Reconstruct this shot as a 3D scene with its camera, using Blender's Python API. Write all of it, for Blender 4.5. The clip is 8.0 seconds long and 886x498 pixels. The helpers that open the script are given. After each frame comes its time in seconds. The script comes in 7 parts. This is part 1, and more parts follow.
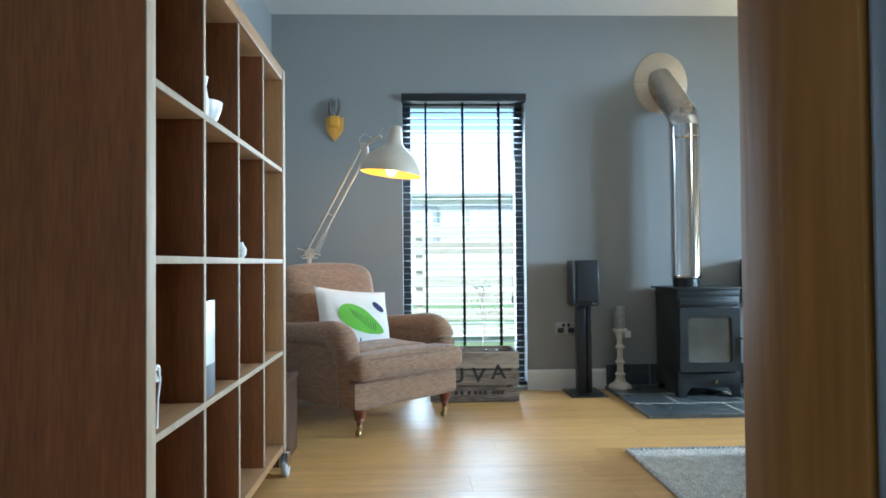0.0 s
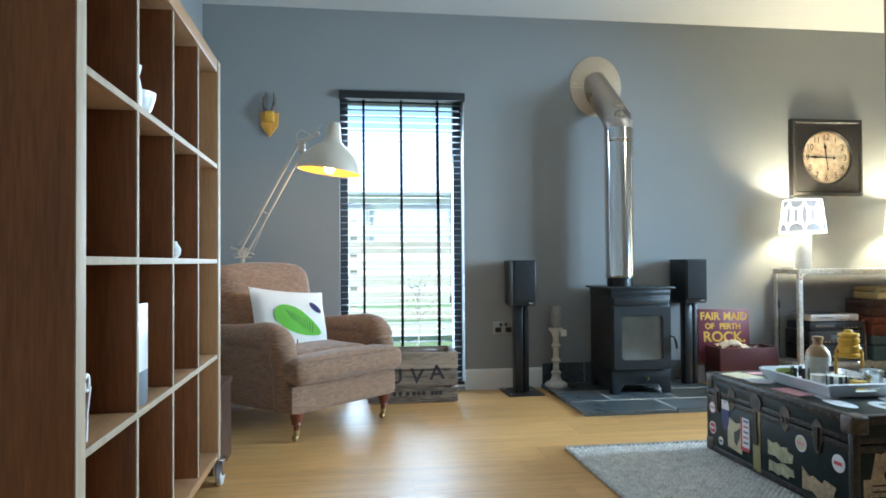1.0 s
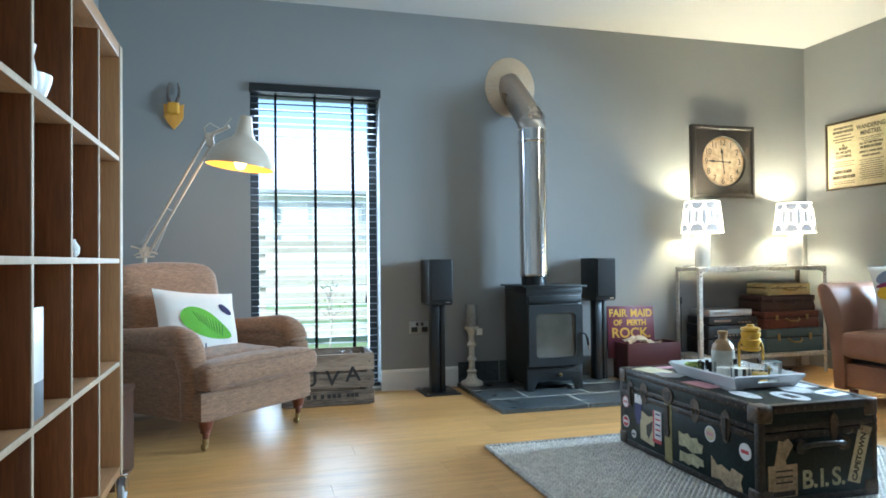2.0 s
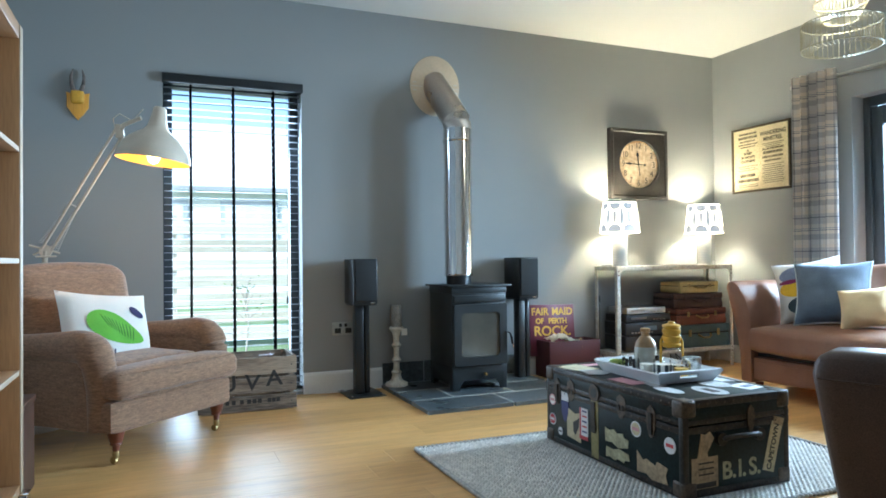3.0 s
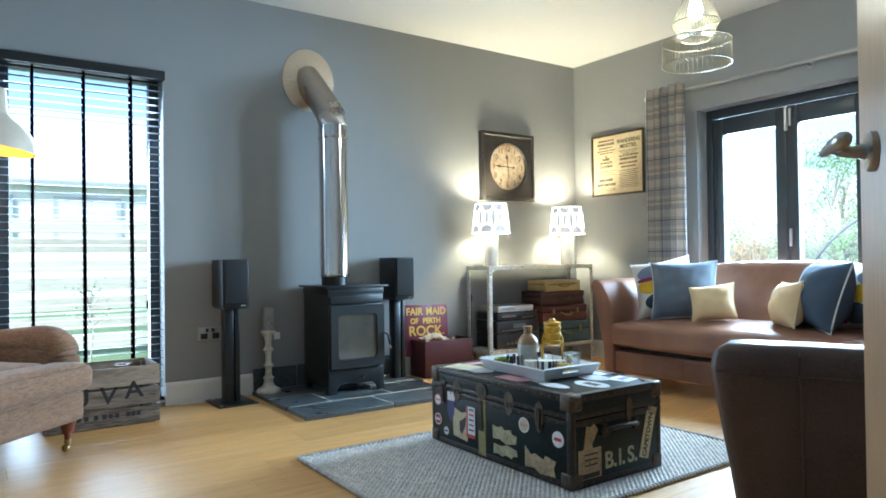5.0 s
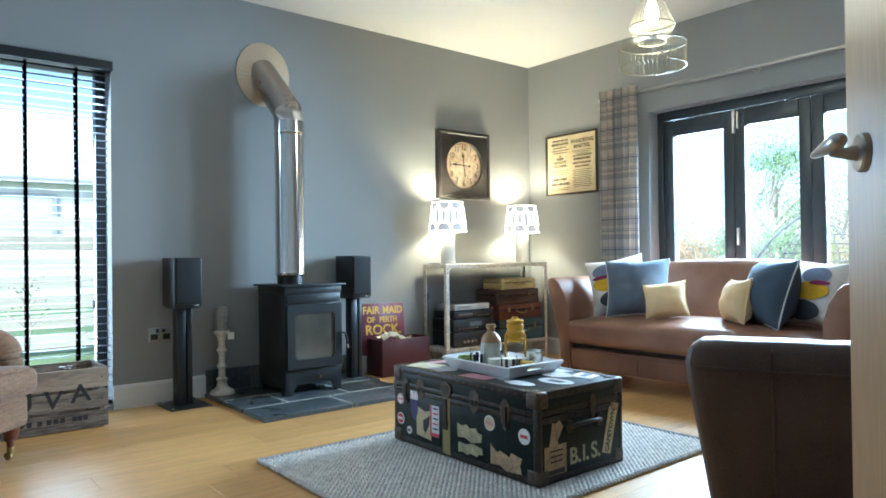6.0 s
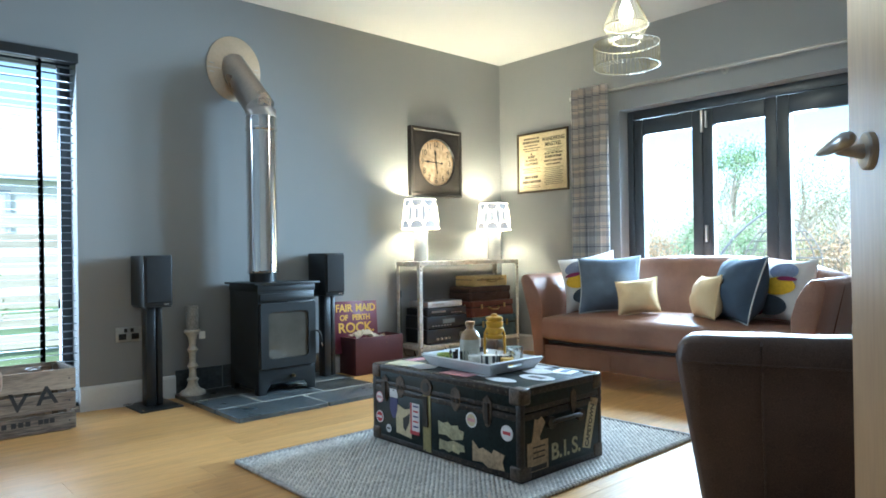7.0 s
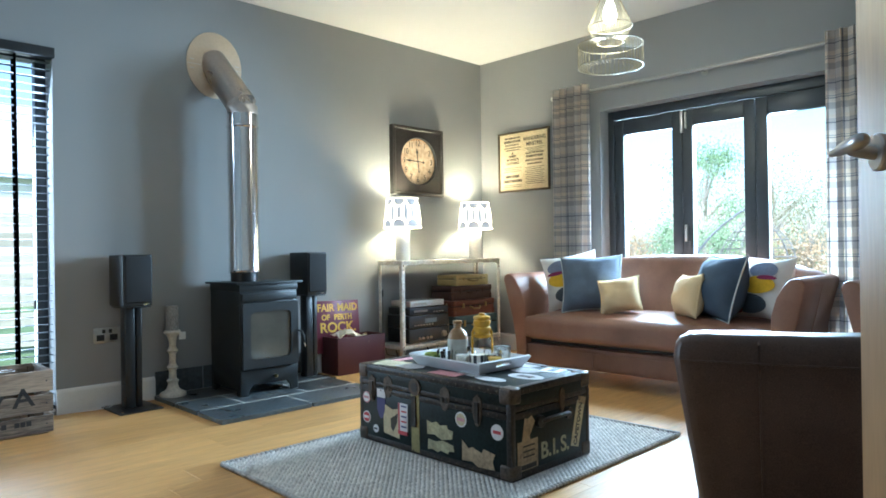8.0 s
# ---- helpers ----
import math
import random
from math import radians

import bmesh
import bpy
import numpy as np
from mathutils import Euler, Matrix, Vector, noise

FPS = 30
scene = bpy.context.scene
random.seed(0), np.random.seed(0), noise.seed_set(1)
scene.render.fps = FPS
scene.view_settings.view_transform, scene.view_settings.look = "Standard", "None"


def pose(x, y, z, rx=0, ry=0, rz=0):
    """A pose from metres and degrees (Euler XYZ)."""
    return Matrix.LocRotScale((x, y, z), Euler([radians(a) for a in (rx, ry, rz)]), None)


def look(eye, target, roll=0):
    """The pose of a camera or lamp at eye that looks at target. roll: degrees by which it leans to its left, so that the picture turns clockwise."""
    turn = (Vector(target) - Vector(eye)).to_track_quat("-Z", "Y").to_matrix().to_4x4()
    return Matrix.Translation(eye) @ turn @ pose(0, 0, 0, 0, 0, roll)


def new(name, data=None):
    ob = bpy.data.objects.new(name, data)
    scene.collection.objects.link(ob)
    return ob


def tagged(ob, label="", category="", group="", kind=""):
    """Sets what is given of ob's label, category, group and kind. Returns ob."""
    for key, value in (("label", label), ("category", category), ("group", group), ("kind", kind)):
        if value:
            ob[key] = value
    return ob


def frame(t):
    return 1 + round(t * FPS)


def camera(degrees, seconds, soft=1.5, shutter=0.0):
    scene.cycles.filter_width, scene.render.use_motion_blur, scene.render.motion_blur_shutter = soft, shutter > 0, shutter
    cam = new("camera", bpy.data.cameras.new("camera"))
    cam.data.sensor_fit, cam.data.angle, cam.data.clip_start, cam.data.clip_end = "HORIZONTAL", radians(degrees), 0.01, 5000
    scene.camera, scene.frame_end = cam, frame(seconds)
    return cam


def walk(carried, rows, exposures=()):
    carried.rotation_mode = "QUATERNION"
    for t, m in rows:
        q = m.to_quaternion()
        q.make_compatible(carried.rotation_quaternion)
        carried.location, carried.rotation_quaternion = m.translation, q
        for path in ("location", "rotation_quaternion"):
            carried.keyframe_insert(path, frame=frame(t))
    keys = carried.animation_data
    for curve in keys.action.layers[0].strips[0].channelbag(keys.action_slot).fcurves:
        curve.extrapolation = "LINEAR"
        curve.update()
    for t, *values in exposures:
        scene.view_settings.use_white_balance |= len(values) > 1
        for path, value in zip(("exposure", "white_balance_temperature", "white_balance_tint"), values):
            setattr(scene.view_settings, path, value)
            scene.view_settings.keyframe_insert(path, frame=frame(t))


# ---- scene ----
cam = camera(66.4, 8.0, soft=1.7)
EXPO, SKY, WIN_W, PATIO_W, HALL_W = 2.26, 0.074, 20.0, 81.0, 1.15
LAMP_W, PEND_W = 14.5, 3.4
PATH = [
    (0, (0.058, 0.0, 0.869), (0.129, 1.998, 0.91), -0.5),
    (0.5, (0.037, 0.019, 0.878), (0.183, 2.014, 0.915), -0.4),
    (1, (0.016, 0.04, 0.875), (0.288, 2.021, 0.911), -0.4),
    (1.5, (-0.006, 0.067, 0.873), (0.401, 2.025, 0.908), -0.5),
    (3, (-0.063, 0.162, 0.873), (0.706, 2.008, 0.902), -0.6),
    (3.5, (-0.086, 0.191, 0.872), (0.786, 1.991, 0.901), -0.7),
    (4, (-0.111, 0.219, 0.872), (0.866, 1.964, 0.9), -0.8),
    (4.5, (-0.132, 0.245, 0.873), (0.93, 1.939, 0.9), -0.8),
    (6, (-0.206, 0.332, 0.874), (1.058, 1.882, 0.892), -0.7),
    (6.5, (-0.227, 0.357, 0.873), (1.08, 1.871, 0.887), -0.8),
    (7, (-0.254, 0.384, 0.874), (1.09, 1.864, 0.883), -0.8),
    (7.5, (-0.274, 0.409, 0.875), (1.098, 1.864, 0.881), -0.8),
    (8, (-0.291, 0.431, 0.876), (1.108, 1.86, 0.881), -0.8),
]
walk(cam, [(t, look(eye, target, roll)) for t, eye, target, roll in PATH], [(0.0, EXPO, 5300, 0), (1.5, EXPO, 5240, 0), (3.5, EXPO, 5160, 0), (8.0, EXPO, 5140, 0)])

# ---- light ----
world = bpy.data.worlds.new("sky")
scene.world = world
world.use_nodes = True
wn = world.node_tree.nodes
sky = wn.new("ShaderNodeTexSky")
sky.sky_type = "NISHITA"
sky.sun_disc = False
sky.sun_elevation, sky.sun_rotation = radians(34), radians(245)
sky.air_density, sky.dust_density = 1.0, 1.5
wn["Background"].inputs["Strength"].default_value = SKY
world.node_tree.links.new(sky.outputs[0], wn["Background"].inputs["Color"])


def lamp(name, kind, m, power, colour, size=0.1, size_y=None, spread=180):
    d = bpy.data.lights.new(name, kind)
    d.energy, d.color = power, colour
    if kind == "AREA":
        d.size, d.spread = size, radians(spread)
        if size_y:
            d.shape, d.size_y = "RECTANGLE", size_y
    elif kind == "SUN":
        d.angle = size
    else:
        d.shadow_soft_size = size
    ob = new(name, d)
    ob.matrix_world = m
    return ob


lamp("sun", "SUN", look((0, 0, 0), (0.75, 0.35, -0.56)), 2.6, (1, 0.97, 0.93), radians(10))
# daylight that enters by the two openings
lamp("window_daylight", "AREA", look((0.37, 4.95, 1.05), (0.37, 3.0, 0.3)), WIN_W, (0.82, 0.905, 1.0), 0.78, 1.9)
lamp("patio_daylight", "AREA", look((4.72, 2.66, 1.15), (2.0, 2.55, 0.3)), PATIO_W, (0.74, 0.885, 1.0), 1.28, 1.8, 116)
# fill added from the hall behind the camera, no such source in view
lamp("hall_fill_light", "AREA", look((0.0, -1.75, 1.1), (0.0, 0, 1.0)), HALL_W, (0.9, 0.95, 1.0), 1.05, 1.9)


# ---- materials ----
def surf(name, base, rough=0.5, metal=0.0, var=0.18, scale=4.0, fine=60.0, bump=0.15, stretch=(1, 1, 1), tint=None,
         rand=0.0, sheen=0.0, coat=0.0, spec=0.5, dist=0.004):
    """A painted, woven or mineral surface: colour that varies at two scales, with relief and worn gloss."""
    m = bpy.data.materials.new(name)
    m.use_nodes = True
    n, l = m.node_tree.nodes, m.node_tree.links
    b = n["Principled BSDF"]
    co = n.new("ShaderNodeTexCoord")
    mp = n.new("ShaderNodeMapping")
    mp.inputs["Scale"].default_value = stretch
    if rand:
        who, shift, add = n.new("ShaderNodeObjectInfo"), n.new("ShaderNodeMath"), n.new("ShaderNodeVectorMath")
        shift.operation, shift.inputs[1].default_value = "MULTIPLY", 40.0
        l.new(who.outputs["Random"], shift.inputs[0])
        l.new(co.outputs["Object"], add.inputs[0])
        l.new(shift.outputs[0], add.inputs[1])
        l.new(add.outputs[0], mp.inputs["Vector"])
    else:
        l.new(co.outputs["Object"], mp.inputs["Vector"])
    big, small = n.new("ShaderNodeTexNoise"), n.new("ShaderNodeTexNoise")
    big.inputs["Scale"].default_value, small.inputs["Scale"].default_value = scale, fine
    big.inputs["Detail"].default_value, small.inputs["Detail"].default_value = 4, 3
    l.new(mp.outputs[0], big.inputs["Vector"])
    l.new(mp.outputs[0], small.inputs["Vector"])
    mix = n.new("ShaderNodeMath")
    mix.operation = "MULTIPLY_ADD"
    l.new(small.outputs[0], mix.inputs[0])
    mix.inputs[1].default_value = 0.5
    half = n.new("ShaderNodeMath")
    half.operation = "MULTIPLY"
    l.new(big.outputs[0], half.inputs[0])
    half.inputs[1].default_value = 0.5
    l.new(half.outputs[0], mix.inputs[2])
    fac = mix.outputs[0]
    if rand:
        info = n.new("ShaderNodeObjectInfo")
        off = n.new("ShaderNodeMath")
        off.operation = "MULTIPLY_ADD"
        l.new(info.outputs["Random"], off.inputs[0])
        off.inputs[1].default_value = rand
        l.new(fac, off.inputs[2])
        sub = n.new("ShaderNodeMath")
        sub.operation = "SUBTRACT"
        l.new(off.outputs[0], sub.inputs[0])
        sub.inputs[1].default_value = rand / 2
        fac = sub.outputs[0]
    ramp = n.new("ShaderNodeValToRGB")
    dark = [c * (1 - var) for c in base]
    light = [min(1, c * (1 + var)) for c in (tint or base)]
    ramp.color_ramp.elements[0].position, ramp.color_ramp.elements[1].position = 0.3, 0.7
    ramp.color_ramp.elements[0].color, ramp.color_ramp.elements[1].color = (*dark, 1), (*light, 1)
    l.new(fac, ramp.inputs[0])
    l.new(ramp.outputs[0], b.inputs["Base Color"])
    rr = n.new("ShaderNodeMapRange")
    rr.inputs["To Min"].default_value, rr.inputs["To Max"].default_value = max(0.02, rough - 0.08), min(1, rough + 0.08)
    l.new(big.outputs[0], rr.inputs["Value"])
    l.new(rr.outputs[0], b.inputs["Roughness"])
    b.inputs["Metallic"].default_value = metal
    b.inputs["Specular IOR Level"].default_value = spec
    b.inputs["Sheen Weight"].default_value = sheen
    b.inputs["Coat Weight"].default_value = coat
    if bump:
        bp = n.new("ShaderNodeBump")
        bp.inputs["Strength"].default_value, bp.inputs["Distance"].default_value = bump, dist
        l.new(fac, bp.inputs["Height"])
        l.new(bp.outputs[0], b.inputs["Normal"])
    return m


def wood(name, base, dark, rough=0.4, along="X", grain=1.0, rand=0.35, bump=0.1, spec=0.5):
    """Timber: long grain along an axis, with broad bands and fine pores, each piece a little different."""
    s = {"X": (0.7, 9, 9), "Y": (9, 0.7, 9), "Z": (9, 9, 0.7)}[along]
    return surf(name, dark, rough, 0, 0.08, 2.0 * grain, 14.0 * grain, bump, s, base, rand, spec=spec)


def glow(name, colour, power):
    m = bpy.data.materials.new(name)
    m.use_nodes = True
    b = m.node_tree.nodes["Principled BSDF"]
    b.inputs["Base Color"].default_value = (*colour, 1)
    b.inputs["Emission Color"].default_value = (*colour, 1)
    b.inputs["Emission Strength"].default_value = power
    return m


def glass(name, tint=(1, 1, 1), rough=0.0, thin=True):
    m = bpy.data.materials.new(name)
    m.use_nodes = True
    n, l = m.node_tree.nodes, m.node_tree.links
    b = n["Principled BSDF"]
    b.inputs["Base Color"].default_value = (*tint, 1)
    b.inputs["Roughness"].default_value = rough
    b.inputs["Transmission Weight"].default_value = 1.0
    b.inputs["IOR"].default_value = 1.45
    if thin:
        tr, mx, fr = n.new("ShaderNodeBsdfTransparent"), n.new("ShaderNodeMixShader"), n.new("ShaderNodeLayerWeight")
        gl, pw, ad = n.new("ShaderNodeBsdfGlossy"), n.new("ShaderNodeMath"), n.new("ShaderNodeMath")
        gl.inputs["Roughness"].default_value = 0.02
        tr.inputs["Color"].default_value = (*tint, 1)
        fr.inputs["Blend"].default_value = 0.5
        pw.operation, ad.operation = "POWER", "MULTIPLY_ADD"
        pw.inputs[1].default_value = 4.0
        ad.inputs[1].default_value, ad.inputs[2].default_value = 0.7, 0.03
        l.new(fr.outputs["Facing"], pw.inputs[0])
        l.new(pw.outputs[0], ad.inputs[0])
        l.new(ad.outputs[0], mx.inputs[0])
        l.new(tr.outputs[0], mx.inputs[1])
        l.new(gl.outputs[0], mx.inputs[2])
        l.new(mx.outputs[0], n["Material Output"].inputs["Surface"])
    return m


M_WALL = surf("grey_wall_paint", (0.284, 0.286, 0.284), 0.75, var=0.05, scale=1.5, fine=180, bump=0.06, dist=0.002)
M_HALL = surf("blue_grey_hall_paint", (0.2, 0.24, 0.3), 0.7, var=0.05, scale=1.5, fine=180, bump=0.06, dist=0.002)
M_CEIL = surf("white_ceiling_paint", (0.74, 0.73, 0.7), 0.8, var=0.03, scale=1.2, fine=150, bump=0.05, dist=0.002)
M_SKIRT = surf("white_gloss_paint", (0.72, 0.71, 0.69), 0.35, var=0.05, scale=5, fine=90, bump=0.05)
M_FLOOR = wood("oak_floor_board", (0.66, 0.39, 0.14), (0.5, 0.27, 0.085), 0.42, "X", 1.2, 0.16, 0.12)
M_OAK = wood("oak_veneer", (0.42, 0.19, 0.042), (0.27, 0.115, 0.022), 0.6, "Z", 1.2, 0.2, 0.1, 0.2)
M_OAKDOOR = wood("pale_oak_door", (0.37, 0.235, 0.115), (0.29, 0.175, 0.08), 0.45, "Z", 1.0, 0.1, 0.1)
# bookcase is all one oak; its uprights carry shade as a darker colour
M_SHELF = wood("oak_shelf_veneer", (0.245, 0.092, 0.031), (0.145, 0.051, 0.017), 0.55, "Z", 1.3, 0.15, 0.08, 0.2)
# light falling on the far end panel is put in as paler oak
M_SHELFEND = wood("oak_panel_lit", (0.42, 0.22, 0.09), (0.3, 0.15, 0.055), 0.45, "Z", 1.3, 0.15, 0.08)
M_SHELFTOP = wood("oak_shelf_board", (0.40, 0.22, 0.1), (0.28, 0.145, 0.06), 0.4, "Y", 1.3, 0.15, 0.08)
M_EDGE = wood("pale_edge_band", (0.38, 0.285, 0.19), (0.3, 0.22, 0.14), 0.62, "Z", 1.3, 0.1, 0.05)
M_CHARCOAL = surf("anthracite_paint", (0.035, 0.042, 0.048), 0.38, var=0.15, scale=5, fine=90, bump=0.05)
M_BLACK = surf("black_satin", (0.011, 0.012, 0.013), 0.36, var=0.2, scale=8, fine=120, bump=0.05)
M_IRON = surf("black_stove_enamel", (0.016, 0.019, 0.021), 0.42, var=0.2, scale=6, fine=260, bump=0.1, dist=0.001)
M_STEEL = surf("polished_steel", (0.72, 0.7, 0.68), 0.085, 1.0, 0.05, 3, 40, 0.02, (6, 6, 0.5))
M_STEELDULL = surf("brushed_steel", (0.62, 0.58, 0.54), 0.3, 1.0, 0.08, 4, 60, 0.03)
# brown room reflected in the upper flue is put into this steel's colour
M_FLUEDULL = surf("brushed_steel_room_tint", (0.5, 0.44, 0.385), 0.3, 1.0, 0.1, 5, 70, 0.04)
M_PLATE = surf("cream_steel_plate", (0.6, 0.48, 0.34), 0.42, 0.35, 0.08, 5, 60, 0.04)
M_CHROME = surf("chrome", (0.75, 0.75, 0.76), 0.14, 1.0, 0.03, 6, 60, 0.02)
M_HANDLE = surf("satin_nickel", (0.42, 0.41, 0.4), 0.3, 1.0, 0.06, 6, 60, 0.02)
M_BRASS = surf("aged_brass", (0.42, 0.31, 0.14), 0.4, 0.9, 0.25, 14, 90, 0.1)
M_SLATE = surf("grey_slate", (0.08, 0.093, 0.1), 0.3, 0, 0.5, 5, 45, 0.5, rand=0.35, dist=0.006)
M_GROUT = surf("pale_grout", (0.55, 0.55, 0.52), 0.9, bump=0.2)
M_TWEED = surf("sandy_tweed", (0.175, 0.097, 0.056), 0.95, 0, 0.25, 45, 130, 0.6, (0.55, 0.55, 2.4), (0.29, 0.17, 0.1), sheen=0.2, dist=0.003)
M_LEATHER = surf("tan_leather", (0.2, 0.099, 0.065), 0.43, 0, 0.22, 4.0, 380, 0.14, tint=(0.285, 0.152, 0.1), dist=0.002, spec=0.36)
M_LEATHERDK = surf("worn_brown_leather", (0.055, 0.032, 0.024), 0.43, 0, 0.38, 5.0, 420, 0.14, tint=(0.088, 0.054, 0.04), dist=0.002, spec=0.28)
M_CREAM = surf("cream_enamel", (0.62, 0.53, 0.42), 0.35, var=0.05, scale=6, fine=80, bump=0.03)
M_SHADEIN = surf("yellow_lamp_lining", (0.76, 0.43, 0.07), 0.5, var=0.05)
M_WHITE = surf("white_china", (0.78, 0.77, 0.74), 0.25, var=0.04, scale=6, fine=80, bump=0.02)
M_GLASS = glass("window_glass")
M_CLEAR = glass("clear_tumbler_glass")


# ---- shaping ----
def box(x0, x1, y0, y1, z0, z1, bev=0.0, seg=2):
    bm = bmesh.new()
    bmesh.ops.create_cube(bm, size=1)
    for v in bm.verts:
        v.co = ((x0 + x1) / 2 + v.co.x * (x1 - x0), (y0 + y1) / 2 + v.co.y * (y1 - y0), (z0 + z1) / 2 + v.co.z * (z1 - z0))
    if bev:
        bmesh.ops.bevel(bm, geom=bm.edges[:], offset=bev, segments=seg, profile=0.5, affect="EDGES", clamp_overlap=True)
    return bm


def xf(bm, m):
    bmesh.ops.transform(bm, matrix=m, verts=bm.verts)
    return bm


def join(*bms):
    out = bmesh.new()
    for b in bms:
        d = bpy.data.meshes.new("tmp")
        b.to_mesh(d)
        out.from_mesh(d)
        b.free()
        bpy.data.meshes.remove(d)
    return out


def lathe(profile, seg=28, cap=True):
    """A turned form from (radius, height) pairs."""
    bm = bmesh.new()
    rings = []
    for r, z in profile:
        rings.append([bm.verts.new((r * math.cos(2 * math.pi * i / seg), r * math.sin(2 * math.pi * i / seg), z)) for i in range(seg)])
    for a, b in zip(rings, rings[1:]):
        for i in range(seg):
            j = (i + 1) % seg
            bm.faces.new((a[i], a[j], b[j], b[i]))
    if cap:
        bm.faces.new(rings[0][::-1])
        bm.faces.new(rings[-1])
    bmesh.ops.recalc_face_normals(bm, faces=bm.faces)
    return bm


def tube(points, r, seg=10, radii=None):
    """A round bar along points."""
    pts = [Vector(p) for p in points]
    bm = bmesh.new()
    rings = []
    up = Vector((0.13, 0.27, 0.95)).normalized()
    for i, p in enumerate(pts):
        d = (pts[min(i + 1, len(pts) - 1)] - pts[max(i - 1, 0)]).normalized()
        a = d.cross(up)
        if a.length < 0.05:
            a = d.cross(Vector((1, 0, 0)))
        a.normalize()
        b = d.cross(a)
        rr = radii[i] if radii else r
        rings.append([bm.verts.new(p + rr * (math.cos(2 * math.pi * k / seg) * a + math.sin(2 * math.pi * k / seg) * b)) for k in range(seg)])
    for a, b in zip(rings, rings[1:]):
        for k in range(seg):
            j = (k + 1) % seg
            bm.faces.new((a[k], a[j], b[j], b[k]))
    bm.faces.new(rings[0][::-1])
    bm.faces.new(rings[-1])
    bmesh.ops.recalc_face_normals(bm, faces=bm.faces)
    return bm


def prism(outline, depth, bev=0.0):
    """An outline in x, z pushed out along y from 0 to depth."""
    bm = bmesh.new()
    a = [bm.verts.new((x, 0, z)) for x, z in outline]
    b = [bm.verts.new((x, depth, z)) for x, z in outline]
    n = len(outline)
    bm.faces.new(a)
    bm.faces.new(b[::-1])
    for i in range(n):
        j = (i + 1) % n
        bm.faces.new((a[i], b[i], b[j], a[j]))
    bmesh.ops.recalc_face_normals(bm, faces=bm.faces)
    if bev:
        sharp = [e for e in bm.edges if e.calc_face_angle(0) > 0.6]
        bmesh.ops.bevel(bm, geom=sharp, offset=bev, segments=2, profile=0.5, affect="EDGES", clamp_overlap=True)
    return bm


def slab(fn, nu, nv, thick=0.0):
    """A sheet of nu x nv cells from fn(u, v), u and v in 0..1."""
    bm = bmesh.new()
    g = [[bm.verts.new(fn(i / nu, j / nv)) for j in range(nv + 1)] for i in range(nu + 1)]
    for i in range(nu):
        for j in range(nv):
            bm.faces.new((g[i][j], g[i + 1][j], g[i + 1][j + 1], g[i][j + 1]))
    if thick:
        bmesh.ops.solidify(bm, geom=bm.faces[:], thickness=thick)
    bmesh.ops.recalc_face_normals(bm, faces=bm.faces)
    return bm


def pillow(w, h, d, n=16, pinch=0.07, seed=0):
    """A stuffed cushion standing in x, z with its thickness along y."""
    bm = bmesh.new()
    sides = []
    for s in (-1, 1):
        g = []
        for i in range(n + 1):
            row = []
            for j in range(n + 1):
                u, v = 2 * i / n - 1, 2 * j / n - 1
                k = (max(0, 1 - abs(u) ** 2.3) * max(0, 1 - abs(v) ** 2.3)) ** 0.56
                px = u * w / 2 * (1 - pinch * (1 - v * v) * abs(u) ** 2)
                pz = v * h / 2 * (1 - pinch * (1 - u * u) * abs(v) ** 2)
                wob = 0.06 * noise.noise(Vector((u * 1.7 + seed, v * 1.7, s))) + 0.02 * noise.noise(Vector((u * 4 + seed, v * 4, s)))
                row.append(bm.verts.new((px, s * d / 2 * k * (1 + wob * 3), pz)))
            g.append(row)
        sides.append(g)
        for i in range(n):
            for j in range(n):
                bm.faces.new((g[i][j], g[i + 1][j], g[i + 1][j + 1], g[i][j + 1]))
    bmesh.ops.remove_doubles(bm, verts=bm.verts, dist=0.0008)
    bmesh.ops.recalc_face_normals(bm, faces=bm.faces)
    return bm


def part(name, bm, material, parent=None, label="", m=None, flat=False, angle=38):
    if m is not None:
        xf(bm, m)
    if not flat:
        for f in bm.faces:
            f.smooth = True
        for e in bm.edges:
            e.smooth = e.calc_face_angle(0) < radians(angle)
    d = bpy.data.meshes.new(name)
    bm.to_mesh(d)
    bm.free()
    d.materials.append(material)
    ob = new(name, d)
    if parent is not None:
        ob.parent = parent
    if label:
        ob["label"] = label
    return ob


def piece(name, data, parent, m):
    """One more object on shared mesh data."""
    ob = new(name, data)
    ob.parent = parent
    ob.matrix_basis = m
    return ob


def thing(name, m, label, category, group=""):
    ob = new(name)
    ob.empty_display_size = 0.05
    ob.matrix_world = m
    return tagged(ob, label, category, group)


def structure(name, bm, material, label="", flat=True):
    ob = part(name, bm, material, None, label, flat=flat)
    return tagged(ob, kind="structure")


def words(name, text, size, material, parent, m, depth=0.0006, align="CENTER", squeeze=1.0, offset=0.0):
    """Lettering as a thin mesh in its x, y plane."""
    c = bpy.data.curves.new(name, "FONT")
    c.body, c.size, c.extrude, c.align_x, c.align_y, c.offset = text, size, depth, align, "CENTER", offset
    tmp = bpy.data.objects.new(name, c)
    scene.collection.objects.link(tmp)
    dg = bpy.context.evaluated_depsgraph_get()
    d = bpy.data.meshes.new_from_object(tmp.evaluated_get(dg))
    bpy.data.objects.remove(tmp)
    bpy.data.curves.remove(c)
    d.transform(Matrix.Diagonal((squeeze, 1, 1, 1)))
    d.materials.clear()
    d.materials.append(material)
    ob = new(name, d)
    ob.parent = parent
    ob.matrix_basis = m
    return ob


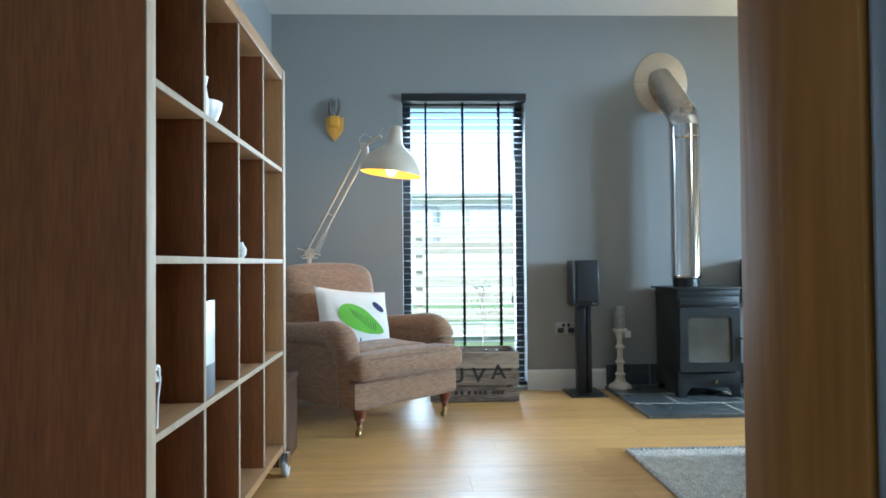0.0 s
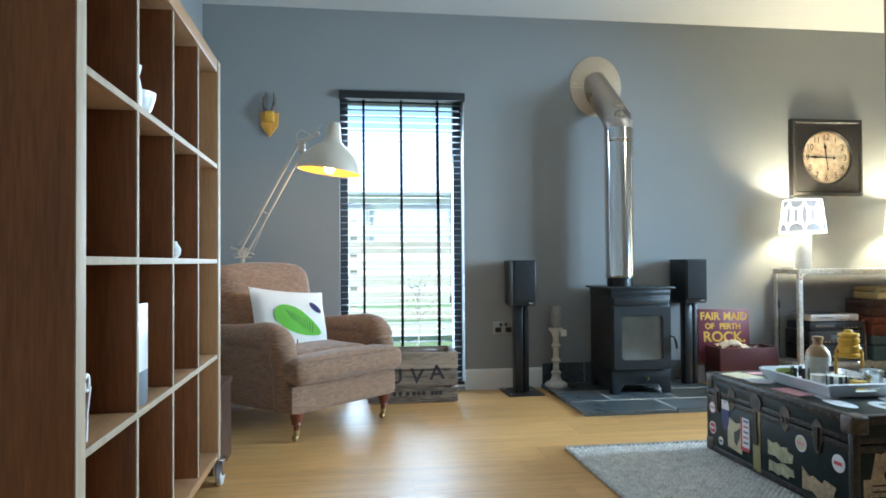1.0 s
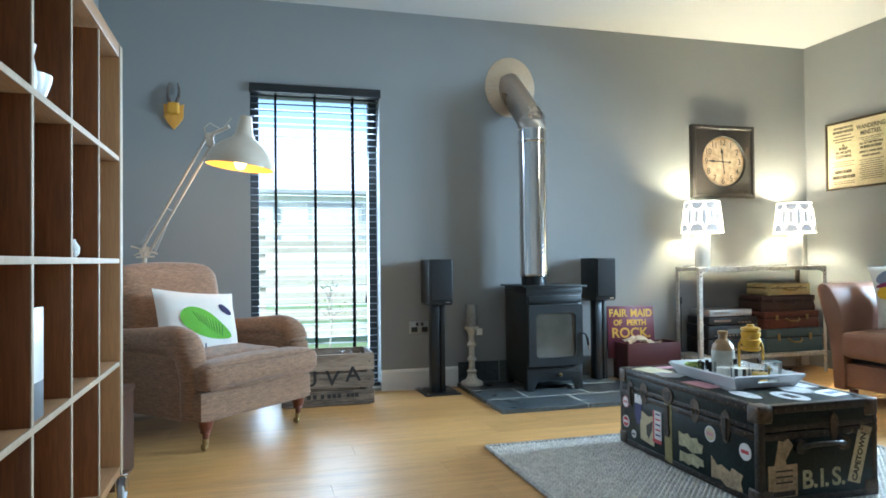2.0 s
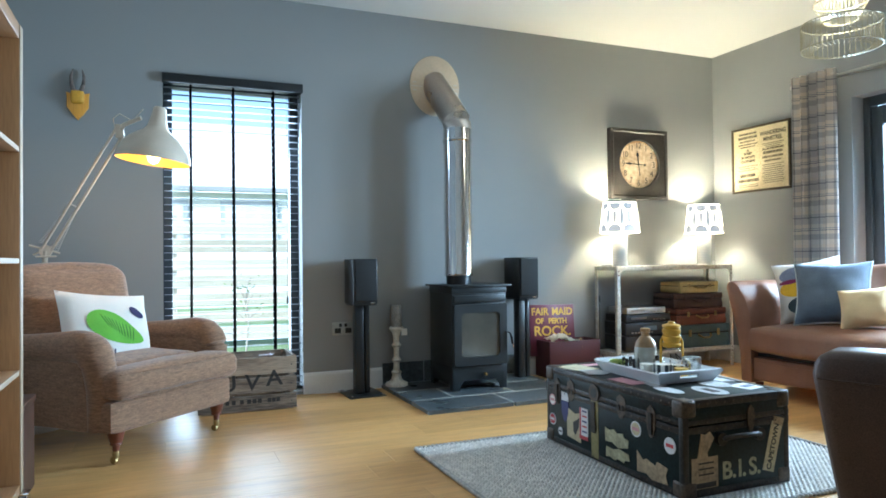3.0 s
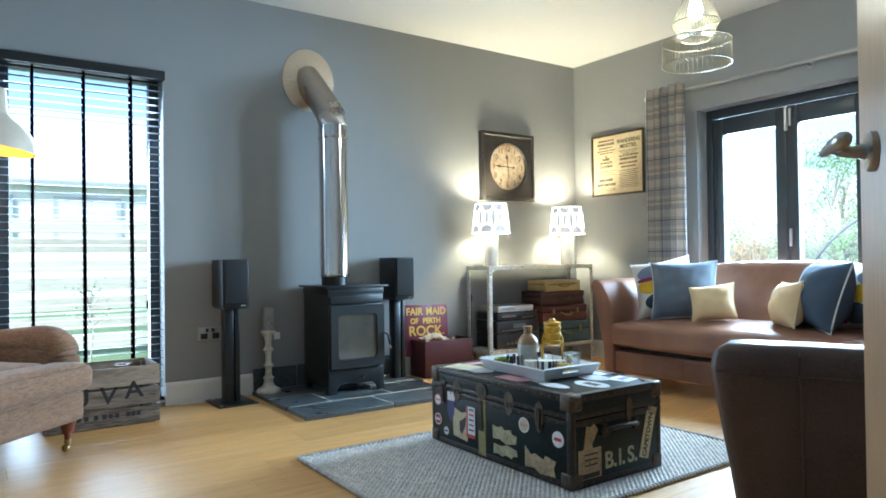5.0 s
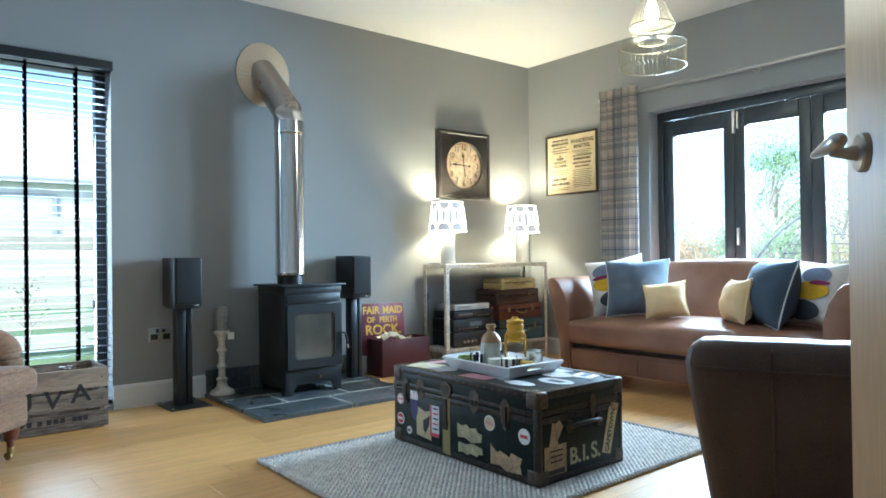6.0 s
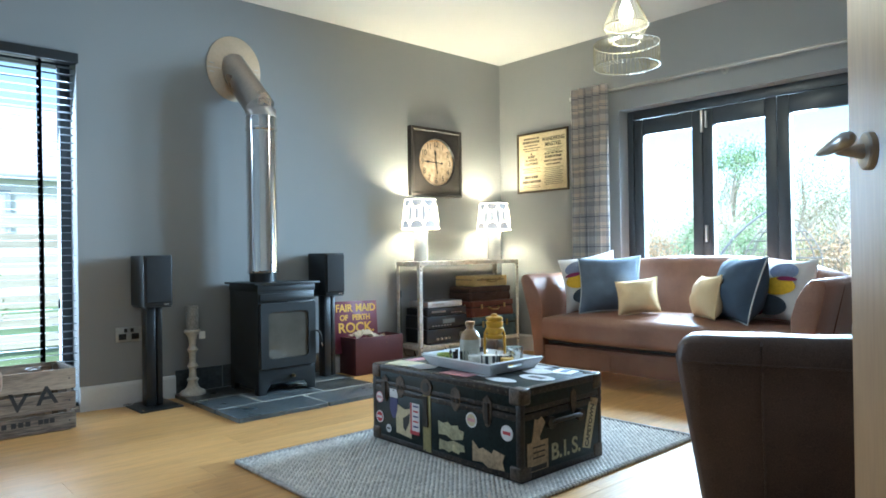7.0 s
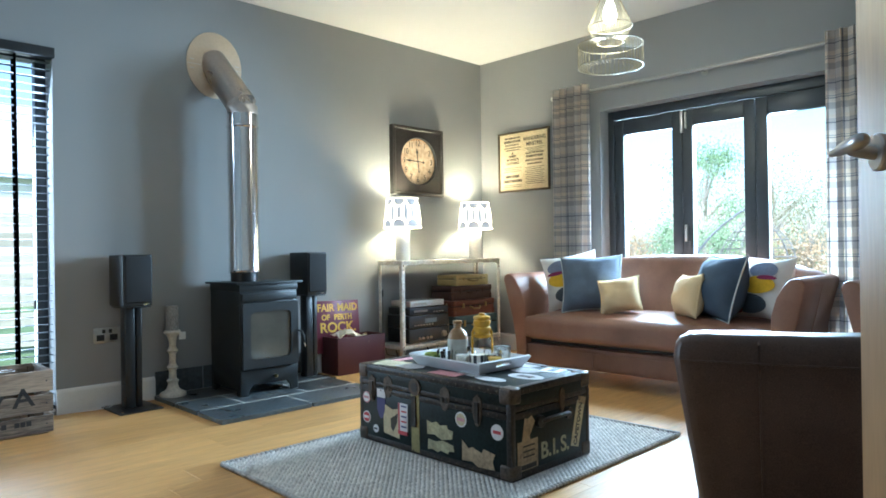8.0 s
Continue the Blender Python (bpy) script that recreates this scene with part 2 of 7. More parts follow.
def softbox(x0, x1, y0, y1, z0, z1, r=0.04, crown=0.0, n=9, belly=0.0):
    """An upholstered block with soft edges; crown lifts the top, belly swells the sides."""
    bm = bmesh.new()
    bmesh.ops.create_cube(bm, size=2)
    bmesh.ops.subdivide_edges(bm, edges=bm.edges[:], cuts=n, use_grid_fill=True)
    h = Vector(((x1 - x0) / 2, (y1 - y0) / 2, (z1 - z0) / 2))
    c = Vector(((x0 + x1) / 2, (y0 + y1) / 2, (z0 + z1) / 2))
    r = min(r, h.x * 0.98, h.y * 0.98, h.z * 0.98)
    for v in bm.verts:
        u = v.co.copy()
        # crowd the grid to the edges so that the rounding is smooth
        e = Vector([math.copysign(abs(a) ** 0.7, a) for a in u])
        p = Vector((e.x * h.x, e.y * h.y, e.z * h.z))
        q = Vector([max(-(h[k] - r), min(h[k] - r, p[k])) for k in range(3)])
        d = p - q
        if d.length > 1e-6:
            p = q + d.normalized() * r
        sx, sy, sz = 1 - e.x ** 2, 1 - e.y ** 2, 1 - e.z ** 2
        p.z += crown * sx * sy * max(0, e.z)
        p.y += math.copysign(belly * sx * sz * abs(e.y), e.y)
        w = 0.004 * noise.noise((p + c) * 7)
        v.co = c + p + Vector((w, w, w))
    return bm


def on_pillow(outline, w, h, d, lift=0.0018, side=-1, seed=0):
    """A flat print, given by its outline in x and z, laid over the front of a pillow of that size."""
    cx, cz = sum(p[0] for p in outline) / len(outline), sum(p[1] for p in outline) / len(outline)
    bm = bmesh.new()

    def at(x, z):
        u, v = max(-0.999, min(0.999, 2 * x / w)), max(-0.999, min(0.999, 2 * z / h))
        k = (max(0, 1 - abs(u) ** 2.3) * max(0, 1 - abs(v) ** 2.3)) ** 0.56
        wob = 0.18 * noise.noise(Vector((u * 1.7 + seed, v * 1.7, side))) + 0.06 * noise.noise(Vector((u * 4 + seed, v * 4, side)))
        return bm.verts.new((x, side * (d / 2 * k * (1 + wob) + 0.0012 + lift), z))

    rings = [[at(cx + (x - cx) * s, cz + (z - cz) * s) for x, z in outline] for s in (1, 0.75, 0.5, 0.25)]
    mid = at(cx, cz)
    n = len(outline)
    for A, B in zip(rings, rings[1:]):
        for k in range(n):
            bm.faces.new((A[k], A[(k + 1) % n], B[(k + 1) % n], B[k]))
    for k in range(n):
        bm.faces.new((rings[-1][k], rings[-1][(k + 1) % n], mid))
    bmesh.ops.recalc_face_normals(bm, faces=bm.faces)
    bmesh.ops.solidify(bm, geom=bm.faces[:], thickness=0.0008)
    return bm


def oval(cx, cz, rx, rz, n=24, lean=0.0):
    out = []
    for k in range(n):
        a = 2 * math.pi * k / n
        x, z = rx * math.cos(a), rz * math.sin(a)
        out.append((cx + x * math.cos(lean) - z * math.sin(lean), cz + x * math.sin(lean) + z * math.cos(lean)))
    return out


ON_FRONT = pose(0, 0, 0, 90, 0, 0)      # lettering plane turned to face -y

# ---- the room ----
WALL_N, WALL_E, WALL_W, WALL_S, TOP = 4.60, 4.30, -0.93, 0.198, 2.567
WX0, WX1, WZ0, WZ1 = -0.05, 0.79, 0.02, 2.02       # tall window
PY0, PY1, PZ1 = 1.05, 3.345, 1.952                  # patio opening
structure("wall_north", join(
    box(WALL_W - 0.3, WX0, WALL_N, WALL_N + 0.3, 0, TOP), box(WX1, WALL_E + 0.3, WALL_N, WALL_N + 0.3, 0, TOP),
    box(WX0, WX1, WALL_N, WALL_N + 0.3, WZ1, TOP), box(WX0, WX1, WALL_N, WALL_N + 0.3, -0.1, WZ0)), M_WALL)
structure("wall_east", join(
    box(WALL_E, WALL_E + 0.3, PY1, WALL_N, 0, TOP), box(WALL_E, WALL_E + 0.3, -1.6, PY0, 0, TOP),
    box(WALL_E, WALL_E + 0.3, PY0, PY1, PZ1, TOP)), M_WALL)
structure("wall_west", box(WALL_W - 0.3, WALL_W, -1.6, WALL_N, 0, TOP), M_WALL)
DX0, DX1 = -0.74, 0.153                             # doorway
structure("wall_south", join(
    box(DX1 + 0.037, WALL_E, WALL_S - 0.055, WALL_S, 0, TOP), box(WALL_W, DX0 - 0.037, WALL_S - 0.055, WALL_S, 0, TOP),
    box(DX0 - 0.037, DX1 + 0.037, WALL_S - 0.055, WALL_S, 2.137, TOP)), M_WALL)
HX0, HX1 = -0.55, 0.55                              # unseen hall opening, added behind the camera to let light in
structure("wall_hall", join(box(WALL_W, HX0, -1.6, -1.5, 0, TOP), box(HX1, WALL_E, -1.6, -1.5, 0, TOP), box(HX0, HX1, -1.6, -1.5, 2.1, TOP)), M_HALL)
structure("ceiling", box(WALL_W - 0.3, WALL_E + 0.3, -1.6, WALL_N + 0.3, TOP, TOP + 0.15), M_CEIL)
structure("floor_base", box(WALL_W - 0.3, WALL_E + 0.3, -1.6, WALL_N + 0.3, -0.1, -0.016), M_FLOOR)
SK = [(0.0, 0.0), (0.016, 0.0), (0.016, 0.12), (0.011, 0.132), (0.006, 0.138), (0.0, 0.138)]


def skirting(name, a, b):
    """A moulded board from a to b along the foot of a wall; the room lies to its right."""
    a, b = Vector((*a, 0)), Vector((*b, 0))
    bm = prism(SK, (b - a).length)
    ang = math.degrees(math.atan2((b - a).y, (b - a).x)) - 90
    xf(bm, Matrix.Translation(a) @ pose(0, 0, 0, 0, 0, ang))
    return structure(name, bm, M_SKIRT)


skirting("baseboard_1", (WALL_W, WALL_N), (WX0 - 0.0, WALL_N))
skirting("baseboard_2", (WX1, WALL_N), (1.325, WALL_N))
skirting("baseboard_3", (2.39, WALL_N), (WALL_E, WALL_N))
skirting("baseboard_4", (WALL_E, WALL_N), (WALL_E, PY1))


# ---- doorway and door ----
def doorway():
    f = thing("door_1", pose(0, 0, 0), "oak door lining with a painted architrave on the hall side", "door frame")
    f["kind"] = "structure"
    part("jamb", box(DX1, DX1 + 0.036, 0.142, WALL_S, 0, 2.1, 0.002), M_OAK, f)
    part("jamb", box(DX0 - 0.036, DX0, 0.142, WALL_S, 0, 2.1, 0.002), M_OAK, f)
    part("head", box(DX0 - 0.036, DX1 + 0.036, 0.142, WALL_S, 2.1, 2.136, 0.002), M_OAK, f)
    part("architrave", box(DX1 + 0.0008, DX1 + 0.07, 0.118, 0.1415, 0, 2.16, 0.003), M_HALL, f, "blue-grey painted architrave")
    part("architrave", box(DX0 - 0.07, DX0 - 0.004, 0.118, 0.141, 0, 2.16, 0.003), M_HALL, f, "blue-grey painted architrave")


doorway()


def door_leaf():
    hinge, lock = Vector((0.215, 0.252, 0)), Vector((0.872, 0.722, 0))
    ang = math.degrees(math.atan2(lock.y - hinge.y, lock.x - hinge.x))
    w = (lock - hinge).length
    d = thing("open_door", pose(hinge.x, hinge.y, 0, 0, 0, ang), "open flush pale oak door with a satin steel lever handle", "door")
    part("leaf", box(0, w, -0.044, 0, 0.0, 2.03, 0.002), M_OAKDOOR, d)
    for z in (0.25, 1.05, 1.8):
        part("hinge", box(-0.012, 0.004, -0.03, 0.006, z, z + 0.1, 0.003), M_CHROME, d, "steel butt hinge")
    x, z = w - 0.082, 1.0045
    h = part("door_handle", xf(lathe([(0.0265, 0), (0.0265, 0.008), (0.024, 0.0105), (0.013, 0.011)], 32), pose(x, 0, z, -90)), M_HANDLE, d, "satin steel lever handle")
    part("neck", tube([(x, 0.008, z), (x, 0.026, z), (x - 0.004, 0.04, z + 0.002), (x - 0.012, 0.048, z + 0.006)], 0.0105, 16, [0.0115, 0.0078, 0.0078, 0.009]), M_HANDLE, h)
    part("lever", tube([(x - 0.05, 0.041, z + 0.013), (x - 0.046, 0.042, z + 0.0128), (x - 0.036, 0.044, z + 0.0115), (x - 0.016, 0.048, z + 0.0085), (x + 0.008, 0.052, z + 0.005), (x + 0.028, 0.0555, z + 0.003), (x + 0.038, 0.0565, z + 0.0025)],
                       0.011, 18, [0.004, 0.0085, 0.0112, 0.0105, 0.0078, 0.0052, 0.0022]), M_HANDLE, h)


door_leaf()


# ---- tall window with slatted blind ----
def tall_window():
    w = thing("window_1", pose(0, WALL_N, 0), "tall narrow window with an anthracite frame", "window")
    w["kind"] = "structure"
    y0, y1, f = 0.13, 0.2, 0.055
    part("frame", join(box(WX0, WX0 + f, y0, y1, WZ0, WZ1, 0.004), box(WX1 - f, WX1, y0, y1, WZ0, WZ1, 0.004),
                       box(WX0 + f, WX1 - f, y0, y1, WZ1 - f, WZ1, 0.004), box(WX0 + f, WX1 - f, y0, y1, WZ0, WZ0 + f, 0.004)), M_CHARCOAL, w)
    p = part("pane", box(WX0 + f, WX1 - f, 0.16, 0.164, WZ0 + f, WZ1 - f), M_GLASS, w)
    p.visible_shadow = False
    part("sill", box(WX0 + 0.002, WX1 - 0.002, 0.0, 0.128, WZ0, WZ0 + 0.012, 0.003), M_SKIRT, w)


tall_window()
M_SLAT = surf("grey_blind_slat", (0.2, 0.21, 0.23), 0.4, var=0.06, scale=6, fine=80, bump=0.02)


def blind():
    b = thing("venetian_blind", pose(0, WALL_N, 0), "open venetian blind with grey slats and black ladder tapes", "blind")
    part("headrail", box(WX0 - 0.004, WX1 + 0.006, -0.03, 0.045, 1.965, 2.02, 0.003), M_BLACK, b, "black headrail")
    x0, x1, yc = WX0 + 0.006, WX1 - 0.004, 0.035
    n = 45
    sl = None
    for i in range(n):
        z = 0.075 + i * (1.945 - 0.075) / (n - 1)
        if sl is None:
            sl = part("slat", slab(lambda u, v: (x0 + u * (x1 - x0), yc + (v - 0.5) * 0.048, 0.003 * (1 - (2 * v - 1) ** 2)), 1, 4, 0.0025), M_SLAT, b)
            sl.matrix_basis = pose(0, 0, z, 0)
            data = sl.data
        else:
            piece("slat", data, b, pose(0, 0, z, random.uniform(-0.8, 0.8), random.uniform(-0.12, 0.12)))
    part("bottom_rail", box(x0, x1, yc - 0.026, yc + 0.026, 0.035, 0.055, 0.004), M_BLACK, b, "black bottom rail")
    for k, fr in enumerate((0.185, 0.49, 0.79)):
        x = x0 + fr * (x1 - x0)
        for y in (yc - 0.029, yc + 0.029):
            part("tape", slab(lambda u, v: (x - 0.007 + 0.014 * u + 0.012 * fr * math.sin(v * 2.6 + 0.4) * (1 - v), y, 0.05 + v * 1.92), 1, 24, 0.001), M_BLACK, b, "black ladder tape")
    part("pull_cord", tube([(0.69, -0.005, 1.96), (0.694, -0.006, 1.3), (0.692, -0.006, 0.64)], 0.0012, 6), M_BLACK, b)
    part("cord_weight", lathe([(0.003, 0.59), (0.007, 0.6), (0.006, 0.63), (0.002, 0.645)], 12), M_BLACK, b, "", pose(0.692, -0.006, 0))


blind()


# ---- folding patio doors ----
def patio():
    w = thing("door_2", pose(WALL_E, 0, 0), "folding glazed patio doors with anthracite frames", "patio doors")
    w["kind"] = "structure"
    x0, x1 = 0.115, 0.185
    part("outer_frame", join(box(x0, x1, PY1 - 0.05, PY1, 0.0, PZ1, 0.004), box(x0, x1, PY0, PY0 + 0.05, 0.0, PZ1, 0.004),
                             box(x0, x1, PY0 + 0.05, PY1 - 0.05, PZ1 - 0.07, PZ1, 0.004), box(x0, x1, PY0 + 0.05, PY1 - 0.05, 0.0, 0.04, 0.004)), M_CHARCOAL, w)
    edges = [PY1 - 0.052, 2.735, 2.215, 1.64, PY0 + 0.052]
    for a, b in zip(edges, edges[1:]):
        lo, hi, s = b + 0.002, a - 0.002, 0.076
        xa, xb = x0 + 0.008, x1 - 0.004
        f = part("sash", join(box(xa, xb, lo, lo + s, 0.043, PZ1 - 0.073, 0.005), box(xa, xb, hi - s, hi, 0.043, PZ1 - 0.073, 0.005),
                              box(xa, xb, lo + s, hi - s, PZ1 - 0.073 - s - 0.045, PZ1 - 0.073, 0.005), box(xa, xb, lo + s, hi - s, 0.043, 0.043 + s + 0.03, 0.005)), M_CHARCOAL, w)
        p = part("pane", box(x0 + 0.03, x0 + 0.034, lo + s, hi - s, 0.14, PZ1 - 0.18), M_GLASS, f)
        p.visible_shadow = False
    part("hinge", box(x0 - 0.012, x0 + 0.01, 2.722, 2.742, 1.71, 1.87, 0.006), M_STEELDULL, w, "grey metal hinge")
    part("hinge", box(x0 - 0.012, x0 + 0.01, 2.695, 2.708, 1.74, 1.86, 0.004), M_STEELDULL, w, "grey metal hinge")
    part("latch", box(x0 - 0.014, x0 + 0.01, 2.695, 2.715, 0.92, 1.04, 0.005), M_STEELDULL, w, "grey metal catch")


patio()


# ---- bookcase ----
def bookcase():
    a, b = Vector((-0.488, 1.37, 0)), Vector((-0.498, 2.83, 0))
    ang = math.degrees(math.atan2(b.y - a.y, b.x - a.x)) - 90
    s = thing("cube_bookcase", pose(a.x, a.y, 0, 0, 0, ang), "large oak bookcase of sixteen cubes on castors", "bookcase")
    L, D, Z0, H, T, t = 1.46, 0.39, 0.089, 1.584, 0.05, 0.017
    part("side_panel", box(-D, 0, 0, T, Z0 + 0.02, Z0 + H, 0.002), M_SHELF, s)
    part("side_panel", box(-D, 0, L - T, L, Z0 + 0.02, Z0 + H, 0.002), M_SHELFEND, s, "oak end panel, its light put in as a paler colour")
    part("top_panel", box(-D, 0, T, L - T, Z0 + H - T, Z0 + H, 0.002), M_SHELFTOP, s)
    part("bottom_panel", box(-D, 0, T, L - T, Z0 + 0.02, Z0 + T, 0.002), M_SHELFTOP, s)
    w, h = (L - 2 * T), (H - 2 * T)
    for i in (1, 2, 3):
        z = Z0 + T + i * h / 4
        o = part("shelf_board", box(-D, -0.004, T, L - T, z - t / 2, z + t / 2, 0.001), M_SHELFTOP, s)
        part("edge_band", box(-0.004, 0.0, T, L - T, z - t / 2, z + t / 2, 0.0008), M_EDGE, o, "pale edge band")
    for j in (1, 2, 3):
        y = T + j * w / 4
        for i in range(4):
            z = Z0 + T + i * h / 4
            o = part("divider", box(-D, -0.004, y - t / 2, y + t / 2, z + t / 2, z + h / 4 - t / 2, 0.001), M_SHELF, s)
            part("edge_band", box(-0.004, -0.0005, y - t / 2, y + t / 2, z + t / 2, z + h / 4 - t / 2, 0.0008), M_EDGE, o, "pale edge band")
    for y, r in ((0.0, 0), (L - T, 0)):
        part("edge_band", box(-0.0, 0.003, y + 0.001, y + T - 0.001, Z0 + 0.022, Z0 + H - 0.002, 0.001), M_EDGE, s, "pale edge band")
    for y in (0.07, L - 0.022):
        for x in (0.002, D * -1 + 0.06):
            c = part("castor", join(box(x - 0.024, x + 0.024, y - 0.028, y + 0.028, Z0 + 0.012, Z0 + 0.0195, 0.001),
                                    box(x - 0.02, x - 0.014, y - 0.025, y + 0.025, 0.045, Z0 + 0.013, 0.002),
                                    box(x + 0.014, x + 0.02, y - 0.025, y + 0.025, 0.045, Z0 + 0.013, 0.002)), M_CHROME, s, "steel castor")
            part("wheel", xf(lathe([(0.02, -0.012), (0.039, -0.012), (0.044, -0.007), (0.044, 0.007), (0.039, 0.012), (0.02, 0.012)], 28), pose(x, y + 0.012, 0.044, 0, 90)),
                 surf("pale_grey_rubber", (0.5, 0.5, 0.51), 0.5), c, "grey rubber wheel")
    return s, a, ang, T, w, h, Z0


_, SA, SANG, ST, SW, SH, SZ = bookcase()


def on_shelf(col, row, out, along):
    """A place on a shelf board: cube column from the near end, row from below, metres in from the front and along the cube."""
    z = SZ + ST + row * SH / 4 + (0.008 if row else 0.0)
    return pose(SA.x, SA.y, 0, 0, 0, SANG) @ Matrix.Translation((-out, ST + col * SW / 4 + along, z))


# ---- hearth ----
def hearth():
    hx0, hx1, hy0, hy1 = 1.315, 2.385, 3.70, WALL_N
    h = thing("hearth", pose(0, 0, 0), "hearth of dark grey slate tiles on the floor", "hearth")
    h["kind"] = "structure"
    part("bed", box(hx0 + 0.02, hx1 - 0.02, hy0 + 0.02, hy1 - 0.002, -0.002, 0.0218), M_GROUT, h)
    rows = [(hy0, 3.995, [hx0, 1.86, 2.385]), (3.995, 4.295, [hx0, 1.60, 2.02, 2.385]), (4.295, hy1 - 0.012, [hx0, 1.72, 2.15, 2.385])]
    for y0, y1, xs in rows:
        for x0, x1 in zip(xs, xs[1:]):
            part("tile", box(x0 + (0.0 if x0 == hx0 else 0.007), x1 - (0.0 if x1 == hx1 else 0.007), y0 + (0.0 if y0 == hy0 else 0.009), y1 - 0.009, -0.001, 0.0225 + random.uniform(-0.001, 0.001), 0.002, 1), M_SLATE, h)
    for x0, x1 in ((hx0 + 0.01, 1.625), (1.63, 2.0), (2.005, 2.38)):
        part("tile", box(x0 + 0.002, x1 - 0.002, hy1 - 0.011, hy1 - 0.001, 0.024, 0.165, 0.002, 1), M_SLATE, h)


hearth()


# ---- stove and flue ----
def stove():
    cx, y0, y1 = 1.85, 4.15, 4.53
    s = thing("wood_stove", pose(cx, 0, 0.0225), "black steel wood-burning stove with a glass door", "stove")
    hw = 0.195
    part("body", box(-hw, hw, y0, y1, 0.15, 0.645, 0.004), M_IRON, s)
    part("top_plate", box(-hw - 0.03, hw + 0.03, y0 - 0.025, y1 + 0.01, 0.667, 0.679, 0.002), M_IRON, s)
    part("top_rail", box(-hw - 0.004, hw + 0.004, y0 - 0.008, y1, 0.625, 0.666, 0.004), M_IRON, s)
    part("vent_rail", box(-hw + 0.008, hw - 0.008, y0 - 0.016, y0 + 0.01, 0.565, 0.612, 0.006), M_IRON, s)
    ap = [(-hw, 0), (-hw + 0.05, 0), (-hw + 0.056, 0.03), (-hw + 0.08, 0.06), (hw - 0.08, 0.06), (hw - 0.056, 0.03), (hw - 0.05, 0), (hw, 0), (hw, 0.155), (-hw, 0.155)]
    part("front_apron", xf(prism(ap, 0.012, 0.002), pose(0, y0 - 0.004, 0)), M_IRON, s)
    part("back_apron", xf(prism(ap, 0.012, 0.002), pose(0, y1 - 0.016, 0)), M_IRON, s)
    for sx in (-1, 1):
        sap = [(y0 + 0.008, 0), (y0 + 0.05, 0), (y0 + 0.056, 0.04), (y1 - 0.06, 0.04), (y1 - 0.054, 0), (y1 - 0.016, 0), (y1 - 0.016, 0.155), (y0 + 0.008, 0.155)]
        bm = prism(sap, 0.01, 0.002)
        xf(bm, Matrix(((0, -1, 0, sx * hw + (0.0 if sx > 0 else 0.01)), (1, 0, 0, 0), (0, 0, 1, 0), (0, 0, 0, 1))))
        part("side_apron", bm, M_IRON, s)
    # door: a frame round the pane
    dw, z0, z1 = hw - 0.006, 0.16, 0.555
    gx, g0, g1, r = 0.138, 0.215, 0.5, 0.03

    def ring(x, za, zb, rr, n=6):
        out = []
        for cxs, czs, a0 in ((x - rr, zb - rr, 0), (-x + rr, zb - rr, 90), (-x + rr, za + rr, 180), (x - rr, za + rr, 270)):
            for k in range(n + 1):
                a = radians(a0 + 90 * k / n)
                out.append((cxs + rr * math.cos(a), czs + rr * math.sin(a)))
        return out

    bm = bmesh.new()
    o, i = ring(dw, z0, z1, 0.012), ring(gx, g0, g1, r)
    loops = []
    for pts, y in ((o, y0 - 0.006), (o, y0 - 0.026), (i, y0 - 0.026), (i, y0 - 0.012)):
        loops.append([bm.verts.new((x, y, z)) for x, z in pts])
    for A, B in zip(loops, loops[1:]):
        for k in range(len(A)):
            j = (k + 1) % len(A)
            bm.faces.new((A[k], A[j], B[j], B[k]))
    bmesh.ops.recalc_face_normals(bm, faces=bm.faces)
    door = part("door", bm, M_IRON, s)
    part("pane", box(-gx - 0.004, gx + 0.004, y0 - 0.016, y0 - 0.011, g0 - 0.004, g1 + 0.004), M_STOVEGLASS, door, "smoky glass with a pale bloom")
    part("door_handle", tube([(dw - 0.01, y0 - 0.03, 0.37), (dw + 0.012, y0 - 0.045, 0.36), (dw + 0.022, y0 - 0.05, 0.33), (dw + 0.026, y0 - 0.052, 0.29)], 0.006, 10, [0.005, 0.006, 0.009, 0.007]), M_BLACK, door)
    part("handle_tip", tube([(dw + 0.026, y0 - 0.052, 0.29), (dw + 0.03, y0 - 0.054, 0.268), (dw + 0.031, y0 - 0.055, 0.26)], 0.005, 10, [0.006, 0.005, 0.002]), M_CHROME, door, "bright steel handle tip")
    part("air_knob", xf(lathe([(0.008, 0), (0.012, 0.012), (0.006, 0.03)], 14), pose(0.03, y0 - 0.008, 0.1, 90)), M_BRASS, s)


M_STOVEGLASS = surf("smoky_stove_glass", (0.085, 0.08, 0.066), 0.15, var=0.3, scale=2, fine=9, bump=0.0, coat=0.6)
stove()


